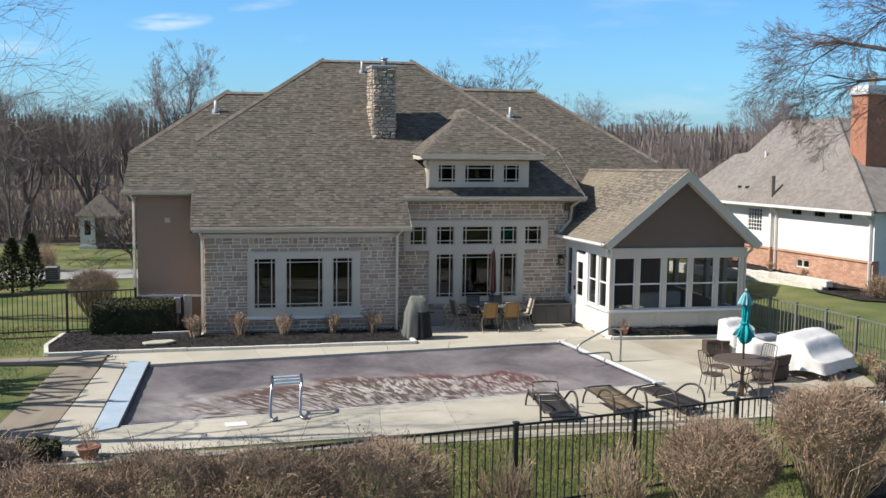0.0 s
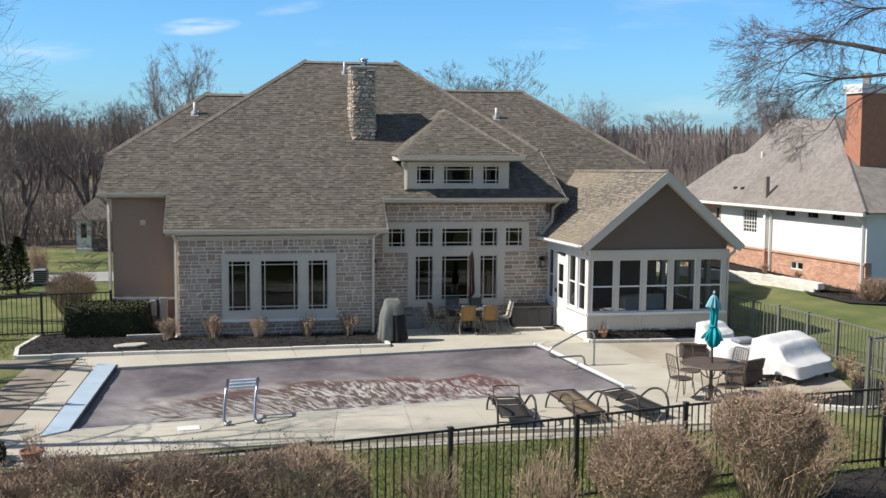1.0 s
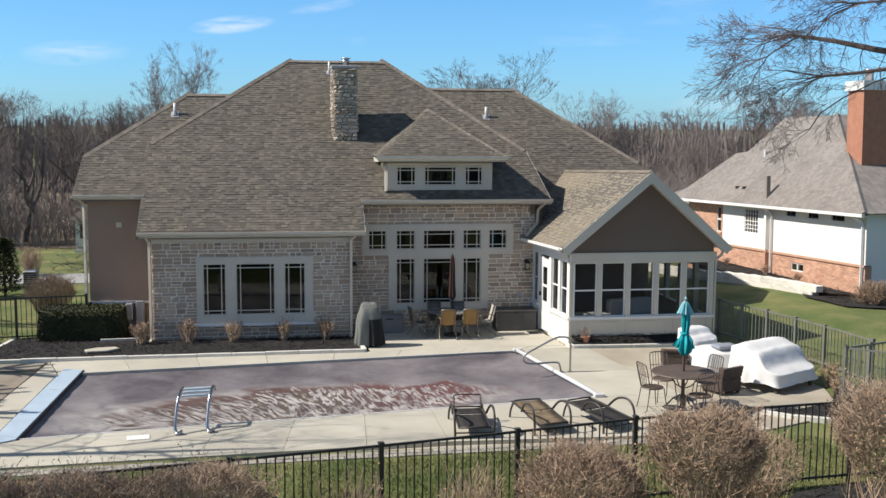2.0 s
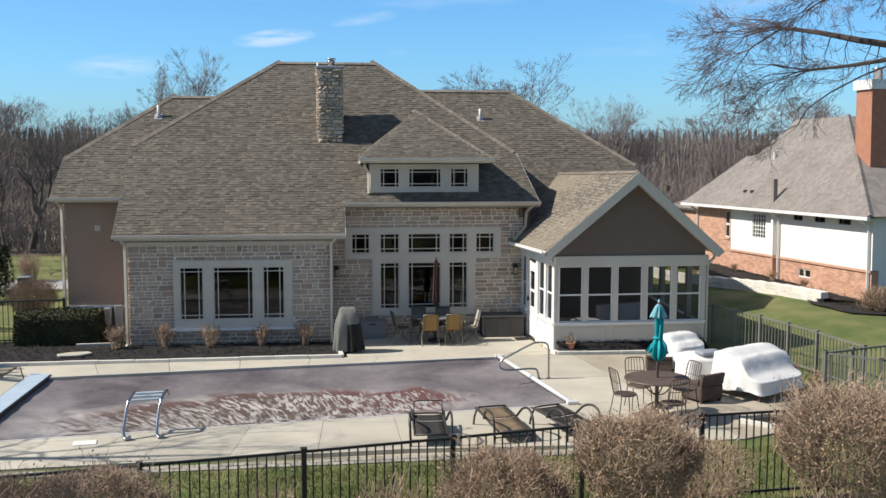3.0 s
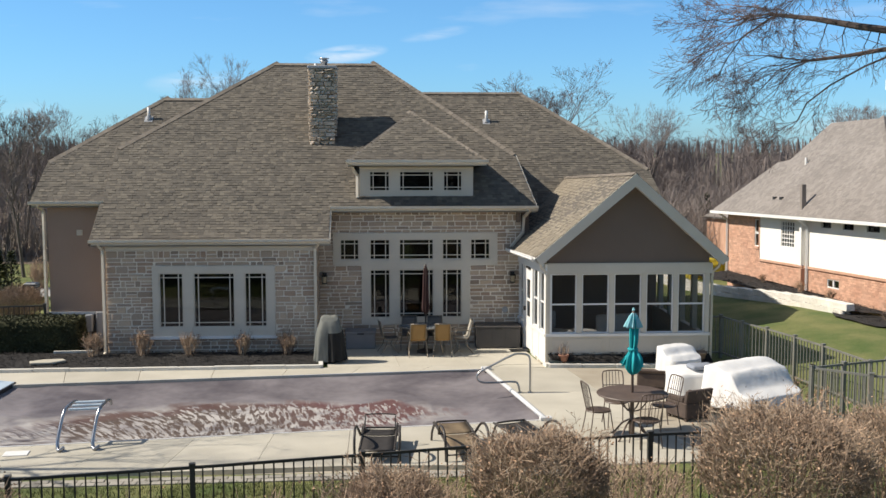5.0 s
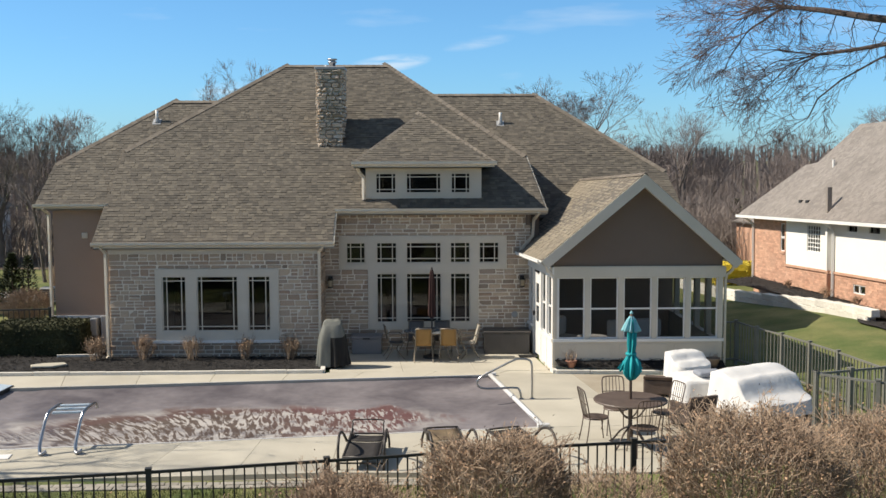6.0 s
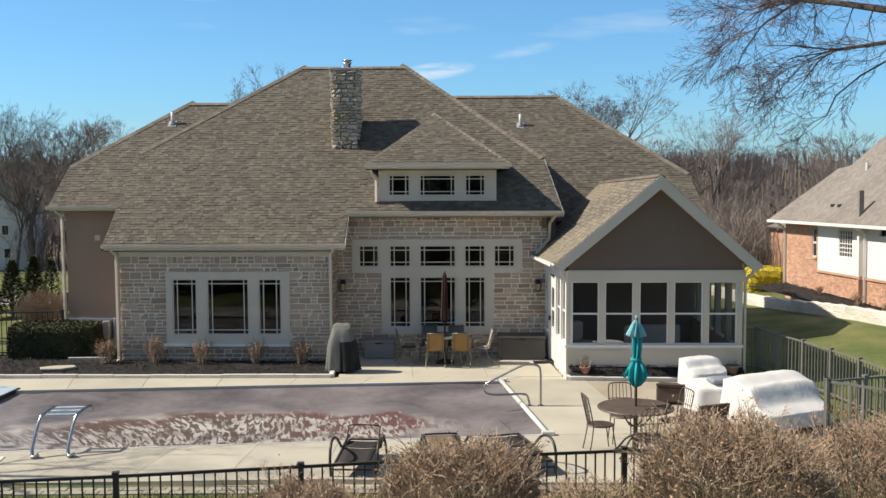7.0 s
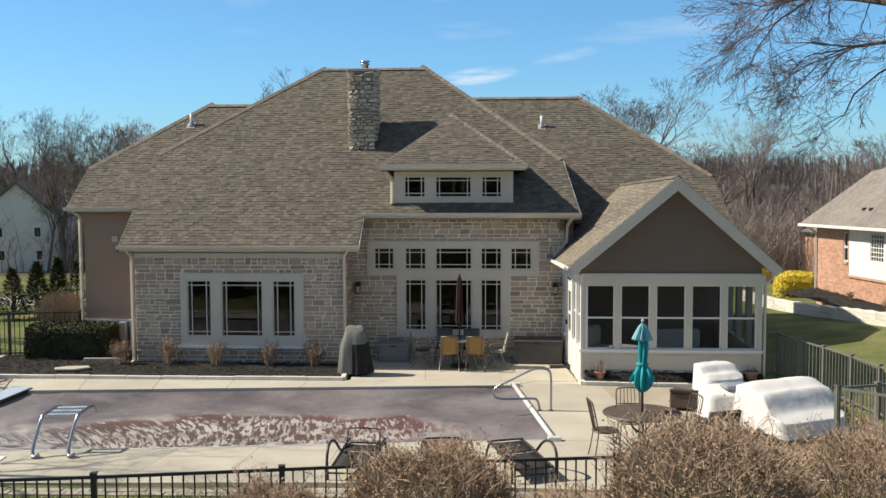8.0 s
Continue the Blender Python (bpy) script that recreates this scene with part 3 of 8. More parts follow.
# ---- pool ----
def build_pool():
    pool = base("swimming_pool", 0, 0, 0, label="in-ground pool under a taut grey vinyl cover", category="pool")
    nu, nv = 120, 60
    verts, faces, uvs = [], [], []
    for j in range(nv + 1):
        for i in range(nu + 1):
            u, v = i / nu, j / nv
            x, y = quad_at(POOL, u, v)
            e = min(u * 10.5, (1 - u) * 10.5, v * 4.7, (1 - v) * 4.7)
            sag = -0.05 - 0.10 * min(1, e / 0.9) ** 0.7
            fold = 0.030 * noise.noise((x * 0.9 + y * 2.2, y * 0.5, 3.1)) * min(1, e / 0.25)
            left = max(0.0, 1 - abs(u * 10.5 - 0.75) / 0.55)
            fold += 0.075 * left * noise.noise((x * 1.2, y * 2.6, 7.7))
            corner = max(0.0, 1 - math.hypot((1 - u) * 10.5, (1 - v) * 4.7) / 1.9)
            fold += 0.11 * corner * max(0.0, noise.noise((x * 1.1 - y * 2.4, y * 1.5, 1.7)) + 0.1)
            verts.append((x, y, sag + fold))
            uvs.append((u, v))
    for j in range(nv):
        for i in range(nu):
            a = j * (nu + 1) + i
            faces.append((a, a + 1, a + nu + 2, a + nu + 1))
    ob = from_lists("cover", verts, faces, POOL_COVER, pool, "chalky mauve grey vinyl with wet leaf stains", smooth=True)
    lay = ob.data.uv_layers.new(name="UVMap")
    for poly in ob.data.polygons:
        for li, vi in zip(poly.loop_indices, poly.vertices):
            lay.data[li].uv = uvs[vi]
    # inner walls down to below the cover
    bm = bmesh.new()
    for a, c in ((NL, NR), (NR, FR), (FR, FL), (FL, NL)):
        d = Vector((c[0] - a[0], c[1] - a[1], 0)).normalized()
        nrm = Vector((d.y, -d.x, 0)) * 0.05
        prism(bm, [(a[0], a[1], -0.5), (c[0], c[1], -0.5), (c[0], c[1], -0.006), (a[0], a[1], -0.006)], nrm)
    part("coping_edge", bm, CURB, pool)
    # track along both long sides
    for k, (a, c) in enumerate(((NL, NR), (FL, FR))):
        bm = bmesh.new()
        d = Vector((c[0] - a[0], c[1] - a[1], 0)).normalized()
        s = Vector((-d.y, d.x, 0)) * (0.04 if k == 0 else -0.02)
        prism(bm, [(a[0], a[1], -0.012), (c[0], c[1], -0.012), (c[0] + s.x, c[1] + s.y, -0.012), (a[0] + s.x, a[1] + s.y, -0.012)], (0, 0, 0.016))
        part("cover_track", bm, ALUMINIUM, pool, "pale aluminium track")
    # leading bar at the right end, on two rope-end blocks
    bm = bmesh.new()
    tube(bm, [(NR[0] - 0.05, NR[1] + 0.05, 0.035), (FR[0] - 0.04, FR[1] - 0.15, 0.035)], 0.045, 10)
    part("leading_bar", bm, ALUMINIUM, pool, "pale aluminium tube", True)
    for ex, ey in ((NR[0] - 0.02, NR[1] - 0.02), (FR[0] - 0.02, FR[1] - 0.1)):
        bm = bmesh.new()
        box(bm, ex - 0.11, ey - 0.06, 0.0, ex + 0.11, ey + 0.06, 0.07)
        bevel(bm, 0.012)
        part("end_block", bm, ALUMINIUM, pool)
    return pool


build_pool()


def build_cover_box():
    """The long lid over the cover's drum, in three lengths."""
    lid = base("cover_box", 0, 0, 0, label="long pale blue aluminium lid over the pool cover drum", category="pool lid")
    a0, a1, c0, c1 = (-2.64, -7.90), (-2.39, -2.80), (-3.05, -8.20), (-2.80, -2.62)
    for i in range(3):
        bm = bmesh.new()
        t0, t1 = i / 3 + 0.001, (i + 1) / 3 - 0.001
        pts = [lerp(c0, c1, t0), lerp(a0, a1, t0), lerp(a0, a1, t1), lerp(c0, c1, t1)]
        prism(bm, [(p[0], p[1], 0.004) for p in pts], (0, 0, 0.022))
        part("lid_panel", bm, LID, lid)
    bm = bmesh.new()
    prism(bm, [(a0[0], a0[1], -0.08), (a0[0] + 0.03, a0[1], -0.08), (a1[0] + 0.03, a1[1], -0.08), (a1[0], a1[1], -0.08)], (0, 0, 0.10))
    part("lip", bm, DARK, lid, "black rubber lip")


build_cover_box()

# skimmer lid on the deck
skim = base("skimmer_lid", -0.62, -8.02, 0, 7, "white square skimmer lid flush in the concrete deck", "pool lid")
bm = bmesh.new()
box(bm, -0.19, -0.13, 0, 0.19, 0.13, 0.014)
bevel(bm, 0.006)
part("lid_plate", bm, TRIM_WHITE, skim)


# ---- planting bed by the house ----
def build_bed(name, poly, top, label, seed=1, chips=1500, tilt=0.0):
    rnd = random.Random(seed)
    ob_pts = [Vector((p[0], p[1], 0)) for p in poly]
    xs, ys = [p.x for p in ob_pts], [p.y for p in ob_pts]

    def within(x, y):
        hit = False
        for i in range(len(ob_pts)):
            a, c = ob_pts[i], ob_pts[i - 1]
            if (a.y > y) != (c.y > y) and x < (c.x - a.x) * (y - a.y) / (c.y - a.y) + a.x:
                hit = not hit
        return hit

    bm = bmesh.new()
    vs = [bm.verts.new((p.x, p.y, top)) for p in ob_pts]
    bm.faces.new(vs)
    bmesh.ops.triangulate(bm, faces=bm.faces[:])
    for _ in range(4):
        bmesh.ops.subdivide_edges(bm, edges=[e for e in bm.edges if e.calc_length() > 0.22], cuts=1)
    for v in bm.verts:
        v.co.z += tilt * (v.co.y - min(ys)) + 0.035 * noise.noise((v.co.x * 2.2, v.co.y * 2.2, 5)) + 0.02 * noise.noise((v.co.x * 7, v.co.y * 7, 2))
    bed = part(name, bm, MULCH, smooth=True)
    tagged(bed, label, "mulch bed", kind="stuff")
    verts, faces = [], []
    tries = 0
    while len(verts) < chips * 4 and tries < chips * 8:
        tries += 1
        x, y = rnd.uniform(min(xs), max(xs)), rnd.uniform(min(ys), max(ys))
        if not within(x, y):
            continue
        a, s, w = rnd.uniform(0, 6.3), rnd.uniform(0.02, 0.06), rnd.uniform(0.008, 0.02)
        z = top + tilt * (y - min(ys)) + 0.02 + rnd.uniform(0, 0.03)
        dx, dy, k = math.cos(a) * s, math.sin(a) * s, len(verts)
        tz = rnd.uniform(-0.02, 0.02)
        verts += [(x - dx, y - dy, z - tz), (x + dy * w / s, y - dx * w / s, z + 0.008), (x + dx, y + dy, z + tz), (x - dy * w / s, y + dx * w / s, z + 0.004)]
        faces += [(k, k + 1, k + 2), (k, k + 2, k + 3)]
    tagged(from_lists("bark_chip_layer", verts, faces, CHIP), "loose dark shredded bark chips on the bed", "mulch", kind="stuff")
    return bed


build_bed("mulch_bed", [(-4.60, -1.66), (3.70, -1.58), (3.60, -0.02), (-1.18, -0.02), (-1.18, 1.20), (-2.85, 1.20), (-4.48, 0.75), (-4.75, -0.9)], 0.055,
          "dark bark mulch bed along the stone wall", 3, 3000)


def curb_run(name, pts, label, w=0.10, h=0.07, stone=0.8):
    """Edging stones end to end."""
    run = base(name, 0, 0, 0, label=label, category="curb", kind="structure")
    for a, c in zip(pts, pts[1:]):
        a, c = Vector((*a, 0)), Vector((*c, 0))
        n = max(1, round((c - a).length / stone))
        ang = math.atan2(c.y - a.y, c.x - a.x)
        for i in range(n):
            p = a.lerp(c, (i + 0.5) / n)
            piece("stone", CURB_MESH, run, (p.x, p.y, -0.03), ((c - a).length / n - 0.008, w * random.uniform(0.93, 1.07), h + 0.03 + random.uniform(-0.008, 0.008)), (0, 0, ang + random.uniform(-0.008, 0.008)))
    return run


bm = bmesh.new()
box(bm, -0.5, -0.5, 0, 0.5, 0.5, 1)
bevel(bm, 0.04)
CURB_MESH = mesh_of("curb_stone", bm, CURB)
curb_run("curb_bed", [(-4.55, 0.75), (-4.80, -0.9), (-4.67, -1.75), (3.80, -1.65), (3.72, -0.15)], "low white limestone edging round the mulch bed")
curb_run("curb_porch", [(8.72, -0.9), (8.80, -1.86), (12.5, -2.02)], "low white limestone edging along the porch")
curb_run("curb_corner_bed", [(10.7, -8.0), (11.14, -8.42), (11.64, -8.69), (12.2, -8.74), (13.6, -8.8)], "low white limestone edging of a corner bed")
build_bed("mulch_bed", [(8.86, -1.82), (12.45, -1.98), (12.45, -1.60), (8.80, -1.60)], 0.05, "narrow dark mulch bed banked against the porch base", 4, 700, 0.5)
build_bed("mulch_bed", [(10.75, -8.0), (11.14, -8.36), (11.64, -8.62), (12.2, -8.68), (13.6, -8.74), (13.6, -6.6), (12.95, -6.6), (12.3, -7.7), (11.4, -7.85)], 0.035, "dark mulch bed at the patio corner", 5, 600)

build_bed("mulch_bed", [(7.7, -14.6), (8.4, -13.0), (9.3, -12.15), (10.3, -11.95), (12.0, -11.88), (16, -11.8), (17, -17.5), (8.5, -17.5)], 0.02, "dark mulch bed under the shrubs along the fence", 9, 4500)

# flat stepping stone and a pale board in the bed
step = base("stepping_stone", -2.23, -1.10, 0.07, 12, "flat pale stepping stone in the mulch", "stone")
bm = bmesh.new()
prism(bm, [(-0.36, -0.14, 0), (0.10, -0.20, 0), (0.38, -0.02, 0), (0.30, 0.17, 0), (-0.12, 0.20, 0), (-0.40, 0.06, 0)], (0, 0, 0.05))
bevel(bm, 0.012)
part("slab", bm, CONCRETE, step)
edge = base("garden_edging", -2.0, 0.06, 0.06, 4, "thin pale edging board beside the hedge", "edging")
bm = bmesh.new()
box(bm, -0.45, -0.03, 0, 0.45, 0.03, 0.06)
part("board", bm, CURB, edge)


# ---- the house ----
SLOPE = 0.801


def shingled(poly, parent, name="roof_slope", course=0.092, thick=0.10, mat=None, pieces=0, width=(0.085, 0.16), deck_mat=None, seed=1, lift=1.0):
    """A roof slope: a deck with shingle tabs laid in lapped courses from the eave up."""
    rnd = random.Random(seed)
    P = [Vector(p) for p in poly]
    nrm = Vector((0, 0, 0))
    for i in range(len(P)):
        a, c = P[i], P[(i + 1) % len(P)]
        nrm += Vector(((a.y - c.y) * (a.z + c.z), (a.z - c.z) * (a.x + c.x), (a.x - c.x) * (a.y + c.y)))
    nrm.normalize()
    if nrm.z < 0:
        nrm = -nrm
    V = (Vector((0, 0, 1)) - nrm * nrm.z).normalized()
    U = V.cross(nrm).normalized()
    o = P[0]
    flat = [((p - o).dot(U), (p - o).dot(V)) for p in P]
    bm = bmesh.new()
    prism(bm, P, -nrm * thick)
    slope = part(name, bm, deck_mat or ROOF_DECK, parent)
    v0, v1 = min(q[1] for q in flat), max(q[1] for q in flat)
    verts, faces = [], []
    tabs, row = [], 0

    def spans(w):
        w = max(v0 + 1e-4, min(v1 - 1e-4, w))
        cuts = []
        for i in range(len(flat)):
            a, c = flat[i], flat[(i + 1) % len(flat)]
            if (a[1] > w) != (c[1] > w):
                cuts.append(a[0] + (c[0] - a[0]) * (w - a[1]) / (c[1] - a[1]))
        cuts.sort()
        return list(zip(cuts[::2], cuts[1::2]))

    v = v0
    while v < v1 - 0.02:
        vb = min(v + course * 1.25, v1)
        lows, highs = spans(v), spans(vb)
        if len(lows) != len(highs):
            lows = highs = spans(v + course * 0.5)
        for (l0, l1), (h0, h1) in zip(lows, highs):
            u, end = min(l0, h0) - rnd.uniform(0, 0.2), max(l1, h1)
            while u < end - 0.01:
                w = rnd.uniform(*width)
                e = u + w - 0.004
                la, lb, ha, hb = max(u, l0), min(e, l1), max(u, h0), min(e, h1)
                if lb > la + 0.005 or hb > ha + 0.005:
                    tabs.append((min(la, l1), max(min(lb, l1), min(la, l1)), min(ha, h1), max(min(hb, h1), min(ha, h1)), v - 0.003 * rnd.random(), vb, rnd.choice((0.005, 0.008, 0.011, 0.015)) * lift))
                u += w
        v += course
        row += 1
    for i, (la, lb, ha, hb, va, vb, t) in enumerate(tabs):
        corners = [o + U * la + V * va, o + U * lb + V * va, o + U * hb + V * vb, o + U * ha + V * vb]
        top = [corners[0] + nrm * t, corners[1] + nrm * t, corners[2] + nrm * 0.003, corners[3] + nrm * 0.003]
        vs = [*top, corners[0], corners[1], corners[2], corners[3]]
        fs = [(0, 1, 2, 3), (4, 5, 1, 0), (5, 6, 2, 1), (7, 4, 0, 3)]
        if i < pieces:
            c = sum(vs, Vector()) / 8
            me = bpy.data.meshes.new("shingle")
            me.from_pydata([q - c for q in vs], [], fs)
            me.materials.append(SHINGLE_PIECE)
            piece("shingle", me, slope, c)
        else:
            k = len(verts)
            verts += vs
            faces += [tuple(k + q for q in f) for f in fs]
    tagged(from_lists("shingle_cladding", verts, faces, mat or SHINGLE, slope), kind="stuff")
    return slope


def hip_caps(parent, a, c, name="hip_capping", step=0.16, w=0.095, mat=None):
    """Lapped cap shingles folded over a hip or ridge."""
    a, c = Vector(a), Vector(c)
    d = (c - a).normalized()
    side = d.cross(Vector((0, 0, 1))).normalized()
    up = side.cross(d).normalized()
    verts, faces = [], []
    n = int((c - a).length / step)
    for i in range(n + 1):
        p = a + d * step * i
        q = p + d * step * 1.15
        k = len(verts)
        for pt, h in ((p, 0.024), (q, 0.016)):
            verts += [pt + side * w - up * 0.035 + up * (h - 0.03), pt + up * h, pt - side * w - up * 0.035 + up * (h - 0.03)]
        faces += [(k, k + 1, k + 4, k + 3), (k + 1, k + 2, k + 5, k + 4), (k, k + 2, k + 1)]
    return tagged(from_lists(name, verts, faces, mat or HIP_CAP, parent), kind="stuff")


def wall_boxes(bm, x0, x1, z0, z1, y0, y1, holes):
    """A wall in the x-z plane with rectangular holes, as one closed body."""
    xs = sorted({x0, x1, *[h[0] for h in holes], *[h[1] for h in holes]})
    zs = sorted({z0, z1, *[h[2] for h in holes], *[h[3] for h in holes]})
    corner = {}

    def at(i, j, k):
        if (i, j, k) not in corner:
            corner[i, j, k] = bm.verts.new((xs[i], (y0, y1)[k], zs[j]))
        return corner[i, j, k]

    def solid(i, j):
        if not (0 <= i < len(xs) - 1 and 0 <= j < len(zs) - 1):
            return False
        cx, cz = (xs[i] + xs[i + 1]) / 2, (zs[j] + zs[j + 1]) / 2
        return not any(h[0] < cx < h[1] and h[2] < cz < h[3] for h in holes)

    for i in range(len(xs) - 1):
        for j in range(len(zs) - 1):
            if not solid(i, j):
                continue
            bm.faces.new((at(i, j, 0), at(i + 1, j, 0), at(i + 1, j + 1, 0), at(i, j + 1, 0)))
            bm.faces.new((at(i, j + 1, 1), at(i + 1, j + 1, 1), at(i + 1, j, 1), at(i, j, 1)))
            for di, dj, p, q in ((-1, 0, (i, j), (i, j + 1)), (1, 0, (i + 1, j + 1), (i + 1, j)), (0, -1, (i + 1, j), (i, j)), (0, 1, (i, j + 1), (i + 1, j + 1))):
                if not solid(i + di, j + dj):
                    bm.faces.new((at(*p, 0), at(*q, 0), at(*q, 1), at(*p, 1)))


def stone_block(seed, mat=None, rough=0.10):
    rnd = random.Random(seed)
    bm = bmesh.new()
    box(bm, -0.5, -0.5, -0.5, 0.5, 0.5, 0.5)
    bevel(bm, 0.07)
    for v in bm.verts:
        v.co += Vector((rnd.uniform(-0.03, 0.03), rnd.uniform(-rough, rough), rnd.uniform(-0.05, 0.05)))
    return mesh_of("stone_block", bm, mat or STONE)


STONES = [stone_block(i) for i in range(7)]
LEDGE = [stone_block(20 + i, CHIMNEY_STONE, 0.24) for i in range(7)]


def stone_face(parent, x0, x1, z0, z1, y, holes, seed, depth=0.05, place=None, rows=(0.075, 0.16), longs=(0.13, 0.42), blocks=None, proud=0.008, tip=0.05):
    """Coursed stones laid in front of a backing wall, mortar joints recessed between them."""
    rnd = random.Random(seed)
    zs = sorted({z0, z1, *[h[2] for h in holes if z0 < h[2] < z1], *[h[3] for h in holes if z0 < h[3] < z1]})
    count = 0
    for a, c in zip(zs, zs[1:]):
        z = a
        while z < c - 0.02:
            h = rnd.uniform(*rows)
            if c - z - h < rows[0] * 0.8:
                h = c - z
            spans, left = [], x0
            for g in sorted(holes):
                if g[2] < z + h / 2 < g[3]:
                    if g[0] > left:
                        spans.append((left, g[0]))
                    left = max(left, g[1])
            if left < x1:
                spans.append((left, x1))
            for s0, s1 in spans:
                x = s0
                while x < s1 - 0.02:
                    w = rnd.uniform(*longs) * (0.7 if h > 0.14 else 1)
                    if s1 - x - w < longs[0] * 0.7:
                        w = s1 - x
                    split = h > 0.125 and w < 0.28 and rnd.random() < 0.55
                    for zz, hh in (((z, h / 2), (z + h / 2, h / 2)) if split else ((z, h),)):
                        me = rnd.choice(blocks or STONES)
                        loc = (x + w / 2, y + rnd.uniform(-proud, proud), zz + hh / 2)
                        scl = (max(w - 0.021, 0.03), depth, max(hh - 0.021, 0.03))
                        turn = (rnd.uniform(-tip, tip), 0, rnd.uniform(-tip, tip))
                        if place:
                            loc, rot = place(loc)
                            turn = tuple(q + k for q, k in zip(rot, turn))
                        piece("stone", me, parent, loc, scl, turn)
                        count += 1
                    x += w
            z += h
    return count


def window(parent, x0, x1, z0, z1, y, bars=True, name="window", inset=0.085, mat=None, vert=True):
    """A sash with a pane and the prairie pattern of thin bars close to its edges. y is the outer face of the sash."""
    mat = mat or TRIM_SHADED
    bm = bmesh.new()
    w = 0.028
    wall_boxes(bm, x0, x1, z0, z1, y, y + 0.05, [(x0 + w, x1 - w, z0 + w, z1 - w)])
    sash = part(name, bm, mat, parent)
    bm = bmesh.new()
    box(bm, x0 + w, y + 0.026, z0 + w, x1 - w, y + 0.032, z1 - w)
    pane = part("pane", bm, GLASS, sash)
    pane.visible_shadow = False
    if bars:
        t = 0.011
        for bx in (x0 + w + inset, x1 - w - inset):
            bm = bmesh.new()
            box(bm, bx - t, y + 0.006, z0 + w, bx + t, y + 0.026, z1 - w)
            part("muntin", bm, mat, sash)
        for bz in (z0 + w + inset, z1 - w - inset):
            bm = bmesh.new()
            box(bm, x0 + w, y + 0.008, bz - t, x1 - w, y + 0.024, bz + t)
            part("muntin", bm, mat, sash)
    return sash


house = base("house", 0, 0, 0, label="large limestone and brown stucco house with brown shingle hip roofs", category="house")

# window openings
BIG = [(0.0, 0.56), (0.79, 1.74), (1.96, 2.48)]
BIG_Z = (0.65, 1.93)
TOP = [(4.13, 4.60), (4.85, 5.35), (5.56, 6.41), (6.61, 7.10), (7.30, 7.79)]
TOP_Z = (2.09, 2.60)
LOW = TOP[1:4]
LOW_Z = (0.66, 1.86)
DORM = [(4.85, 5.35), (5.57, 6.41), (6.63, 7.10)]
DORM_Z = (3.76, 4.25)

# front wall of the left block
holes = [(a, c, *BIG_Z) for a, c in BIG]
bm = bmesh.new()
wall_boxes(bm, -1.18, 3.62, -0.1, 2.62, -0.012, 0.24, holes)
wall_left = part("wall", bm, MORTAR, house, "coursed tan and grey limestone")
stone_face(wall_left, -1.20, 3.60, 0.02, 2.44, 0.0, [(-0.145, 2.665, 0.44, 2.09)], 11)
# its returns
bm = bmesh.new()
box(bm, -1.18, 0.24, -0.1, -0.95, 6.0, 2.60)
wall_ret = part("wall", bm, MORTAR, house)
stone_face(wall_ret, 0.0, 1.22, 0.02, 2.44, 0.0, [], 12, place=lambda p: ((-1.19, p[0] + 0.02, p[2]), (0, 0, math.pi / 2)))
bm = bmesh.new()
box(bm, 3.40, 0.24, -0.1, 3.60, 1.05, 3.0)
wall_ret2 = part("wall", bm, MORTAR, house)
stone_face(wall_ret2, 0.02, 1.05, 0.02, 2.9, 0.0, [], 13, place=lambda p: ((3.61, p[0], p[2]), (0, 0, math.pi / 2)))

# centre wall, set back
YC = 1.06
holes = [(a, c, *TOP_Z) for a, c in TOP] + [(a, c, *LOW_Z) for a, c in LOW]
bm = bmesh.new()
wall_boxes(bm, 3.40, 8.54, -0.1, 3.45, YC - 0.012, YC + 0.24, holes)
wall_mid = part("wall", bm, MORTAR, house, "coursed tan limestone")
stone_face(wall_mid, 3.62, 8.55, 0.0, 3.34, YC, [(3.97, 7.96, 1.95, 2.75), (4.66, 7.29, 0.50, 1.95)], 14)

# window casings: flat white boards round and between the sashes
bm = bmesh.new()
wall_boxes(bm, -0.145, 2.665, 0.44, 2.09, -0.045, 0.03, [(a, c, *BIG_Z) for a, c in BIG])
part("casing", bm, TRIM_SHADED, house, "wide white boards toned grey for shade")
bm = bmesh.new()
box(bm, -0.18, -0.10, 0.40, 2.70, -0.03, 0.45)
part("sill", bm, TRIM_WHITE, house)
bm = bmesh.new()
wall_boxes(bm, 3.97, 7.96, 1.95, 2.75, YC - 0.045, YC + 0.03, [(a, c, *TOP_Z) for a, c in TOP])
part("casing", bm, TRIM_SHADED, house, "wide white boards toned grey for shade")
bm = bmesh.new()
wall_boxes(bm, 4.66, 7.29, 0.50, 1.95, YC - 0.045, YC + 0.03, [(a, c, *LOW_Z) for a, c in LOW])
part("casing", bm, TRIM_SHADED, house, "wide white boards toned grey for shade")
for a, c in BIG:
    window(house, a, c, *BIG_Z, -0.02)
for a, c in TOP:
    window(house, a, c, *TOP_Z, YC - 0.02)
for a, c in LOW:
    window(house, a, c, *LOW_Z, YC - 0.02)

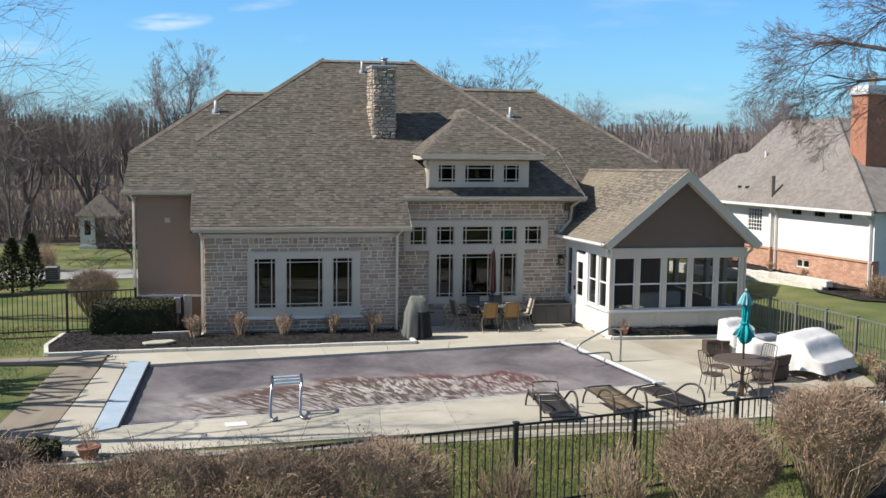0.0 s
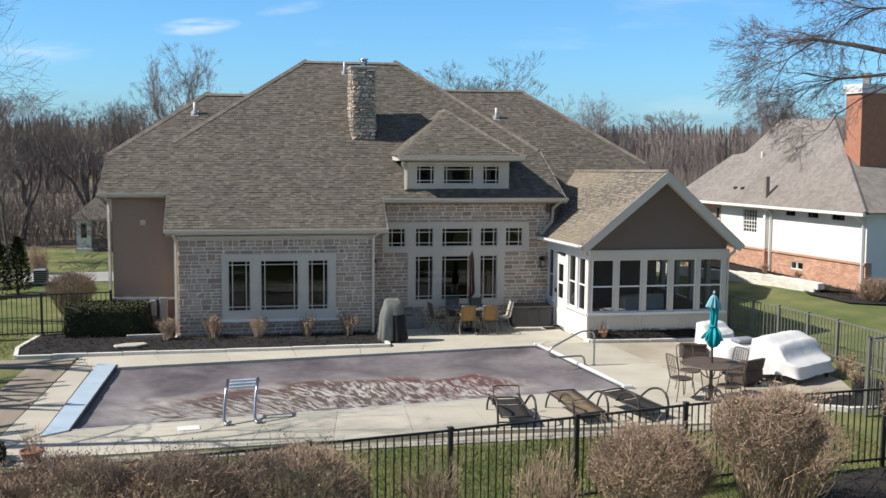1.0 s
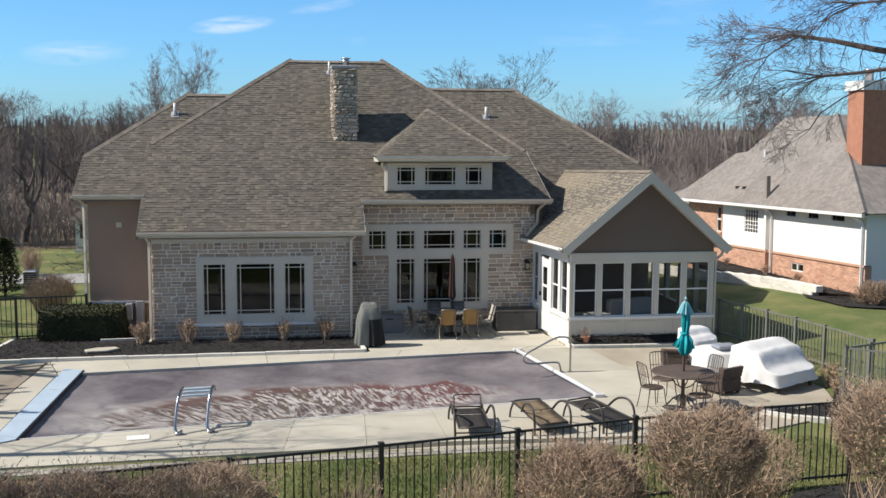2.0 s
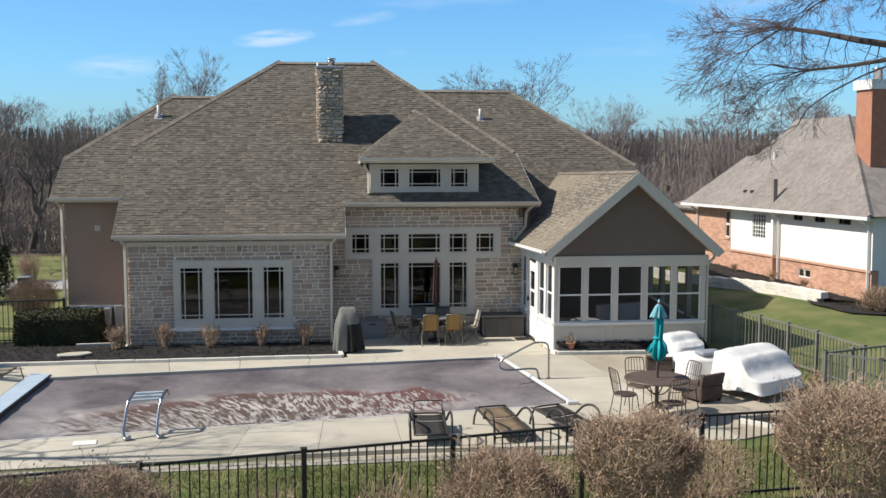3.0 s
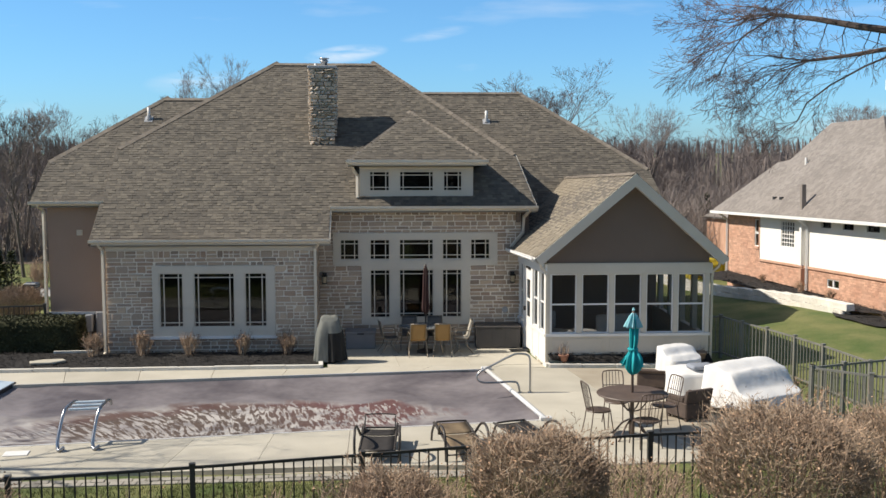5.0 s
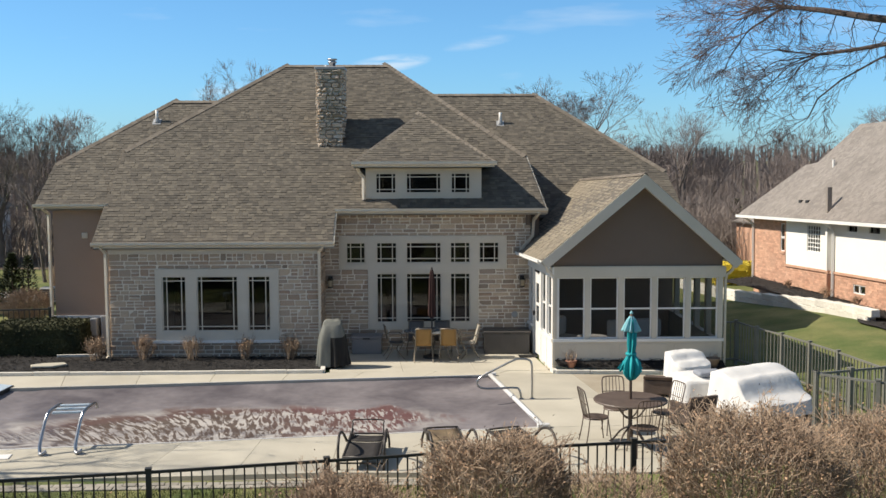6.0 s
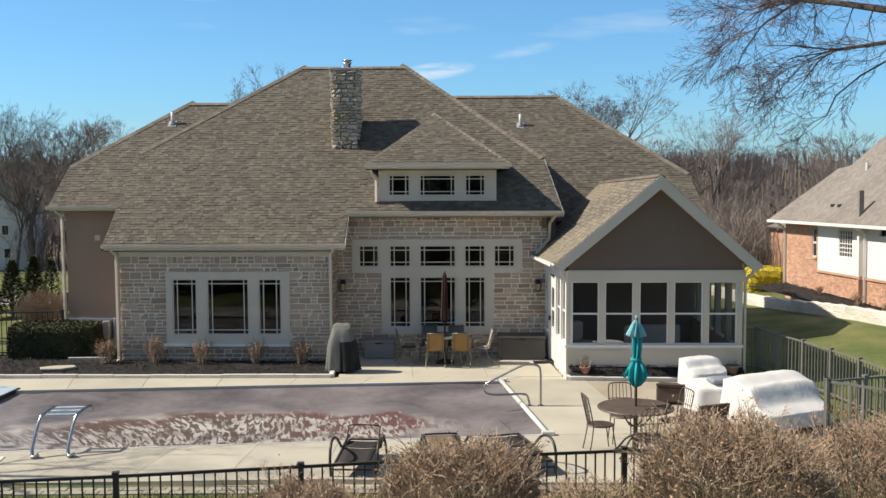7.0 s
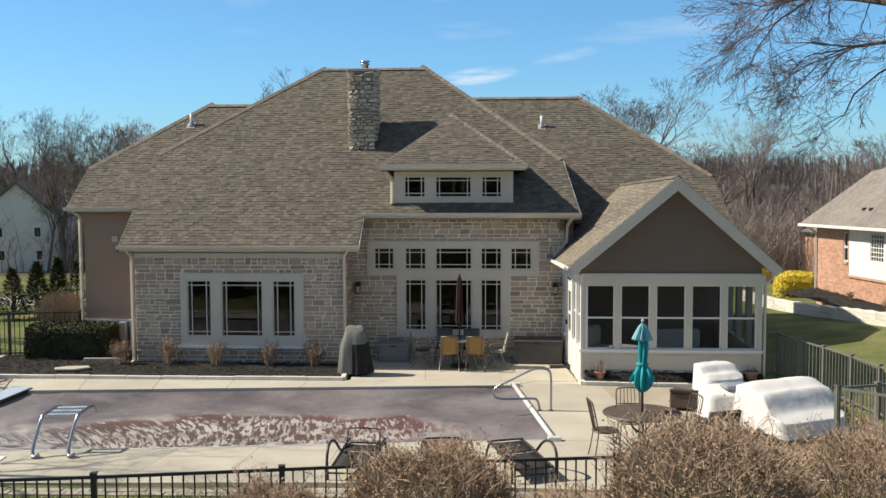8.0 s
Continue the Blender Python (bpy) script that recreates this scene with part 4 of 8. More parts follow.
# rooms behind the windows, their unlit gloom put into the plaster's colour
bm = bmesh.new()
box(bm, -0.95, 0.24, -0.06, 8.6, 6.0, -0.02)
part("inner_floor", bm, PLASTER_GLOOM, house)
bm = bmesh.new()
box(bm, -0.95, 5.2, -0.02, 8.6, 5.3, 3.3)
part("inner_wall", bm, PLASTER_GLOOM, house)
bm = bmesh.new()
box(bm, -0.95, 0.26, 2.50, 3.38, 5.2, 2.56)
part("inner_ceiling", bm, PLASTER_GLOOM, house)
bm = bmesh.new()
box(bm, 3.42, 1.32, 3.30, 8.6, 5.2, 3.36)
part("inner_ceiling", bm, PLASTER_GLOOM, house)
# east wall, its shade put into the dark stucco
bm = bmesh.new()
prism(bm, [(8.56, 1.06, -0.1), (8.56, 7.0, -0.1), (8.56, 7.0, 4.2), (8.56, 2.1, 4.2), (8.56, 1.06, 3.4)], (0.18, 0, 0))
part("wall", bm, STUCCO_DARK, house, "dark brown stucco, shade of east walls")

# main roof
MAIN = [(-1.50, -0.22, 2.69), (3.93, -0.22, 2.69), (3.93, 0.66, 3.395), (8.87, 0.66, 3.395), (8.53, 2.20, 4.628), (5.04, 5.30, 7.111), (2.19, 5.30, 7.111), (-1.43, 2.40, 4.789)]
shingled(MAIN, house, pieces=300, seed=21)
# small returns of the same slope behind the hips
shingled([(5.04, 5.30, 7.11), (8.53, 2.20, 4.63), (8.75, 8.4, 4.63)], house, seed=22)
shingled([(2.19, 5.30, 7.11), (-1.43, 2.40, 4.79), (-1.5, 8.2, 4.79)], house, seed=23)
shingled([(2.19, 5.30, 7.11), (5.04, 5.30, 7.11), (8.75, 8.4, 4.63), (-1.5, 8.2, 4.79)], house, seed=24, course=0.25)
hip_caps(house, (-1.43, 2.40, 4.80), (2.19, 5.30, 7.13))
hip_caps(house, (8.53, 2.20, 4.64), (5.04, 5.30, 7.13))
hip_caps(house, (2.19, 5.30, 7.12), (5.04, 5.30, 7.12), w=0.10)
# gable walls under the two rakes; the east ones painted dark for shade
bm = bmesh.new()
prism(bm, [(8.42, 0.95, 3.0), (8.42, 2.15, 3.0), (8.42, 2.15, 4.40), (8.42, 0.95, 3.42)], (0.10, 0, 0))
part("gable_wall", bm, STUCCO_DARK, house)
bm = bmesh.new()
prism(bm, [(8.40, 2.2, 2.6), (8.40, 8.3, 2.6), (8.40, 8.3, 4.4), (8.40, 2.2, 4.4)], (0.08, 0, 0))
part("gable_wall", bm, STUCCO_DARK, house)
bm = bmesh.new()
prism(bm, [(-1.30, 0.1, 2.5), (-1.30, 8.0, 2.5), (-1.30, 8.0, 4.6), (-1.30, 2.4, 4.6), (-1.30, 0.1, 2.75)], (0.1, 0, 0))
part("gable_wall", bm, STUCCO, house)

# left wing
WING = [(-3.16, 0.92, 3.53), (0.8, 0.92, 3.53), (0.8, 4.10, 6.093), (-0.60, 4.10, 6.093), (-3.05, 2.08, 4.465)]
shingled(WING, house, seed=25)
shingled([(-0.60, 4.10, 6.093), (0.8, 4.10, 6.093), (1.5, 7.3, 3.53), (-3.1, 7.3, 3.53)], house, seed=26, course=0.25)
shingled([(-0.60, 4.10, 6.09), (-3.05, 2.08, 4.46), (-3.1, 6.2, 4.46)], house, seed=27, course=0.25)
hip_caps(house, (-3.05, 2.08, 4.47), (-0.60, 4.10, 6.11))
hip_caps(house, (-0.60, 4.10, 6.10), (1.2, 4.10, 6.10), w=0.1)
bm = bmesh.new()
box(bm, -2.85, 1.22, 0.82, -1.15, 1.45, 3.42)
part("wall", bm, STUCCO, house, "smooth brown stucco")
bm = bmesh.new()
box(bm, -2.85, 1.45, 0.82, -2.65, 7.2, 3.42)
part("wall", bm, STUCCO, house)
bm = bmesh.new()
prism(bm, [(-2.84, 1.3, 3.40), (-2.84, 7.0, 3.40), (-2.84, 6.0, 4.4), (-2.84, 2.15, 4.4), (-2.84, 1.45, 3.8)], (0.1, 0, 0))
part("gable_wall", bm, STUCCO, house)
bm = bmesh.new()
box(bm, -2.80, 1.26, -0.1, -1.15, 1.40, 0.82)
box(bm, -2.80, 1.40, -0.1, -2.66, 7.1, 0.82)
part("foundation", bm, STUCCO, house)
bm = bmesh.new()
box(bm, -2.90, 1.17, 0.80, -1.15, 1.22, 0.86)
part("base_trim", bm, TRIM_WHITE, house)

# right wing behind the porch
RW = [(4.2, 2.6, 3.08), (12.66, 2.6, 3.08), (12.42, 4.02, 4.216), (9.20, 6.75, 6.40), (4.2, 6.75, 6.40)]
shingled(RW, house, seed=28)
shingled([(9.20, 6.75, 6.40), (12.42, 4.02, 4.22), (12.6, 9.4, 4.22)], house, seed=29, course=0.25)
shingled([(4.2, 6.75, 6.40), (9.20, 6.75, 6.40), (12.6, 9.4, 4.22), (4.2, 9.4, 4.22)], house, seed=30, course=0.25)
hip_caps(house, (12.42, 4.02, 4.23), (9.20, 6.75, 6.42))
hip_caps(house, (5.6, 6.75, 6.41), (9.20, 6.75, 6.41), w=0.1)
bm = bmesh.new()
box(bm, 8.78, 2.9, -0.1, 12.4, 3.1, 3.2)
part("wall", bm, STUCCO, house)
bm = bmesh.new()
prism(bm, [(12.2, 3.1, -0.1), (12.2, 9.2, -0.1), (12.2, 9.2, 4.0), (12.2, 4.15, 4.0), (12.2, 3.1, 3.28)], (0.2, 0, 0))
part("wall", bm, STUCCO, house)
bm = bmesh.new()
box(bm, -2.8, 9.0, -0.1, 12.3, 9.2, 4.2)
part("wall", bm, STUCCO, house)


def gutter(a, c, name="gutter", w=0.10, h=0.078, mat=None):
    """An ogee gutter along an eave."""
    a, c = Vector(a), Vector(c)
    d = (c - a).normalized()
    out = d.cross(Vector((0, 0, 1))).normalized()
    prof = [(0, 0), (0.55 * w, 0), (w, 0.45 * h), (w * 0.95, h), (w * 1.05, h * 1.02), (w * 1.05, h * 1.1), (w * 0.68, h * 1.1), (w * 0.80, 0.5 * h), (0.5 * w, 0.1 * h), (0.06 * w, 0.1 * h), (0.06 * w, h), (0, h)]
    bm = bmesh.new()
    prism(bm, [a + out * p[0] + Vector((0, 0, p[1] - h)) for p in prof], c - a)
    return part(name, bm, mat or GUTTER, house)


gutter((-1.50, -0.24, 2.715), (3.95, -0.24, 2.715))
gutter((3.93, 0.64, 3.415), (8.90, 0.64, 3.415))
gutter((-3.18, 0.90, 3.54), (-1.42, 0.90, 3.54))
# fascia and soffits
for x0, x1, y0, y1, z in ((-1.46, 3.93, -0.235, 0.0, 2.60), (3.93, 8.86, 0.645, YC, 3.305), (-3.12, -1.44, 0.905, 1.22, 3.44)):
    bm = bmesh.new()
    box(bm, x0, y0, z - 0.035, x1, y1 + 0.02, z - 0.012)
    part("soffit", bm, TRIM_SHADED, house)
    bm = bmesh.new()
    box(bm, x0, y0, z - 0.04, x1, y0 + 0.03, z + 0.10)
    part("fascia", bm, TRIM_SHADED, house)
bm = bmesh.new()
box(bm, -1.20, -0.035, 2.44, 3.60, 0.02, 2.60)
part("frieze", bm, TRIM_SHADED, house)
# rake boards of the step beside the centre eave
for pts, n in (([(3.93, -0.22, 2.58), (3.93, 0.66, 3.28), (3.93, 0.66, 3.38), (3.93, -0.22, 2.68)], (0.03, 0, 0)),
               ([(-1.52, -0.22, 2.58), (-1.46, 2.40, 4.68), (-1.46, 2.40, 4.78), (-1.52, -0.22, 2.68)], (0.03, 0, 0)),
               ([(-3.17, 0.92, 3.42), (-3.06, 2.08, 4.36), (-3.06, 2.08, 4.46), (-3.17, 0.92, 3.52)], (0.03, 0, 0)),
               ([(8.87, 0.66, 3.28), (8.53, 2.20, 4.52), (8.53, 2.20, 4.62), (8.87, 0.66, 3.38)], (0.03, 0, 0))):
    bm = bmesh.new()
    prism(bm, pts, n)
    part("rake_board", bm, ROOF_DECK if pts[0][0] < 0 else TRIM_SHADED, house)
bm = bmesh.new()
prism(bm, [(3.60, 0.02, 2.45), (3.60, 1.05, 2.45), (3.60, 1.05, 3.50), (3.60, 0.02, 2.75)], (0.02, 0, 0))
part("gable_wall", bm, TRIM_SHADED, house)


def downspout(pts, name="downspout", mat=None):
    bm = bmesh.new()
    tube(bm, pts, 0.042, 4)
    return part(name, bm, mat or GUTTER, house)


downspout([(-1.30, -0.26, 2.62), (-1.24, -0.08, 2.46), (-1.24, -0.06, 0.10), (-1.26, -0.16, 0.04)])
downspout([(3.70, -0.26, 2.62), (3.60, -0.09, 2.48), (3.60, -0.07, 0.10), (3.60, -0.18, 0.04)])
downspout([(8.70, 0.60, 3.32), (8.60, 0.95, 3.12), (8.58, 0.98, 2.75), (8.30, 0.95, 2.42)])
downspout([(-2.98, 0.86, 3.46), (-2.92, 1.15, 3.30), (-2.92, 1.16, 0.75), (-2.97, 1.05, 0.66)])

# ledge under the wide window
bm = bmesh.new()
box(bm, -0.22, -0.11, 0.385, 2.74, 0.0, 0.43)
bevel(bm, 0.008)
part("window_sill", bm, TRIM_WHITE, house)
# dormer
DY = 0.96
bm = bmesh.new()
wall_boxes(bm, 4.62, 7.36, 3.50, 4.40, DY, DY + 0.10, [(a, c, *DORM_Z) for a, c in DORM])
part("dormer_wall", bm, TRIM_SHADED, house, "white boards toned grey for shade")
for x in (4.62, 7.28):
    bm = bmesh.new()
    prism(bm, [(x, DY + 0.1, 3.60), (x, DY + 0.1, 4.40), (x, 2.1, 4.42)], (0.08, 0, 0))
    part("dormer_cheek", bm, TRIM_SHADED, house)
for a, c in DORM:
    window(house, a, c, *DORM_Z, DY - 0.02, inset=0.07)
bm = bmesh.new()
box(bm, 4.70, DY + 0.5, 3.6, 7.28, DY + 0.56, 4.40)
part("inner_wall", bm, PLASTER_GLOOM, house)
D0, D1, DP, DB = (4.33, 0.60, 4.50), (7.68, 0.60, 4.50), (5.92, 2.43, 5.70), (5.92, 3.55, 5.70)
shingled([D0, D1, DP], house, "dormer_roof", seed=31, thick=0.06)
shingled([D0, DP, DB, (4.33, 2.05, 4.50)], house, "dormer_roof", seed=32, thick=0.06)
shingled([D1, DP, DB, (7.68, 2.05, 4.50)], house, "dormer_roof", seed=33, thick=0.06)
hip_caps(house, D0, DP, w=0.10)
hip_caps(house, D1, DP, w=0.10)
hip_caps(house, DP, DB, w=0.09)
gutter((4.31, 0.60, 4.515), (7.70, 0.60, 4.515), w=0.08, h=0.09)
bm = bmesh.new()
box(bm, 4.36, 0.60, 4.36, 7.65, DY + 0.02, 4.385)
box(bm, 4.36, 0.60, 4.36, 7.65, 0.63, 4.50)
for x in (4.36, 7.57):
    box(bm, x, 0.63, 4.36, x + 0.08, 2.0, 4.47)
part("soffit", bm, TRIM_SHADED, house)
downspout([(4.45, 0.60, 4.42), (4.47, 0.85, 4.28), (4.57, 0.93, 4.15), (4.57, 0.90, 3.62)])

# chimney
CX0, CX1, CY0, CY1, CZ0, CZ1 = 3.34, 3.98, 2.56, 3.42, 4.70, 6.80
bm = bmesh.new()
box(bm, CX0 + 0.04, CY0 + 0.04, CZ0 - 0.1, CX1 - 0.04, CY1 - 0.04, CZ1)
stack = part("chimney", bm, MORTAR, house, "rough pale ledgestone")
stone_face(stack, CX0, CX1, CZ0 + 0.1, CZ1, CY0 + 0.02, [], 41, 0.12, blocks=LEDGE, proud=0.03, tip=0.10, rows=(0.06, 0.12), longs=(0.10, 0.26))
stone_face(stack, CY0, CY1, CZ0 + 0.1, CZ1, 0, [], 42, 0.09, blocks=LEDGE, proud=0.02, place=lambda p: ((CX0 + 0.02, p[0], p[2]), (0, 0, math.pi / 2)), rows=(0.07, 0.13), longs=(0.12, 0.30))
stone_face(stack, CY0, CY1, CZ0 + 0.4, CZ1, 0, [], 43, 0.09, blocks=LEDGE, proud=0.02, place=lambda p: ((CX1 - 0.02, p[0], p[2]), (0, 0, math.pi / 2)), rows=(0.08, 0.15), longs=(0.15, 0.35))
bm = bmesh.new()
box(bm, CX0 - 0.05, CY0 - 0.05, CZ1, CX1 + 0.05, CY1 + 0.05, CZ1 + 0.07)
bevel(bm, 0.012)
part("chimney_cap", bm, METER, house, "grey metal cap")
bm = bmesh.new()
lathe(bm, [(0.085, 0), (0.085, 0.11), (0.11, 0.115), (0.11, 0.15), (0.085, 0.155), (0.085, 0.185), (0.125, 0.19), (0.125, 0.215), (0.02, 0.225)], 14, (3.70, 2.9, CZ1 + 0.07))
part("flue", bm, STEEL, house, "stainless steel flue", True)


def vent(x, y, z, h, r, flash=True):
    bm = bmesh.new()
    lathe(bm, [(r, -0.05), (r, h)], 10, (x, y, z))
    v = part("vent_pipe", bm, PVC, house, "white plastic pipe", True)
    bm = bmesh.new()
    lathe(bm, [(r * 2.1, -0.02), (r * 1.25, 0.09), (r * 1.0, 0.10)], 10, (x, y, z))
    m = Matrix.Translation((x, y, z)) @ Matrix.Rotation(math.atan(SLOPE), 4, "X") @ Matrix.Translation((-x, -y, -z))
    box(bm, x - r * 2.6, y - r * 3.2, z - 0.01, x + r * 2.6, y + r * 2.4, z + 0.012, m)
    part("flashing", bm, METER, v)


vent(-0.86, 3.42, 5.55, 0.30, 0.04)
vent(8.13, 5.68, 5.55, 0.30, 0.04)
vent(3.36, 4.88, 6.78, 0.32, 0.032)


# wall lanterns either side of the centre windows
def lantern(x, y, z):
    root = base("wall_lantern", x, y, z, 0, "small black wall lantern on the limestone wall", "lantern", "wall lanterns")
    bm = bmesh.new()
    box(bm, -0.05, -0.015, -0.13, 0.05, 0.015, 0.13)
    tube(bm, [(0, -0.01, 0.08), (0, -0.08, 0.13), (0, -0.11, 0.10)], 0.009, 6)
    part("bracket", bm, DARK, root)
    bm = bmesh.new()
    lathe(bm, [(0.055, -0.10), (0.065, 0.05)], 8, (0, -0.11, 0))
    part("shade", bm, AMBER, root, "frosted glass")
    bm = bmesh.new()
    lathe(bm, [(0.06, -0.13), (0.06, -0.10)], 8, (0, -0.11, 0))
    lathe(bm, [(0.085, 0.05), (0.02, 0.10), (0.012, 0.13)], 8, (0, -0.11, 0))
    for k in range(4):
        a = math.pi / 4 + k * math.pi / 2
        tube(bm, [(0.068 * math.cos(a), -0.11 + 0.068 * math.sin(a), -0.11), (0.078 * math.cos(a), -0.11 + 0.078 * math.sin(a), 0.05)], 0.006, 4)
    part("cage", bm, DARK, root)


lantern(3.76, YC - 0.05, 1.66)
lantern(8.33, YC - 0.05, 1.66)

# small vent plate on the stucco and an outlet on the limestone
plate = base("wall_vent", -2.10, 1.215, 2.78, 0, "small square vent plate on the stucco wall", "vent")
bm = bmesh.new()
box(bm, -0.07, -0.03, -0.07, 0.07, 0, 0.07)
bevel(bm, 0.01)
part("plate", bm, TRIM_SHADED, plate)
outlet = base("wall_outlet", 8.16, YC - 0.03, 0.85, 0, "round pale hose outlet plate on the limestone", "outlet")
bm = bmesh.new()
lathe(bm, [(0.075, 0), (0.07, 0.02), (0.04, 0.03)], 14)
for v in bm.verts:
    v.co = Matrix.Rotation(math.pi / 2, 3, "X") @ v.co
part("plate", bm, METER, outlet)


# ---- screened porch ----
porch = base("screened_porch", 0, 0, 0, label="white framed screened porch with a brown stucco gable", category="porch")
PX0, PX1, PY = 8.78, 12.43, -1.62
BACK = 2.9


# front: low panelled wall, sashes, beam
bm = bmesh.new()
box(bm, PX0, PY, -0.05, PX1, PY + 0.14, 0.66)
part("knee_wall", bm, TRIM_SHADED, porch)
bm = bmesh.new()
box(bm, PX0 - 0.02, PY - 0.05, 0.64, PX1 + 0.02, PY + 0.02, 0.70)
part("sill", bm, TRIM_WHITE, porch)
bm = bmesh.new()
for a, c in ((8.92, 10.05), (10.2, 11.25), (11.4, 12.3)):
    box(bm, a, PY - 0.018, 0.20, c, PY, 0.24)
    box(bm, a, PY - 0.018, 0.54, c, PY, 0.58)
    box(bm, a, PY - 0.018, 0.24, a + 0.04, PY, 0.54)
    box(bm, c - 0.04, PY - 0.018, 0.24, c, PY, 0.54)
part("panel_moulding", bm, TRIM_SHADED, porch)
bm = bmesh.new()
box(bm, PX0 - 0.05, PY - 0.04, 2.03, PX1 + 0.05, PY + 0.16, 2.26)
part("beam", bm, TRIM_SHADED, porch)
PANES = [(8.85, 9.45), (9.565, 10.17), (10.285, 10.895), (11.005, 11.615), (11.72, 12.325)]


def screen_sash(x0, x1, place=None, z0=0.70, z1=2.035, mid=1.35):
    """A frame with two screens and a rail between them; place turns it into another wall."""
    m = place or Matrix.Identity(4)
    bm = bmesh.new()
    w = 0.03
    for a, c, e, f in ((x0, x0 + w, z0, z1), (x1 - w, x1, z0, z1), (x0 + w, x1 - w, z0, z0 + w), (x0 + w, x1 - w, z1 - w, z1), (x0 + w, x1 - w, mid - 0.018, mid + 0.018)):
        box(bm, a, 0.0, e, c, 0.05, f, m)
    s = part("screen_sash", bm, TRIM_WHITE, porch)
    for e, f in ((z0 + w, mid - 0.018), (mid + 0.018, z1 - w)):
        bm = bmesh.new()
        box(bm, x0 + w, 0.02, e, x1 - w, 0.024, f, m)
        part("insect_screen", bm, SCREEN, s)


for a, c in PANES:
    screen_sash(a, c, Matrix.Translation((0, PY + 0.03, 0)))
edges = [PX0, *[q for p in PANES for q in p], PX1]
for a, c in zip(edges[::2], edges[1::2]):
    bm = bmesh.new()
    box(bm, a, PY - 0.01, 0.66, c, PY + 0.12, 2.05)
    part("post", bm, TRIM_SHADED, porch)

# left side: sashes and a narrow-windowed door, seen in full sun
ang = math.atan2(0.10, -1.0)
SIDE = Matrix.Translation((PX0 + 0.0, PY, 0)) @ Matrix(((-0.0995, -0.995, 0, 0), (0.995, -0.0995, 0, 0), (0, 0, 1, 0), (0, 0, 0, 1)))
SIDE = SIDE @ Matrix.Scale(-1, 4, (0, 1, 0))
S_OPEN = [(0.20, 0.66), (0.80, 1.28), (2.28, 2.66)]


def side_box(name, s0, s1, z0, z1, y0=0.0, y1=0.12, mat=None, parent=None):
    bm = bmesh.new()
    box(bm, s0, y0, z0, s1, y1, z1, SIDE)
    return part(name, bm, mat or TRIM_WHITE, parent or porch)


# brighter white than the front, whose paint holds the shade
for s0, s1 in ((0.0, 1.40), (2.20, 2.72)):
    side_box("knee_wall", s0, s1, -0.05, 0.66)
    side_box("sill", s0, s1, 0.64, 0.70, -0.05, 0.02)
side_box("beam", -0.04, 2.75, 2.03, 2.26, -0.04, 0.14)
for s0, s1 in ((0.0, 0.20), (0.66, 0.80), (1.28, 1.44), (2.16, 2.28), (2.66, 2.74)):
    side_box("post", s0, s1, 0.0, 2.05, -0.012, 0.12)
for s0, s1 in S_OPEN:
    screen_sash(s0, s1, SIDE @ Matrix.Translation((0, 0.03, 0)))
bm = bmesh.new()
for a, c, e, f in ((1.45, 1.64, 0.05, 1.94), (1.96, 2.15, 0.05, 1.94), (1.64, 1.96, 0.05, 0.80), (1.64, 1.96, 1.18, 1.24), (1.64, 1.96, 1.70, 1.94)):
    box(bm, a, 0.02, e, c, 0.07, f, SIDE)
door = part("door", bm, TRIM_WHITE, porch, "white half-glazed door")
for e, f in ((0.80, 1.18), (1.24, 1.70)):
    bm = bmesh.new()
    box(bm, 1.64, 0.04, e, 1.96, 0.046, f, SIDE)
    part("pane", bm, GLASS, door)
bm = bmesh.new()
box(bm, 2.06, -0.03, 0.92, 2.10, 0.02, 1.02, SIDE)
part("door_handle", bm, BRONZE, door)
side_box("closer", 1.55, 1.90, 1.97, 2.01, -0.03, 0.02, DARK)
# right side and the inside
bm = bmesh.new()
box(bm, PX1 - 0.12, PY + 0.14, -0.05, PX1, BACK, 0.66)
part("knee_wall", bm, TRIM_SHADED, porch)
bm = bmesh.new()
box(bm, PX1 - 0.14, PY + 0.14, 2.03, PX1 + 0.02, BACK, 2.26)
part("beam", bm, TRIM_SHADED, porch)
for s in (0.9, 1.9, 2.9, 3.9):
    bm = bmesh.new()
    box(bm, PX1 - 0.12, PY + s, 0.66, PX1, PY + s + 0.16, 2.05)
    part("post", bm, TRIM_SHADED, porch)
bm = bmesh.new()
box(bm, PX0 - 0.1, PY + 0.1, -0.05, PX1 - 0.1, BACK, 0.03)
part("porch_floor", bm, CONCRETE_WORN, porch)
bm = bmesh.new()
box(bm, PX0 - 0.2, PY + 0.10, 2.27, PX1, BACK, 2.31)
part("porch_ceiling", bm, TRIM_SHADED, porch)
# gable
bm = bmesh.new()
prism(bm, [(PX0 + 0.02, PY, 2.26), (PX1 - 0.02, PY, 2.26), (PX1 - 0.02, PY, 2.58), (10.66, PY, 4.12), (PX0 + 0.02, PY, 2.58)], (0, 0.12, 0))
part("gable_wall", bm, STUCCO_DARK, porch, "smooth dark brown stucco, shade of east walls")
bm = bmesh.new()
box(bm, PX0, PY - 0.03, 2.24, PX1, PY, 2.275)
part("gable_trim", bm, TRIM_SHADED, porch)
RP, RB = (10.66, -1.90, 4.26), (10.12, 3.75, 4.02)
EL, ELB = (8.48, -1.90, 2.42), (8.10, 2.9, 2.30)
ER, ERB = (12.76, -1.90, 2.40), (12.40, 2.9, 2.30)
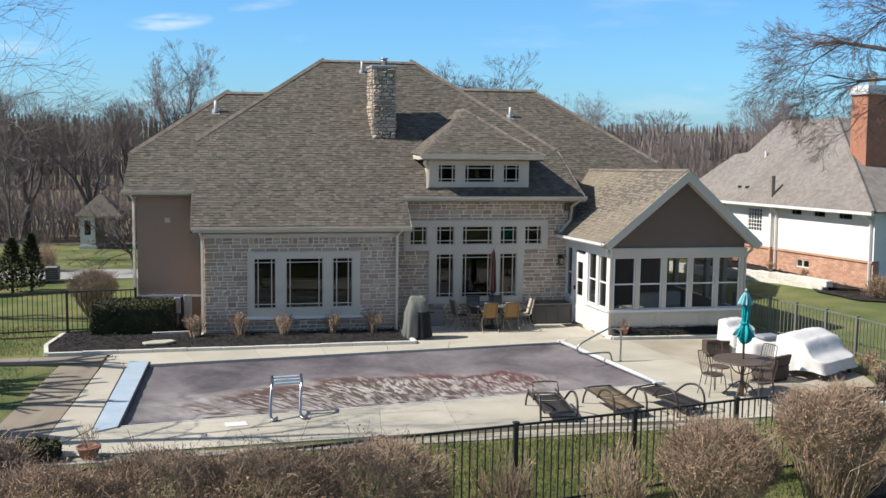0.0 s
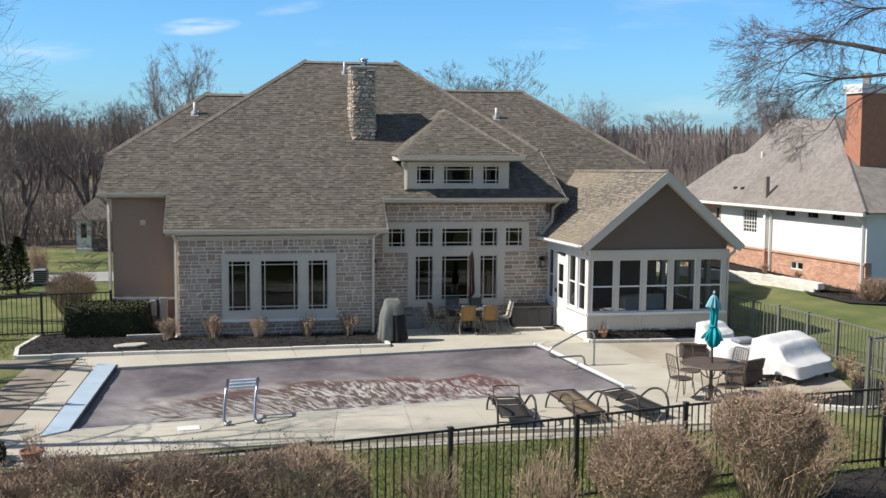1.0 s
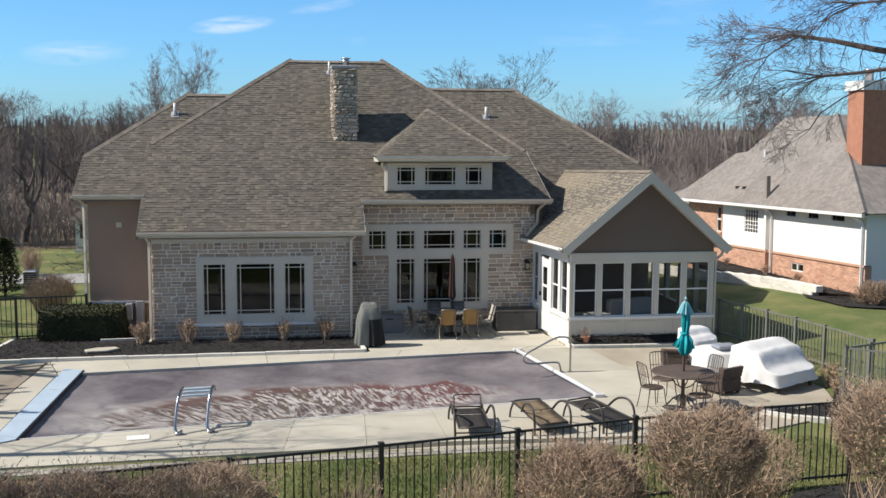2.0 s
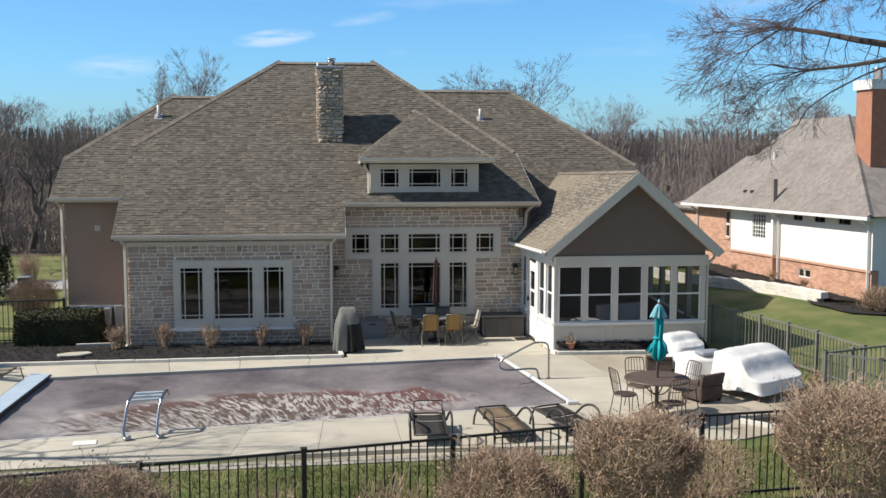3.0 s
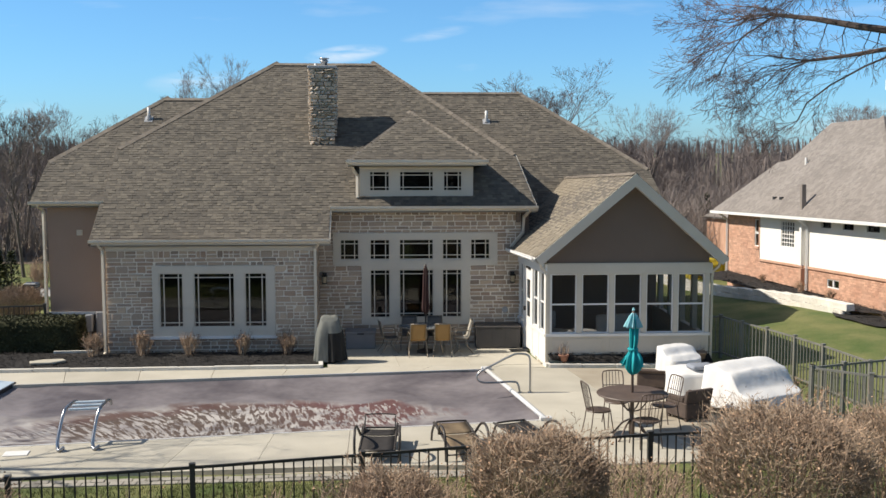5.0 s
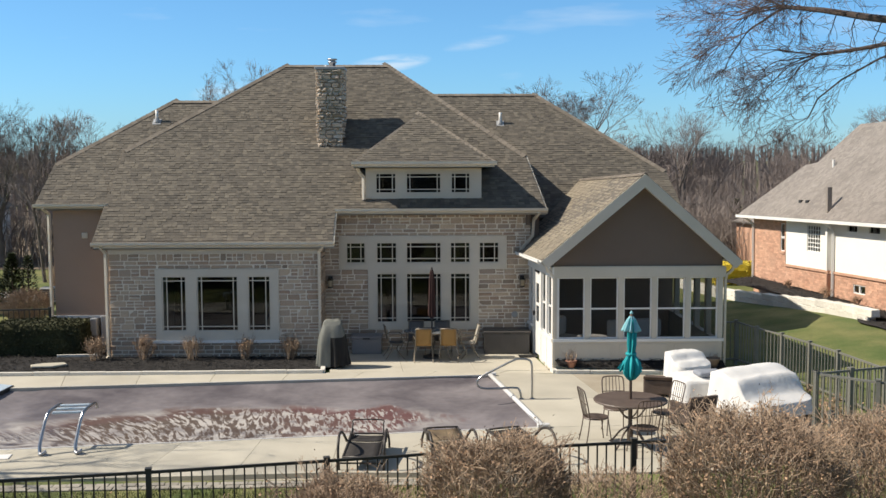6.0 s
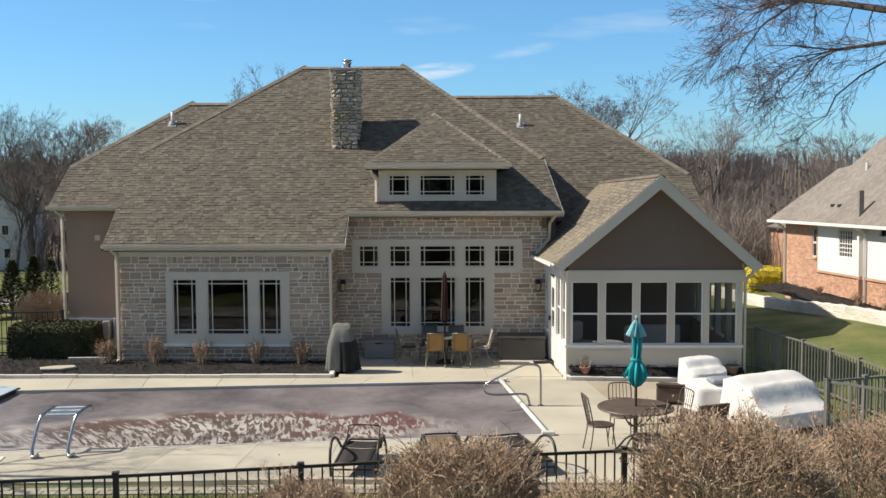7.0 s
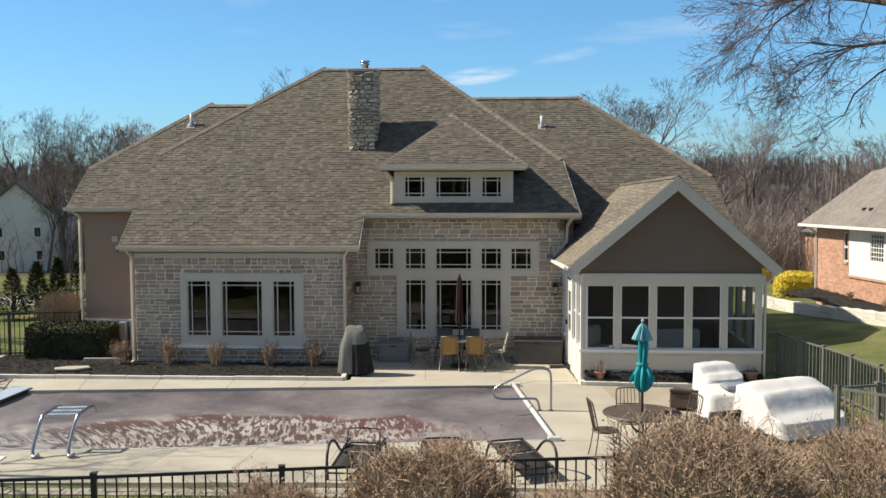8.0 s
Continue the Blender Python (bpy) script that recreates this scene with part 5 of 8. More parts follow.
# left slope: lighter copy of the shingle, sunlight put into its colour
shingled([EL, RP, RB, ELB], porch, "porch_roof", seed=51, mat=material("pale shingle, sunlight in its tone", (0.19, 0.16, 0.12), (0.25, 0.215, 0.16), 0.9, 1.2, 60, 0.3, 0.5, vary="island", vary_amount=0.16), thick=0.07)
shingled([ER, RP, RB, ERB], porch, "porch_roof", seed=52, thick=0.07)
hip_caps(porch, RP, RB, w=0.09)
# rake boards and their soffits
for e, s in ((EL, 1), (ER, -1)):
    E_, R_ = Vector(e), Vector(RP)
    d = (R_ - E_).normalized()
    dn = Vector((d.z * s, 0, -d.x * s)) * 0.21
    low = dn if dn.z < 0 else -dn
    bm = bmesh.new()
    prism(bm, [E_ + Vector((0, 0, -0.01)), R_ + Vector((0, 0, -0.01)), R_ + Vector((0, 0, -0.29)), E_ + low], (0, -0.03, 0))
    part("rake_board", bm, TRIM_SHADED, porch)
    bm = bmesh.new()
    prism(bm, [E_ + low * 0.9, R_ + Vector((0, 0, -0.27)), R_ + Vector((0, 0.30, -0.27)), E_ + low * 0.9 + Vector((0, 0.30, 0))], Vector((0, 0, 0.02)))
    part("soffit", bm, TRIM_SHADED, porch)
for a, c in ((EL, ELB), (ERB, ER)):
    a, c = Vector(a) + Vector((0, 0, 0.01)), Vector(c) + Vector((0, 0, 0.01))
    if a.x < 10:
        a, c = c, a
    g = gutter(a, c, w=0.085, h=0.085, mat=TRIM_WHITE)
    g.parent = porch
for x, yy, s in ((8.66, -1.70, 1), (12.62, -1.62, -1)):
    bm = bmesh.new()
    tube(bm, [(x - 0.06 * s, yy, 2.36), (x - 0.02 * s, yy + 0.05, 2.18), (x + 0.10 * s, yy + 0.06, 2.08), (x + 0.12 * s, yy + 0.08, 1.95), (x + 0.12 * s, yy + 0.08, 0.05)], 0.036, 4)
    part("downspout", bm, GUTTER, porch)


def porch_seat(x, y, rz, w, label):
    root = base("porch_armchair", x, y, 0.03, rz, label, "seat")
    bm = bmesh.new()
    box(bm, -w / 2, -0.4, 0, w / 2, 0.35, 0.42)
    bevel(bm, 0.06, 2)
    part("seat", bm, COVER_WHITE, root)
    bm = bmesh.new()
    box(bm, -w / 2, 0.2, 0.42, w / 2, 0.42, 0.85)
    bevel(bm, 0.07, 2)
    part("backrest", bm, COVER_WHITE, root)


porch_seat(10.9, -0.3, 12, 1.3, "pale covered sofa inside the porch")
porch_seat(9.35, 0.2, 60, 0.8, "pale covered armchair inside the porch")
pt = base("porch_table", 9.75, -0.75, 0.03, 0, "small round table inside the porch", "table")
bm = bmesh.new()
lathe(bm, [(0.34, 0.55), (0.34, 0.58)], 18)
part("tabletop", bm, COVER_WHITE, pt)
bm = bmesh.new()
lathe(bm, [(0.16, 0), (0.03, 0.04), (0.03, 0.55)], 10)
part("pedestal", bm, BRONZE, pt)


# ---- utility boxes on the wing ----
meter = base("utility_meter", -1.86, 1.10, 0.0, 0, "grey electric meter boxes on the foundation", "meter")
bm = bmesh.new()
box(bm, -0.10, -0.16, 0.40, 0.06, 0.06, 0.82)
bevel(bm, 0.015)
part("box", bm, METER, meter)
bm = bmesh.new()
box(bm, 0.14, -0.10, 0.15, 0.34, 0.06, 0.88)
bevel(bm, 0.015)
part("box", bm, METER, meter)
bm = bmesh.new()
tube(bm, [(-0.02, -0.02, 0.42), (-0.02, -0.02, 0.0)], 0.025, 8)
tube(bm, [(0.24, -0.02, 0.2), (0.24, -0.02, 0.0)], 0.025, 8)
part("conduit", bm, METER, meter)


# ---- neighbouring house ----
def build_neighbour():
    """Its long side runs away from the pool and faces the sun; built along its own x axis."""
    h = base("neighbour_house", 0, 0, 0, label="white stucco and red brick house with a pale brown hip roof", category="house")
    h.matrix_basis = pose(17.29, 11.97, 0.47, 0, -1.5, -83.1)
    LX, ZE = 10.25, 2.14
    SMALL = [(6.28, 6.80), (7.42, 7.98), (8.62, 9.24)]
    GB = (3.84, 4.68, 1.12, 1.94)
    bm = bmesh.new()
    wall_boxes(bm, 2.42, LX, 0.62, ZE + 0.02, 0.0, 0.22, [(*GB[:2], *GB[2:])] + [(a, c, 1.83, 2.00) for a, c in SMALL])
    part("wall", bm, STUCCO_WHITE, h, "smooth white stucco")
    bm = bmesh.new()
    wall_boxes(bm, 0.0, LX, -0.6, 0.60, 0.0, 0.22, [(6.62, 7.28, 0.10, 0.36)])
    part("wall", bm, BRICK_FAR, h, "red brick")
    bm = bmesh.new()
    wall_boxes(bm, 0.0, 2.40, 0.60, ZE + 0.02, 0.0, 0.22, [(2.02, 2.32, 1.02, 1.92)])
    part("wall", bm, BRICK_FAR, h, "red brick")
    bm = bmesh.new()
    box(bm, 0.0, 0.22, -0.6, 0.22, 8.0, ZE)
    part("wall", bm, BRICK_FAR, h)
    bm = bmesh.new()
    box(bm, LX - 0.22, 0.22, -0.6, LX, 8.0, ZE)
    part("wall", bm, STUCCO_WHITE, h)
    bm = bmesh.new()
    box(bm, 0.22, 7.8, -0.6, LX - 0.22, 8.0, ZE)
    part("wall", bm, STUCCO_WHITE, h)
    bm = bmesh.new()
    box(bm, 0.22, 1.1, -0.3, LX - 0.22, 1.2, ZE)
    part("inner_wall", bm, PLASTER_GLOOM, h)
    # bricks proud of the wall
    rnd = random.Random(5)
    verts, faces = [], []

    def brick(x0, x1, z0, z1, y):
        k = len(verts)
        d = rnd.uniform(0.004, 0.012)
        verts.extend([(x0, y - d, z0), (x1, y - d, z0), (x1, y - d, z1), (x0, y - d, z1), (x0, y, z0), (x1, y, z0), (x1, y, z1), (x0, y, z1)])
        faces.extend([(k, k + 1, k + 2, k + 3), (k + 3, k + 2, k + 6, k + 7), (k + 1, k + 5, k + 6, k + 2), (k + 4, k, k + 3, k + 7), (k + 4, k + 5, k + 1, k)])

    z, r = -0.2, 0
    while z < ZE - 0.06:
        x1 = LX if z < 0.55 else 2.40
        x = -0.09 * (r % 2)
        while x < x1:
            a, c = max(x, 0), min(x + 0.172, x1)
            cx, cz = (a + c) / 2, z + 0.03
            if c - a > 0.03 and not (6.5 < cx < 7.4 and 0.05 < cz < 0.4) and not (1.95 < cx < 2.38 and 0.98 < cz < 1.97):
                brick(a, c, z, z + 0.056, 0.0)
            x += 0.182
        z += 0.066
        r += 1
    tagged(from_lists("brick_facing", verts, faces, BRICK_FAR, h), kind="stuff")
    bm = bmesh.new()
    box(bm, 2.42, -0.05, 0.56, LX, 0.0, 0.63)
    part("ledge", bm, BRICK_FAR, h)
    for a, c in SMALL:
        window(h, a, c, 1.83, 2.00, 0.05, bars=False, mat=BRONZE)
    window(h, 2.02, 2.32, 1.02, 1.46, 0.02, bars=False, mat=TRIM_WHITE)
    window(h, 2.02, 2.32, 1.47, 1.92, 0.02, bars=False, mat=TRIM_WHITE)
    window(h, 6.62, 6.94, 0.10, 0.36, 0.02, bars=False, mat=TRIM_WHITE)
    window(h, 6.95, 7.28, 0.10, 0.36, 0.02, bars=False, mat=TRIM_WHITE)
    for a, c in ((1.98, 2.36),):
        bm = bmesh.new()
        box(bm, a, -0.04, 0.94, c, 0.02, 1.01)
        part("window_sill", bm, BRICK_FAR, h)
    frame_bm = bmesh.new()
    wall_boxes(frame_bm, GB[0], GB[1], GB[2], GB[3], 0.02, 0.05, [(GB[0] + 0.035 + i * 0.157, GB[0] + 0.162 + i * 0.157, GB[2] + 0.03 + j * 0.129, GB[2] + 0.135 + j * 0.129) for i in range(5) for j in range(6)])
    gb = part("glass_block_window", frame_bm, TRIM_WHITE, h, "glass block window")
    bm = bmesh.new()
    box(bm, GB[0] + 0.02, 0.035, GB[2] + 0.02, GB[1] - 0.02, 0.045, GB[3] - 0.02)
    part("pane", bm, GLASS_BLOCK, gb)
    # roof
    e0, e1, y0 = -0.62, 10.55, -0.32
    shingled([(e0, y0, ZE), (e1, y0, ZE), (5.2, 2.6, 5.10), (2.2, 2.6, 5.10), (1.70, 1.35, 3.833), (1.05, 1.35, 3.833)], h, mat=NBR_ROOF, lift=0.4, seed=61, course=0.11, thick=0.06)
    shingled([(e1, y0, ZE), (5.2, 2.6, 5.10), (5.2, 5.2, 5.10), (e1, 8.3, ZE)], h, mat=NBR_ROOF, lift=0.4, seed=63, course=0.2, thick=0.03)
    shingled([(1.05, 1.35, 3.833), (1.70, 1.35, 3.833), (1.70, 5.0, 3.833), (1.05, 5.0, 3.833)], h, mat=NBR_ROOF, lift=0.4, seed=66, course=0.3, thick=0.02)
    shingled([(1.70, 1.35, 3.833), (2.2, 2.6, 5.10), (2.2, 5.2, 5.10), (1.70, 6.4, 3.833)], h, mat=NBR_ROOF, lift=0.4, seed=67, course=0.3, thick=0.02)
    shingled([(e0, y0, ZE), (1.05, 1.35, 3.833), (1.05, 6.6, 3.833), (e0, 8.3, ZE)], h, mat=NBR_ROOF, lift=0.4, seed=62, course=0.3, thick=0.02)
    shingled([(e0, 8.3, ZE), (2.2, 5.2, 5.10), (5.2, 5.2, 5.10), (e1, 8.3, ZE)], h, mat=NBR_ROOF, lift=0.4, seed=64, course=0.3, thick=0.02)
    shingled([(-9.2, 3.0, 1.55), (-0.3, 3.0, 1.55), (-0.3, 4.6, 2.6), (-4.0, 4.6, 2.75), (-6.5, 4.6, 2.35)], h, "wing_roof", mat=NBR_ROOF, lift=0.4, seed=65, course=0.2, thick=0.05)
    bm = bmesh.new()
    box(bm, -9.0, 3.2, -0.6, -0.02, 4.6, 1.55)
    part("wing_wall", bm, BRICK_FAR, h)
    hip_caps(h, (e1, y0, ZE + 0.04), (5.2, 2.6, 5.12), w=0.10, mat=NBR_ROOF)
    # a narrow flue chase that runs up the wall and past the eave
    for z0, z1, mat in ((-0.3, 0.55, BRICK_FAR), (0.64, ZE - 0.10, STUCCO_WHITE), (ZE - 0.08, ZE + 0.95, CHASE)):
        bm = bmesh.new()
        box(bm, 5.24, -0.14, z0, 5.36, -0.002, z1)
        part("flue_chase", bm, mat, h)
    bm = bmesh.new()
    box(bm, e0, y0 - 0.09, ZE - 0.10, e1, y0 + 0.01, ZE - 0.01)
    part("gutter", bm, TRIM_WHITE, h)
    bm = bmesh.new()
    box(bm, e0 + 0.05, y0 + 0.01, ZE - 0.09, e1 - 0.05, 0.0, ZE - 0.06)
    part("soffit", bm, TRIM_WHITE, h)
    for x in (5.55, 0.05, 10.15):
        bm = bmesh.new()
        tube(bm, [(x - 0.12, y0 - 0.05, ZE - 0.06), (x - 0.05, -0.10, ZE - 0.25), (x, -0.06, ZE - 0.34), (x, -0.06, -0.1)], 0.045, 4)
        part("downspout", bm, TRIM_WHITE, h)
    bm = bmesh.new()
    box(bm, 7.40, 1.35, 3.2, 8.16, 2.6, 5.77)
    part("chimney", bm, CHIMNEY_BRICK, h, "red brick chimney")
    bm = bmesh.new()
    box(bm, 7.33, 1.28, 5.77, 8.23, 2.67, 6.06)
    part("chimney_cap", bm, TRIM_WHITE, h)
    bm = bmesh.new()
    lathe(bm, [(0.13, 0), (0.13, 0.3), (0.17, 0.31), (0.17, 0.36)], 12, (7.85, 1.75, 6.06))
    part("flue", bm, STEEL, h, "", True)
    bm = bmesh.new()
    lathe(bm, [(0.045, -0.2), (0.045, 0.26)], 10, (3.05, 1.25, 3.68))
    part("vent_pipe", bm, PVC, h)
    for x in (3.0, 3.45):
        bm = bmesh.new()
        box(bm, x, 0.12, 2.55, x + 0.16, 0.28, 2.68)
        part("roof_vent", bm, DARK, h)
    return h


build_neighbour()

# low whitewashed retaining wall and the raised bed behind it
RW_LINE = [(15.1, 13.2), (15.62, 10.6), (16.1, 8.9), (16.55, 7.2), (17.1, 4.5), (17.45, 2.6)]
retain = base("retaining_wall", 0, 0, 0, label="low whitewashed rough stone retaining wall", category="wall", kind="structure")
bm = bmesh.new()
box(bm, -0.5, -0.5, 0, 0.5, 0.5, 1)
bevel(bm, 0.05)
for v in bm.verts:
    v.co += Vector((random.uniform(-0.02, 0.02), random.uniform(-0.10, 0.10), random.uniform(-0.03, 0.03)))
RSTONE = mesh_of("wall_stone", bm, LIMEWALL)
for a, c in zip(RW_LINE, RW_LINE[1:]):
    L = math.dist(a, c)
    ang = math.atan2(c[1] - a[1], c[0] - a[0])
    for r in range(2):
        n = max(2, int(L / 0.62))
        for i in range(n):
            t = (i + 0.5 + 0.25 * (r % 2)) / n
            p = lerp(a, c, min(t, 1))
            piece("stone", RSTONE, retain, (p[0], p[1], ground_height(p[0], p[1]) - 0.05 + r * 0.185), (L / n + 0.01, 0.26, 0.19), (0, 0, ang + random.uniform(-0.03, 0.03)))
build_bed("mulch_bed", [(15.7, 10.7), (16.2, 8.95), (16.65, 7.2), (17.2, 4.5), (17.6, 2.5), (18.45, 1.8), (17.3, 11.9)], 0.50, "dark raised bed along the brick base", 6, 900)
build_bed("mulch_bed", [(17.3, 3.2), (17.0, 2.3), (17.3, 0.6), (19.5, -0.6), (22, 0.5), (18.5, 1.7)], 0.41, "dark mulch mound on the neighbouring lawn", 7, 500)


# ---- things far off on the left ----
road = base("road", 0, 0, 0, label="pale road and driveway beyond the lawn", category="road", kind="structure")
bm = bmesh.new()
prism(bm, [(-60, 10.5, -0.03), (-2.6, 10.3, -0.03), (-2.6, 12.6, -0.03), (-60, 13.0, -0.03)], (0, 0, 0.02))
part("asphalt", bm, ASPHALT, road)


def build_far_house(name, x, y, w, d, hgt, rz, label):
    h = base(name, x, y, 0, rz, label, "house")
    bm = bmesh.new()
    box(bm, -w / 2, -d / 2, -0.1, w / 2, d / 2, hgt)
    prism(bm, [(-w / 2, -d / 2, hgt), (w / 2, -d / 2, hgt), (0, -d / 2, hgt + w * 0.42)], (0, d, 0))
    part("wall", bm, SIDING, h)
    for s in (-1, 1):
        bm = bmesh.new()
        prism(bm, [(s * (w / 2 + 0.15), -d / 2 - 0.15, hgt - 0.1), (0, -d / 2 - 0.15, hgt + w * 0.42 + 0.02), (0, -d / 2 - 0.15, hgt + w * 0.42 + 0.12), (s * (w / 2 + 0.15), -d / 2 - 0.15, hgt)], (0, d + 0.3, 0))
        part("roof", bm, DARK_ROOF, h)
    for wx, wz in ((-w * 0.22, hgt * 0.72), (w * 0.25, hgt * 0.72), (-w * 0.2, hgt * 0.3), (w * 0.27, hgt * 0.3)):
        bm = bmesh.new()
        wall_boxes(bm, wx - 0.17, wx + 0.17, wz - 0.24, wz + 0.24, -d / 2 - 0.04, -d / 2, [(wx - 0.13, wx + 0.13, wz - 0.2, wz + 0.2)])
        f = part("window", bm, TRIM_WHITE, h)
        bm = bmesh.new()
        box(bm, wx - 0.13, -d / 2 - 0.02, wz - 0.2, wx + 0.13, -d / 2 - 0.005, wz + 0.2)
        part("pane", bm, DARK, f)
    return h


build_far_house("far_house", -14.6, 23.5, 3.4, 4.0, 2.4, 12, "white sided two storey house beyond the road")
pav = base("garden_pavilion", -5.55, 19.7, 0, 0, "small garden house with whitewashed stone bay and weathered hip roof", "garden house")
bm = bmesh.new()
wall_boxes(bm, -0.70, -0.12, -0.1, 1.26, -0.74, -0.60, [(-0.53, -0.29, 0.55, 1.16)])
part("stone_bay", bm, LIMEWALL, pav, "whitewashed stone")
bm = bmesh.new()
box(bm, -0.53, -0.66, 0.55, -0.29, -0.64, 1.16)
part("pane", bm, GLASS, pav)
bm = bmesh.new()
box(bm, -0.76, -0.78, -0.1, -0.06, -0.745, 0.10)
part("plinth", bm, LIMEWALL, pav)
bm = bmesh.new()
box(bm, -0.70, -0.595, -0.1, -0.56, 0.72, 1.26)
part("side_wall", bm, LIMEWALL, pav)
bm = bmesh.new()
wall_boxes(bm, -0.115, 0.78, -0.1, 1.26, -0.58, -0.46, [(0.12, 0.52, 0.40, 1.10)])
part("front_wall", bm, STUCCO_DARK, pav)
bm = bmesh.new()
box(bm, -0.55, 0.1, -0.1, 0.78, 0.72, 1.26)
part("back_wall", bm, STUCCO_DARK, pav)
bm = bmesh.new()
box(bm, -0.78, -0.78, 1.26, 0.86, 0.78, 1.36)
part("beam", bm, TRIM_SHADED, pav)
bm = bmesh.new()
eave = [bm.verts.new(q) for q in ((-0.92, -0.92, 1.34), (1.0, -0.92, 1.34), (1.0, 0.92, 1.34), (-0.92, 0.92, 1.34))]
peak = [bm.verts.new((-0.06, 0, 2.14)), bm.verts.new((0.14, 0, 2.14))]
for f in ((eave[0], eave[1], peak[1], peak[0]), (eave[1], eave[2], peak[1]), (eave[2], eave[3], peak[0], peak[1]), (eave[3], eave[0], peak[0]), eave[::-1]):
    bm.faces.new(f)
part("roof", bm, ROOF_DECK, pav)
ac = base("air_conditioner", -6.1, 9.9, 0, 0, "grey outdoor air conditioner with a slatted case", "air conditioner")
bm = bmesh.new()
box(bm, -0.2, -0.2, 0, 0.2, 0.2, 0.5)
bevel(bm, 0.03)
part("case", bm, METER, ac)
for k in range(6):
    bm = bmesh.new()
    box(bm, -0.21, -0.21, 0.08 + k * 0.065, 0.21, 0.21, 0.115 + k * 0.065)
    part("slat", bm, DARK, ac)


# ---- fences ----
def fence_run(name, pts, label, top=1.22, bottom=0.10, mat=None, spacing=0.112, post_every=1.92, group="", finial=False, z=0.0):
    """Metal picket fence: posts, two or three rails, one part a picket."""
    mat = mat or FENCE
    root = base(name, 0, 0, z, label=label, category="fence", group=group)
    bm = bmesh.new()
    box(bm, -0.5, -0.5, 0, 0.5, 0.5, 1)
    unit = mesh_of("picket", bm, mat)
    for a, c in zip(pts, pts[1:]):
        L = math.dist(a, c)
        ang = math.atan2(c[1] - a[1], c[0] - a[0])
        n = max(1, round(L / post_every))
        for i in range(n + 1):
            if i == n and c != pts[-1]:
                continue
            p = lerp(a, c, i / n)
            bm = bmesh.new()
            box(bm, -0.03, -0.03, -0.05, 0.03, 0.03, top + 0.03)
            box(bm, -0.037, -0.037, top + 0.03, 0.037, 0.037, top + 0.05)
            post = part("post", bm, mat, root)
            post.location, post.rotation_euler = (p[0], p[1], 0), (0, 0, ang)
        for rz in (bottom, top):
            piece("rail", unit, root, (*lerp(a, c, 0.5), rz - 0.016), (L, 0.028, 0.032), (0, 0, ang))
        k = int(L / spacing)
        for i in range(1, k):
            p = lerp(a, c, i / k)
            if any(abs(i / k * L - j * L / n) < 0.04 for j in range(n + 1)):
                continue
            piece("picket", unit, root, (*p, bottom - 0.05), (0.017, 0.017, top - bottom + 0.05), (0, 0, ang + random.uniform(-0.02, 0.02)))
    return root


fence_run("fence", [(-2.6, -14.0), (1.12, -13.36), (3.03, -13.02), (4.92, -12.64), (6.72, -12.25), (8.50, -11.95), (10.3, -11.78), (12.1, -11.72), (13.9, -11.66)], "black metal picket fence along the lawn", 1.24)
fence_run("fence", [(12.58, -0.90), (12.95, -0.86), (13.15, -1.75), (13.40, -2.6), (13.62, -3.6), (13.8, -4.6), (14.0, -6.2)], "bronze metal picket fence beside the patio", 0.93, mat=FENCE_PALE, post_every=1.4)
fence_run("fence", [(11.75, -9.02), (12.35, -8.80), (13.2, -8.5)], "bronze metal picket fence beside the gate", 1.44, mat=FENCE_PALE)
fence_run("gate", [(11.75, -9.02), (12.4, -9.65), (14.0, -10.5)], "bronze metal picket gate at the patio corner", 1.44, mat=FENCE_PALE)
fence_run("fence", [(-11.5, -0.2), (-4.52, 0.72), (-2.9, 0.95)], "black metal picket fence beside the hedge", 1.05)


# ---- trees and shrubs ----
def grow(rnd, start, heading, length, radius, depth, out, droop=0.0, forks=(3, 5), spread=(0.35, 0.8), wander=0.18, taper=0.45, up=0.12):
    """One limb and all that grows from it, as lists of points and radii."""
    n = 5 if depth > 2 else (3 if depth > 0 else 2)
    p, d = Vector(start), Vector(heading).normalized()
    pts, rs = [p.copy()], [radius]
    for i in range(1, n + 1):
        d = (d + Vector((rnd.uniform(-1, 1), rnd.uniform(-1, 1), rnd.uniform(-1, 1))) * wander + Vector((0, 0, up - droop))).normalized()
        p = p + d * (length / n)
        pts.append(p.copy())
        rs.append(radius * (1 - (1 - taper) * i / n))
    out.append((pts, rs, depth))
    if depth <= 0:
        return
    for k in range(rnd.randint(*forks)):
        t = rnd.uniform(0.35, 1.0) if depth < 4 else rnd.uniform(0.45, 1.0)
        i = min(int(t * n), n - 1)
        q = pts[i].lerp(pts[i + 1], t * n - i)
        r = rs[i] * rnd.uniform(0.45, 0.68)
        dd = (pts[i + 1] - pts[i]).normalized()
        side = dd.orthogonal().normalized()
        side.rotate(Matrix.Rotation(rnd.uniform(0, 2 * math.pi), 3, dd))
        s = rnd.uniform(*spread)
        grow(rnd, q, dd * math.cos(s) + side * math.sin(s), length * rnd.uniform(0.52, 0.80), r, depth - 1, out, droop, forks, spread, wander, taper, up)


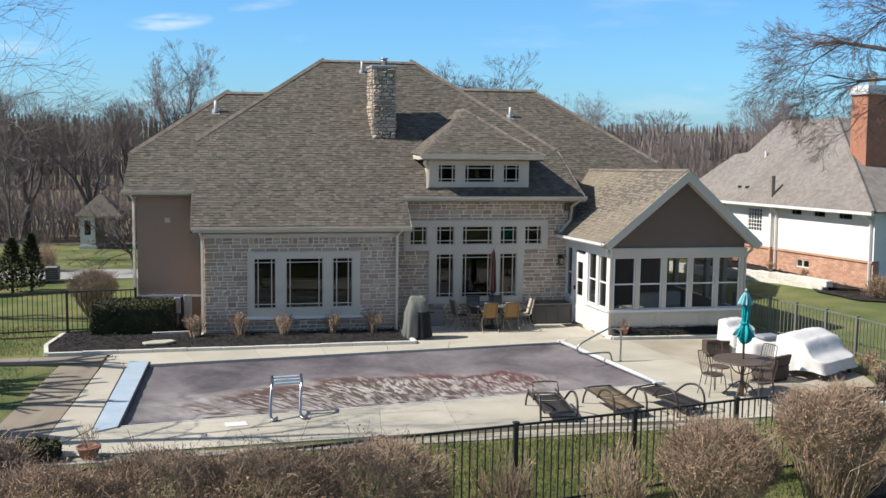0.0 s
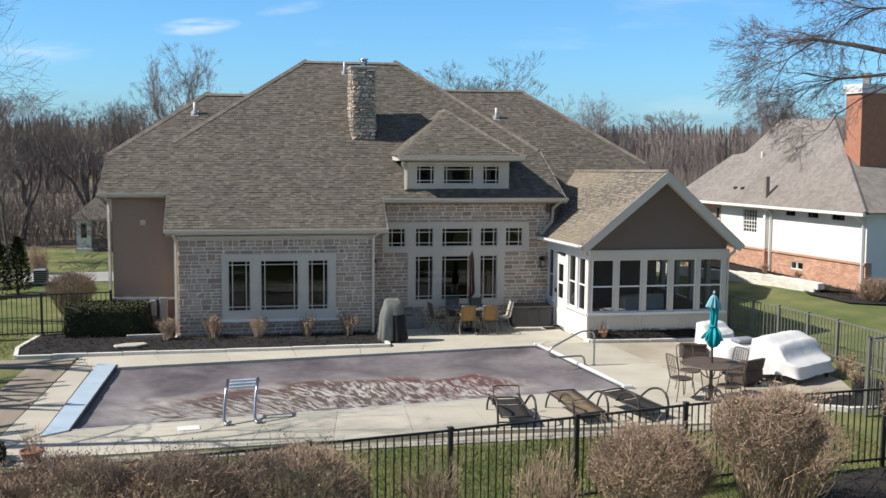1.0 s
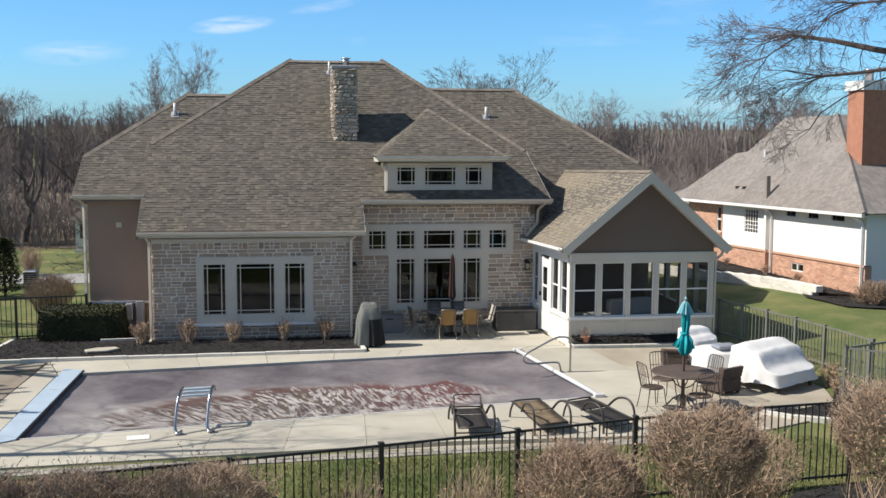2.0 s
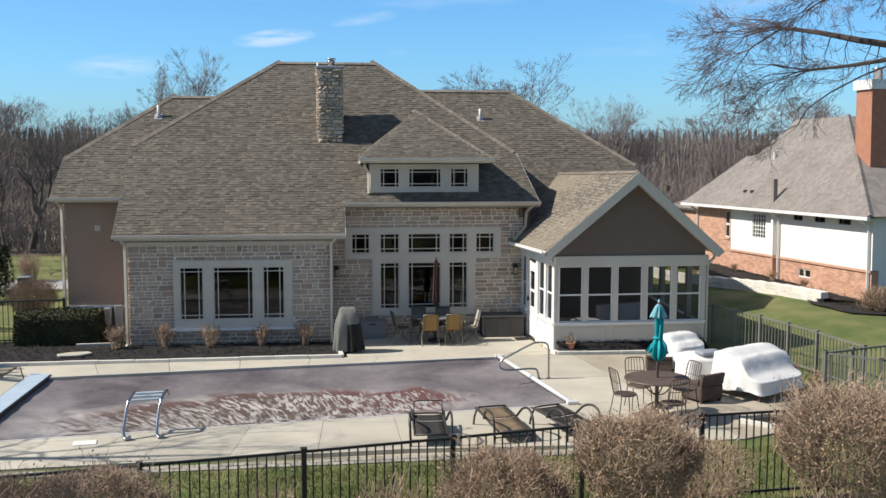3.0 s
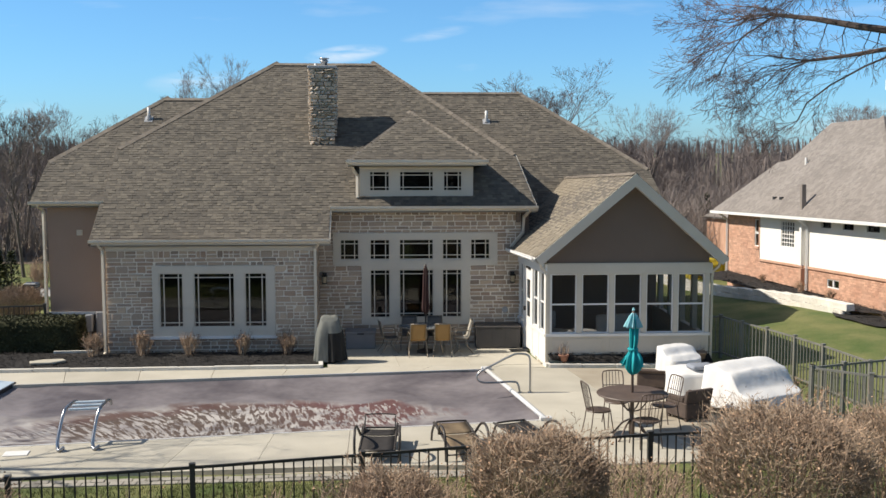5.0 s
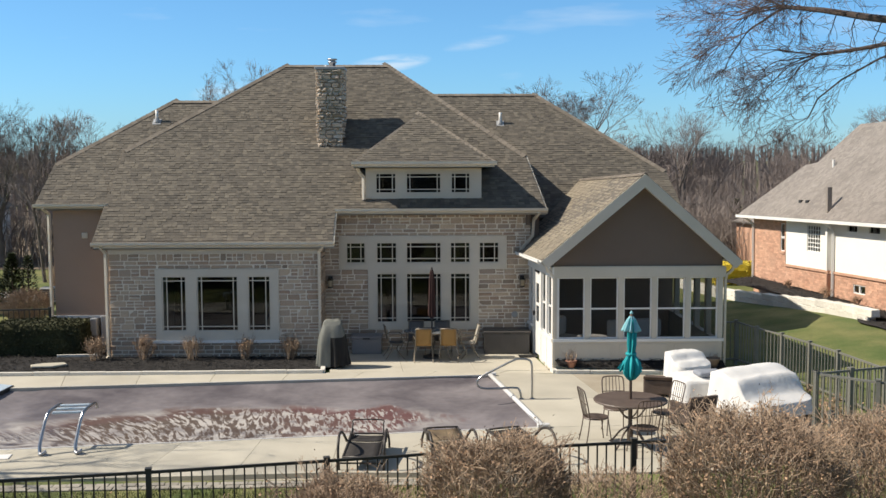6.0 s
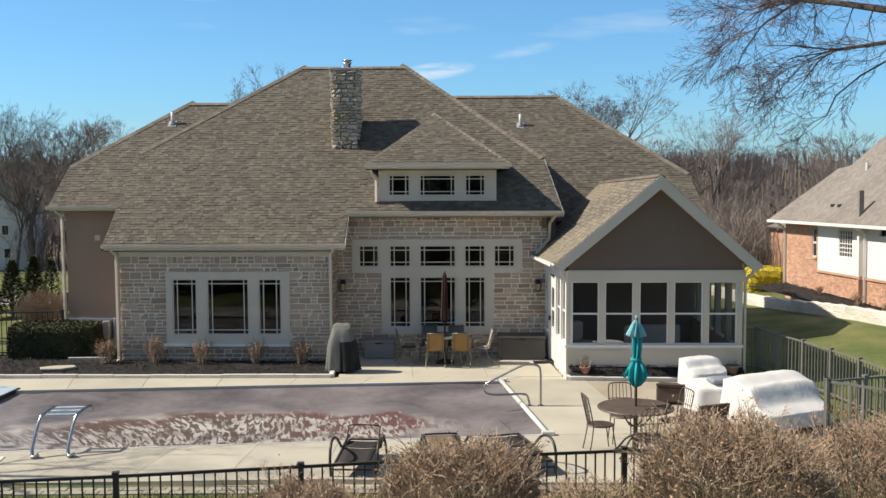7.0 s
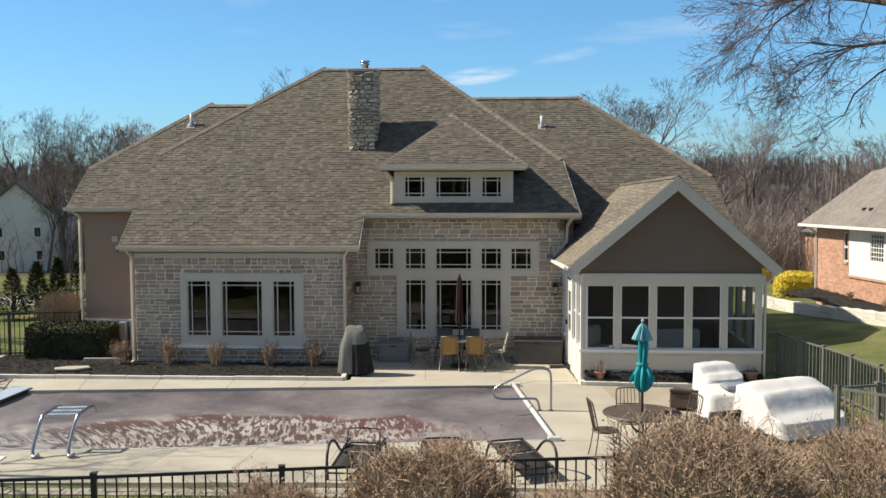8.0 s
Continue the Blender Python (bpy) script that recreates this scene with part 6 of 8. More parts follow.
def limbs_mesh(limbs, least=0.004):
    verts, faces = [], []
    for pts, rs, depth in limbs:
        n = 6 if rs[0] > 0.06 else (4 if rs[0] > 0.02 else 3)
        side = None
        rings = []
        for i, p in enumerate(pts):
            d = (pts[min(i + 1, len(pts) - 1)] - pts[max(i - 1, 0)]).normalized()
            if side is None:
                side = d.orthogonal().normalized()
            side = (side - d * side.dot(d)).normalized()
            upv = d.cross(side)
            k = len(verts)
            r = max(rs[i], least)
            for j in range(n):
                a = 2 * math.pi * j / n
                verts.append(tuple(p + side * (r * math.cos(a)) + upv * (r * math.sin(a))))
            rings.append(k)
        for a, c in zip(rings, rings[1:]):
            for j in range(n):
                faces.append((a + j, a + (j + 1) % n, c + (j + 1) % n, c + j))
    return verts, faces


def sprout(rnd, p, d, length, r, depth, out, up=0.05, wander=0.13, side=(1, 2), fine=0, ratio=(0.66, 0.90)):
    """A limb that bends, forks at its end and throws side shoots, down to fine twigs."""
    n = (4 if depth > 3 else (2 if depth > 1 else 1)) + fine
    p, d = Vector(p), Vector(d).normalized()
    pts, rs = [p.copy()], [r]
    for i in range(n):
        d = (d + Vector((rnd.gauss(0, 1), rnd.gauss(0, 1), rnd.gauss(0, 0.8))) * wander + Vector((0, 0, up))).normalized()
        p = p + d * (length / n)
        pts.append(p.copy())
        rs.append(r * (1 - 0.32 * (i + 1) / n))
    out.append((pts, rs, depth))
    if depth <= 0:
        return
    for k in range(2 if rnd.random() < 0.72 else 3):
        ax = d.orthogonal().normalized()
        ax.rotate(Matrix.Rotation(rnd.uniform(0, 2 * math.pi), 3, d))
        s = rnd.uniform(0.18, 0.58)
        sprout(rnd, p, d * math.cos(s) + ax * math.sin(s), length * rnd.uniform(*ratio), rs[-1] * rnd.uniform(0.62, 0.85), depth - 1, out, up, wander, side, fine, ratio)
    if depth < 6:
        for k in range(rnd.randint(*side)):
            i = rnd.randint(1, n - 1) if n > 1 else 1
            ax = d.orthogonal().normalized()
            ax.rotate(Matrix.Rotation(rnd.uniform(0, 2 * math.pi), 3, d))
            s = rnd.uniform(0.55, 1.0)
            sprout(rnd, pts[i], d * math.cos(s) + ax * math.sin(s), length * rnd.uniform(0.45, 0.7), rs[i] * rnd.uniform(0.35, 0.55), max(0, depth - 2), out, up, wander, side, fine, ratio)


def bare_tree(seed, height, trunk, depth=6, name="bare_tree", label="leafless winter tree with fine rounded branching", least=0.0048, stem=0.24, lean=0.42, twig=None, side=(1, 2)):
    rnd = random.Random(seed)
    root = base(name, 0, 0, 0, label=label, category="tree", group="winter trees")
    limbs = []
    top = Vector((rnd.uniform(-0.05, 0.05), rnd.uniform(-0.05, 0.05), stem))
    limbs.append(([Vector((0, 0, -0.02)), top * 0.5, top], [trunk / height, trunk * 0.8 / height, trunk * 0.7 / height], depth + 1))
    for k in range(4):
        a = k * math.pi / 2 + rnd.uniform(-0.5, 0.5)
        s = rnd.uniform(0.12, lean) if k else 0.05
        sprout(rnd, top * rnd.uniform(0.75, 1.0), (math.sin(s) * math.cos(a), math.sin(s) * math.sin(a), math.cos(s)), rnd.uniform(0.15, 0.20), trunk * rnd.uniform(0.40, 0.62) / height, depth, limbs, up=0.085, wander=0.11, side=side, ratio=(0.62, 0.82))
    high = max(q.z for pts, rs, dp in limbs for q in pts)
    k = height / high
    limbs = [([q * k for q in pts], [r * height for r in rs], dp) for pts, rs, dp in limbs]
    v, f = limbs_mesh([q for q in limbs if q[2] >= depth - 1], least)
    from_lists("trunk", v, f, BARK, root)
    v, f = limbs_mesh([q for q in limbs if q[2] < depth - 1], least)
    from_lists("crown", v, f, twig or TWIG, root)
    return root


kinds = [bare_tree(100 + i, 8.0, 0.20, 7, least=0.0030, stem=0.20, twig=TWIG_DARK, side=(1, 2)) for i in range(5)]
thin = [bare_tree(200 + i, 8.0, 0.11, 5, "bare_tree", "slender leafless tree of the wood behind the houses", 0.008, 0.34, 0.4) for i in range(4)]
for k in kinds + thin:
    k.matrix_basis = pose(0, 300, -60)
TREES = [  # x, y, kind, height, breadth: trees that stand out against the sky
    (-2.1, 22.5, 0, 8.9, 1.0), (-6.3, 22.0, 1, 6.8, 1.1), (-4.3, 24.0, 2, 6.4, 1.1), (13.9, 33.0, 3, 9.7, 1.55), (19.4, 29.0, 4, 7.3, 1.0),
    (-9.2, 23.0, 3, 6.4, 1.2), (-12.0, 21.5, 0, 6.6, 1.2), (17.3, 31.0, 1, 6.3, 1.3), (22.8, 24.5, 0, 5.2, 1.1), (0.6, 27.0, 3, 6.9, 1.0),
    (26.2, 23.0, 2, 7.0, 1.15), (-8.6, 3.4, 2, 8.0, 1.0), (29.0, 27.5, 1, 7.3, 1.2), (30.0, 20.0, 3, 7.4, 1.1), (-15.5, 25.0, 4, 7.6, 1.1), (10.5, 35.0, 1, 7.4, 1.1), (20.8, 31.0, 2, 5.6, 1.2),
]
for x, y, k, s, wide in TREES:
    copy_thing(kinds[k], pose(x, y, 0, 0, 0, random.uniform(0, 360)) @ Matrix.Diagonal((s * wide / 8.0, s * wide / 8.0, s / 8.0, 1)))
rnd = random.Random(8)
for i in range(34):
    if i < 18:
        x, y = rnd.uniform(12, 34), rnd.uniform(22, 40)
        if x - y * 0.35 < 4:
            x += 5
    else:
        x, y = rnd.uniform(-26, 3), rnd.uniform(20.5, 38)
    copy_thing(rnd.choice(thin), pose(x, y, 0, 0, 0, rnd.uniform(0, 360)) @ Matrix.Scale(rnd.uniform(0.42, 0.60) if i < 18 else rnd.uniform(0.6, 0.84), 4))
# a slender tree on the lawn by the road
copy_thing(thin[1], pose(-8.28, 15.8, 0, 0, 0, 40) @ Matrix.Scale(0.66, 4))
# trees out of view on the left, whose shadows cross the lawn and the deck
for x, y, k, s in ((-9.0, -12.6, 1, 1.65),):
    copy_thing(thin[k % 4], pose(x, y, 0, 0, 0, k * 70) @ Matrix.Scale(s, 4))
pole = bare_tree(260, 8.0, 0.36, 1, "bare_tree", "straight slim leafless tree beside the lawn", 0.012, 0.5, 0.3)
pole.matrix_basis = pose(0, 300, -60)
for x, y, s in ((-8.9, -2.2, 0.66), (-9.2, -3.6, 0.62), (-8.9, -4.95, 0.66), (-9.1, -6.2, 0.64), (-8.9, -7.6, 0.64)):
    copy_thing(pole, pose(x, y, 0, 0, 0, y * 70) @ Matrix.Scale(s, 4))
thin.append(pole)
# a denser belt of slim trees behind them, joined
def wood_belt(x0, x1, y0, y1, n, seed, label, tall=(0.62, 0.80), kind=None, wide=1.0):
    rnd = random.Random(seed)
    verts, faces = [], []
    for _ in range(n):
        src = rnd.choice(kind or thin[:4])
        m = pose(rnd.uniform(x0, x1), rnd.uniform(y0, y1), 0, 0, 0, rnd.uniform(0, 360)) @ Matrix.Scale(rnd.uniform(*tall), 4) @ Matrix.Diagonal((wide, wide, 1, 1))
        for o in src.children:
            k = len(verts)
            verts += [tuple(m @ q.co) for q in o.data.vertices]
            faces += [tuple(k + i for i in f.vertices) for f in o.data.polygons]
    tagged(from_lists("far_wood", verts, faces, TWIG), label, "wood", kind="stuff")


wood_belt(-42, 8, 33, 46, 14, 12, "grey brown leafless wood in the distance", (0.50, 0.70))
wood_belt(8, 60, 34, 46, 9, 13, "grey brown leafless wood behind the neighbouring house", (0.48, 0.68))
young = [bare_tree(300 + i, 8.0, 0.13, 5, "bare_tree", "young leafless tree far off", 0.008, 0.24, 0.5, side=(1, 1)) for i in range(4)]
wood_belt(14, 66, 44, 62, 26, 15, "grey brown crowns beyond the neighbouring house", (0.62, 0.84), young, 1.5)
thin += young


def far_ridge(y, high, seed, label, step=0.13):
    """The closed edge of a distant wood: countless slim upright stems of uneven height."""
    rnd = random.Random(seed)
    verts, faces = [], []
    x = -150.0
    while x < 190:
        h = high * (1.0 + 0.05 * noise.noise((x * 0.06, seed, 0)) + 0.05 * noise.noise((x * 0.7, seed, 5))) * rnd.uniform(0.90, 1.05)
        yy = y + rnd.uniform(-4, 4)
        r0 = rnd.uniform(0.08, 0.20) * step / 0.13
        dx, dy = rnd.uniform(-0.5, 0.5), rnd.uniform(-0.5, 0.5)
        k = len(verts)
        for t, r in ((0.0, 1.0), (0.55, 1.1), (0.88, 0.9), (1.0, 0.3)):
            for i in range(3):
                a = i * math.pi * 2 / 3 + rnd.uniform(-0.4, 0.4)
                verts.append((x + dx * t * t + r0 * r * math.cos(a), yy + dy * t * t + r0 * r * math.sin(a), -0.5 + (h + 0.5) * t))
        for j in range(3):
            for i in range(3):
                faces.append((k + j * 3 + i, k + j * 3 + (i + 1) % 3, k + (j + 1) * 3 + (i + 1) % 3, k + (j + 1) * 3 + i))
        x += step * rnd.uniform(0.6, 1.4)
    tagged(from_lists("distant_wood", verts, faces, TWIG), label, "wood", kind="stuff")


far_ridge(60, 4.5, 31, "dim grey brown wood in the far distance")
far_ridge(82, 5.45, 32, "dim grey brown wood in the far distance")
# unseen wood added behind the camera, dark for the panes to mirror
far_ridge(-62, 9.0, 33, "grey brown leafless wood, unseen, behind the camera", 0.5)
for i in range(5):
    copy_thing(thin[i % 4], pose(-14 + i * 9, -40 - (i * 7) % 9, 0, 0, 0, i * 50) @ Matrix.Scale(1.2, 4))
for k in kinds + thin:
    for o in (*k.children_recursive, k):
        bpy.data.objects.remove(o)


def undergrowth(name, spots, height, n, seed, label, mat):
    """Tangled brush at the foot of the wood."""
    rnd = random.Random(seed)
    limbs = []
    for _ in range(n):
        x0, x1, y0, y1 = rnd.choice(spots)
        x, y = rnd.uniform(x0, x1), rnd.uniform(y0, y1)
        h = height * rnd.uniform(0.45, 1.1)
        p = Vector((x, y, -0.05))
        pts = [p]
        for k in range(3):
            p = p + Vector((rnd.uniform(-0.22, 0.22), rnd.uniform(-0.2, 0.2), h / 3))
            pts.append(p)
        limbs.append((pts, [0.022, 0.017, 0.012, 0.008], 0))
        for k in range(4):
            q = pts[1].lerp(pts[3], rnd.random())
            limbs.append(([q, q + Vector((rnd.uniform(-0.6, 0.6), rnd.uniform(-0.4, 0.4), rnd.uniform(0.2, 0.8)))], [0.010, 0.006], 0))
    v, f = limbs_mesh(limbs, 0.006)
    return tagged(from_lists(name, v, f, mat), label, "brush", kind="stuff")


undergrowth("woodland_brush", [(-40, 3, 20, 30), (-30, 2, 22, 27)], 2.2, 2000, 3, "tangled grey brown brush at the edge of the wood", TWIG)
undergrowth("woodland_brush", [(-60, 4, 31, 40), (-80, -10, 36, 50)], 3.9, 1400, 5, "tall grey brown brush deep in the wood", TWIG)
undergrowth("woodland_brush", [(12, 60, 32, 42), (14, 70, 40, 56)], 4.8, 1500, 6, "tall grey brown brush deep in the wood", TWIG)
undergrowth("woodland_brush", [(10, 40, 21, 34), (12, 30, 20, 26)], 2.8, 2600, 4, "tangled grey brown brush behind the neighbouring house", TWIG)


def conifer(x, y, h, r, label, mat=None, seed=1, name="evergreen_tree", n=1500):
    rnd = random.Random(seed)
    root = base(name, x, y, 0, 0, label, "evergreen")
    bm = bmesh.new()
    tube(bm, [(0, 0, -0.05), (0, 0, h * 0.9)], [h * 0.03, 0.01], 6)
    part("trunk", bm, BARK, root)
    verts, faces = [], []
    for i in range(n):
        t = rnd.random() ** 0.8
        z = h * (0.04 + 0.96 * t)
        rr = r * (1 - t) ** 0.75 * rnd.uniform(0.55, 1.05) + 0.01
        a = rnd.uniform(0, 2 * math.pi)
        c = Vector((rr * math.cos(a), rr * math.sin(a), z))
        s = rnd.uniform(0.04, 0.09) * (h / 1.6) ** 0.5
        d1 = Vector((math.cos(a), math.sin(a), rnd.uniform(-0.1, 0.9))) * s
        d2 = Vector((-math.sin(a), math.cos(a), rnd.uniform(-0.4, 0.4))) * s * 0.5
        k = len(verts)
        verts += [tuple(c - d2), tuple(c + d2), tuple(c + d1 * 1.3 + d2 * 0.3), tuple(c + d1 * 1.3 - d2 * 0.3)]
        faces.append((k, k + 1, k + 2, k + 3))
    from_lists("foliage", verts, faces, mat or ARBOR, root)
    return root


for i, (x, y, h) in enumerate(((-8.9, 8.6, 1.45), (-8.3, 8.9, 1.3), (-7.75, 9.2, 1.25), (-7.2, 9.6, 1.3), (-6.75, 10.0, 1.5), (-9.5, 8.3, 1.5), (-10.1, 8.0, 1.55))):
    conifer(x, y, h, 0.34, "dark green arborvitae in a clipped row", seed=20 + i, name="arborvitae", n=700)
conifer(-6.45, 7.9, 1.75, 0.45, "large dark green arborvitae beyond the fence", seed=35, name="arborvitae", n=1500)
conifer(-6.95, 7.55, 1.65, 0.48, "large dark green arborvitae beyond the fence", seed=36, name="arborvitae", n=1500)
conifer(-7.6, 7.3, 1.5, 0.42, "dark green arborvitae beyond the fence", seed=33, name="arborvitae", n=900)
conifer(-8.2, 7.0, 1.4, 0.42, "dark green arborvitae beyond the fence", seed=34, name="arborvitae", n=900)
conifer(20.3, 24.5, 2.6, 0.6, "blue green spruce standing in the wood", seed=40, name="spruce_tree", n=2200)


def dry_bush(name, x, y, h, w, seed, label, stems=40, forks=(3, 4), leaves=2600, depth=3, least=0.0035, leaf=0.018, flat=0.0, wd=None, z=-0.03):
    """A leafless or dry-leaved shrub: many stems from the ground, forking into a dense twiggy top."""
    rnd = random.Random(seed)
    root = base(name, x, y, z, rnd.uniform(-20, 20) if wd is None else 0, label, "shrub", "dry shrubs")
    limbs = []
    wd = wd or w
    for i in range(stems):
        a = rnd.uniform(0, 2 * math.pi)
        rr = rnd.random() ** 0.5
        tipx, tipy = rr * math.cos(a) * w / 2, rr * math.sin(a) * wd / 2
        bx, by = tipx * 0.35, tipy * 0.35
        tall = h * (1 - 0.28 * rr * rr) * rnd.uniform(0.86, 1.04)
        hd = Vector((tipx - bx, tipy - by, tall))
        grow(rnd, (bx, by, 0), hd, hd.length * 0.52, 0.013 * (h / 1.5) ** 0.5, depth, limbs, 0.0, forks, (0.18, 0.5), 0.12, 0.5, 0.10)
    # keep the outline of a clipped head
    cut = []
    for pts, rs, dp in limbs:
        keep = [i for i, p in enumerate(pts) if p.z < h * 1.03 and (p.x / (w / 2 * 1.12)) ** 2 + (p.y / (wd / 2 * 1.12)) ** 2 < 1]
        if len(keep) > 1 and keep == list(range(keep[0], keep[-1] + 1)):
            cut.append((pts[keep[0]:keep[-1] + 1], rs[keep[0]:keep[-1] + 1], dp))
    v, f = limbs_mesh(cut, least)
    from_lists("branching", v, f, BUSH_STEM, root)
    tips = [q[0][-1] for q in cut if q[2] <= 1]
    verts, faces = [], []
    for i in range(leaves):
        p = rnd.choice(tips) + Vector((rnd.gauss(0, 0.03), rnd.gauss(0, 0.03), rnd.gauss(0, 0.03)))
        s = leaf * rnd.uniform(0.5, 1.3)
        d1 = Vector((rnd.uniform(-1, 1), rnd.uniform(-1, 1), rnd.uniform(-1, 1))).normalized() * s
        d2 = d1.orthogonal().normalized() * s * 0.6
        k = len(verts)
        verts += [tuple(p - d1), tuple(p + d2), tuple(p + d1), tuple(p - d2)]
        faces.append((k, k + 1, k + 2, k + 3))
    if verts:
        from_lists("dry_foliage", verts, faces, BUSH_LEAF, root, "curled brown leaves")
    return root


def dense_shrub(name, x, y, h, w, seed, label, twigs=2000, leaves=2600, wd=None, bottom=0.36, z=-0.03, flat=2.6, narrow=0.45, rim=0.72, drop=0.34):
    """A clipped winter shrub: a tangle of stems below, a thick domed skin of short twigs and curled leaves above."""
    rnd = random.Random(seed)
    root = base(name, x, y, z, 0, label, "shrub", "dry shrubs")
    wd = wd or w
    limbs, tips = [], []

    def skin(r, a):
        lump = 1 + 0.10 * noise.noise((math.cos(a) * 1.4 + seed, math.sin(a) * 1.4, r * 1.5))
        return h * (1 - drop * r ** flat) * lump

    for i in range(64):
        a, r = rnd.uniform(0, 2 * math.pi), rnd.random() ** 0.5 * 0.9
        e = Vector((r * math.cos(a) * w / 2, r * math.sin(a) * wd / 2, skin(r, a) * rnd.uniform(0.55, 0.9)))
        s = Vector((e.x * 0.18, e.y * 0.18, 0))
        mid = s.lerp(e, 0.5) + Vector((rnd.uniform(-0.06, 0.06), rnd.uniform(-0.06, 0.06), 0))
        limbs.append(([s, mid, e], [0.014, 0.010, 0.005], 3))
        for k in range(6):
            q = mid.lerp(e, rnd.uniform(-0.3, 1))
            limbs.append(([q, q + Vector((rnd.uniform(-0.22, 0.22), rnd.uniform(-0.22, 0.22), rnd.uniform(0.12, 0.42)))], [0.0055, 0.003], 2))
    for i in range(int(twigs * 1.4)):
        a, r = rnd.uniform(0, 2 * math.pi), rnd.random() ** 0.5
        top = skin(r, a)
        if rnd.random() < 0.62:
            zz = top - abs(rnd.gauss(0, 0.07 * h)) * 0.8
        else:
            zz = top - rnd.random() ** 1.4 * (top - bottom * h)
            r = 1 - abs(rnd.gauss(0, 0.14)) if rnd.random() < 0.7 else r
        vase = narrow + (1 - narrow) * ramp01(0.18, rim, zz / h)
        p = Vector((r * math.cos(a) * w / 2 * vase, r * math.sin(a) * wd / 2 * vase, zz))
        out = Vector((math.cos(a) * r * 0.75, math.sin(a) * r * 0.75, 0.35 + 0.65 * max(0, zz / h - 0.3))) + Vector((rnd.gauss(0, 0.38), rnd.gauss(0, 0.38), rnd.gauss(0, 0.28)))
        out.normalize()
        ln = rnd.uniform(0.07, 0.20)
        s = p - out * ln
        limbs.append(([s, p], [0.0038, 0.0017], 1))
        tips.append(p)
        for k in range(1):
            q = s.lerp(p, rnd.uniform(0.2, 0.9))
            d = (out + Vector((rnd.gauss(0, 0.6), rnd.gauss(0, 0.6), rnd.gauss(0, 0.5)))).normalized()
            limbs.append(([q, q + d * rnd.uniform(0.05, 0.14)], [0.0028, 0.0015], 0))
    v, f = limbs_mesh(limbs, 0.0014)
    from_lists("branching", v, f, BUSH_STEM, root)
    verts, faces = [], []
    for i in range(int(leaves * 1.1)):
        p = rnd.choice(tips) + Vector((rnd.gauss(0, 0.035), rnd.gauss(0, 0.035), rnd.gauss(-0.03, 0.05)))
        s = rnd.uniform(0.008, 0.019)
        d1 = Vector((rnd.uniform(-1, 1), rnd.uniform(-1, 1), rnd.uniform(-1, 1))).normalized() * s
        d2 = d1.orthogonal().normalized() * s * 0.6
        k = len(verts)
        verts += [tuple(p - d1), tuple(p + d2), tuple(p + d1), tuple(p - d2)]
        faces.append((k, k + 1, k + 2, k + 3))
    from_lists("dry_foliage", verts, faces, BUSH_LEAF, root, "curled brown leaves")
    return root


# dense hedge in front of the fence on the left
for i, (x, y, h, w) in enumerate(((-6.6, -14.6, 1.42, 1.9), (-5.3, -14.8, 1.46, 1.9), (-4.0, -14.7, 1.52, 1.9), (-2.8, -14.9, 1.62, 1.9), (-1.6, -14.7, 1.66, 1.9), (-0.45, -14.85, 1.70, 1.9), (0.80, -14.8, 1.72, 1.9))):
    dense_shrub("hedge_shrub", x, y, h, w, 300 + i, "dense dry brown shrub in front of the fence", 3200, 4200)
dense_shrub("hedge_shrub", -3.8, -13.3, 1.52, 1.4, 312, "dense dry brown shrub in front of the fence", 2600, 3000)
# single shrubs further right
dry_bush("twiggy_shrub", 2.57, -14.1, 1.32, 0.8, 320, "sparse pale twiggy shrub by the fence", 26, (2, 3), 120, 3)
dry_bush("twiggy_shrub", 4.05, -14.3, 1.45, 0.95, 321, "sparse pale twiggy shrub by the fence", 30, (2, 3), 160, 3)
dense_shrub("hedge_shrub", 5.25, -14.6, 1.70, 1.6, 322, "dense dry tan shrub in front of the fence", 3200, 2600, bottom=0.45, narrow=0.35)
dense_shrub("hedge_shrub", 6.68, -14.8, 2.10, 1.45, 323, "tall dense dry brown shrub in front of the fence", 3000, 3000, bottom=0.58, narrow=0.10, rim=0.86, flat=4, drop=0.24)
dense_shrub("twiggy_shrub", 7.95, -13.4, 1.35, 1.45, 324, "sparse straw coloured twiggy shrub by the fence", 620, 300, bottom=0.3, narrow=0.15, rim=0.8, flat=4)
dense_shrub("hedge_shrub", 8.90, -15.3, 2.42, 1.72, 325, "tall dense dry brown shrub in front of the fence", 3700, 4000, bottom=0.60, narrow=0.06, rim=0.86, flat=4.5, drop=0.20)
dense_shrub("hedge_shrub", 10.6, -14.3, 2.15, 1.9, 326, "tall reddish brown shrub in front of the fence", 2400, 2200, bottom=0.58, narrow=0.12, rim=0.84, flat=4, drop=0.22)
dense_shrub("hedge_shrub", 12.4, -13.6, 2.10, 1.9, 327, "tall reddish brown shrub in front of the fence", 2100, 1900, bottom=0.58, narrow=0.15, rim=0.82, flat=4, drop=0.24)
dense_shrub("hedge_shrub", 14.0, -12.8, 2.05, 1.9, 328, "tall reddish brown shrub beside the gate", 2000, 1500, bottom=0.55, narrow=0.2)
# little shrubs along the limestone wall
for i, (x, y) in enumerate(((-1.45, -0.36), (-0.35, -0.30), (0.74, -0.32), (1.94, -0.34), (2.95, -0.36))):
    dry_bush("wall_shrub", x, y, 0.62, 0.6, 340 + i, "small bare tan shrub in the mulch by the wall", 30, (2, 3), 160, 2, 0.0035, z=0.05)
dense_shrub("round_shrub", -4.1, 2.7, 1.35, 1.35, 350, "rounded bare brown shrub beyond the fence", 1500, 700)
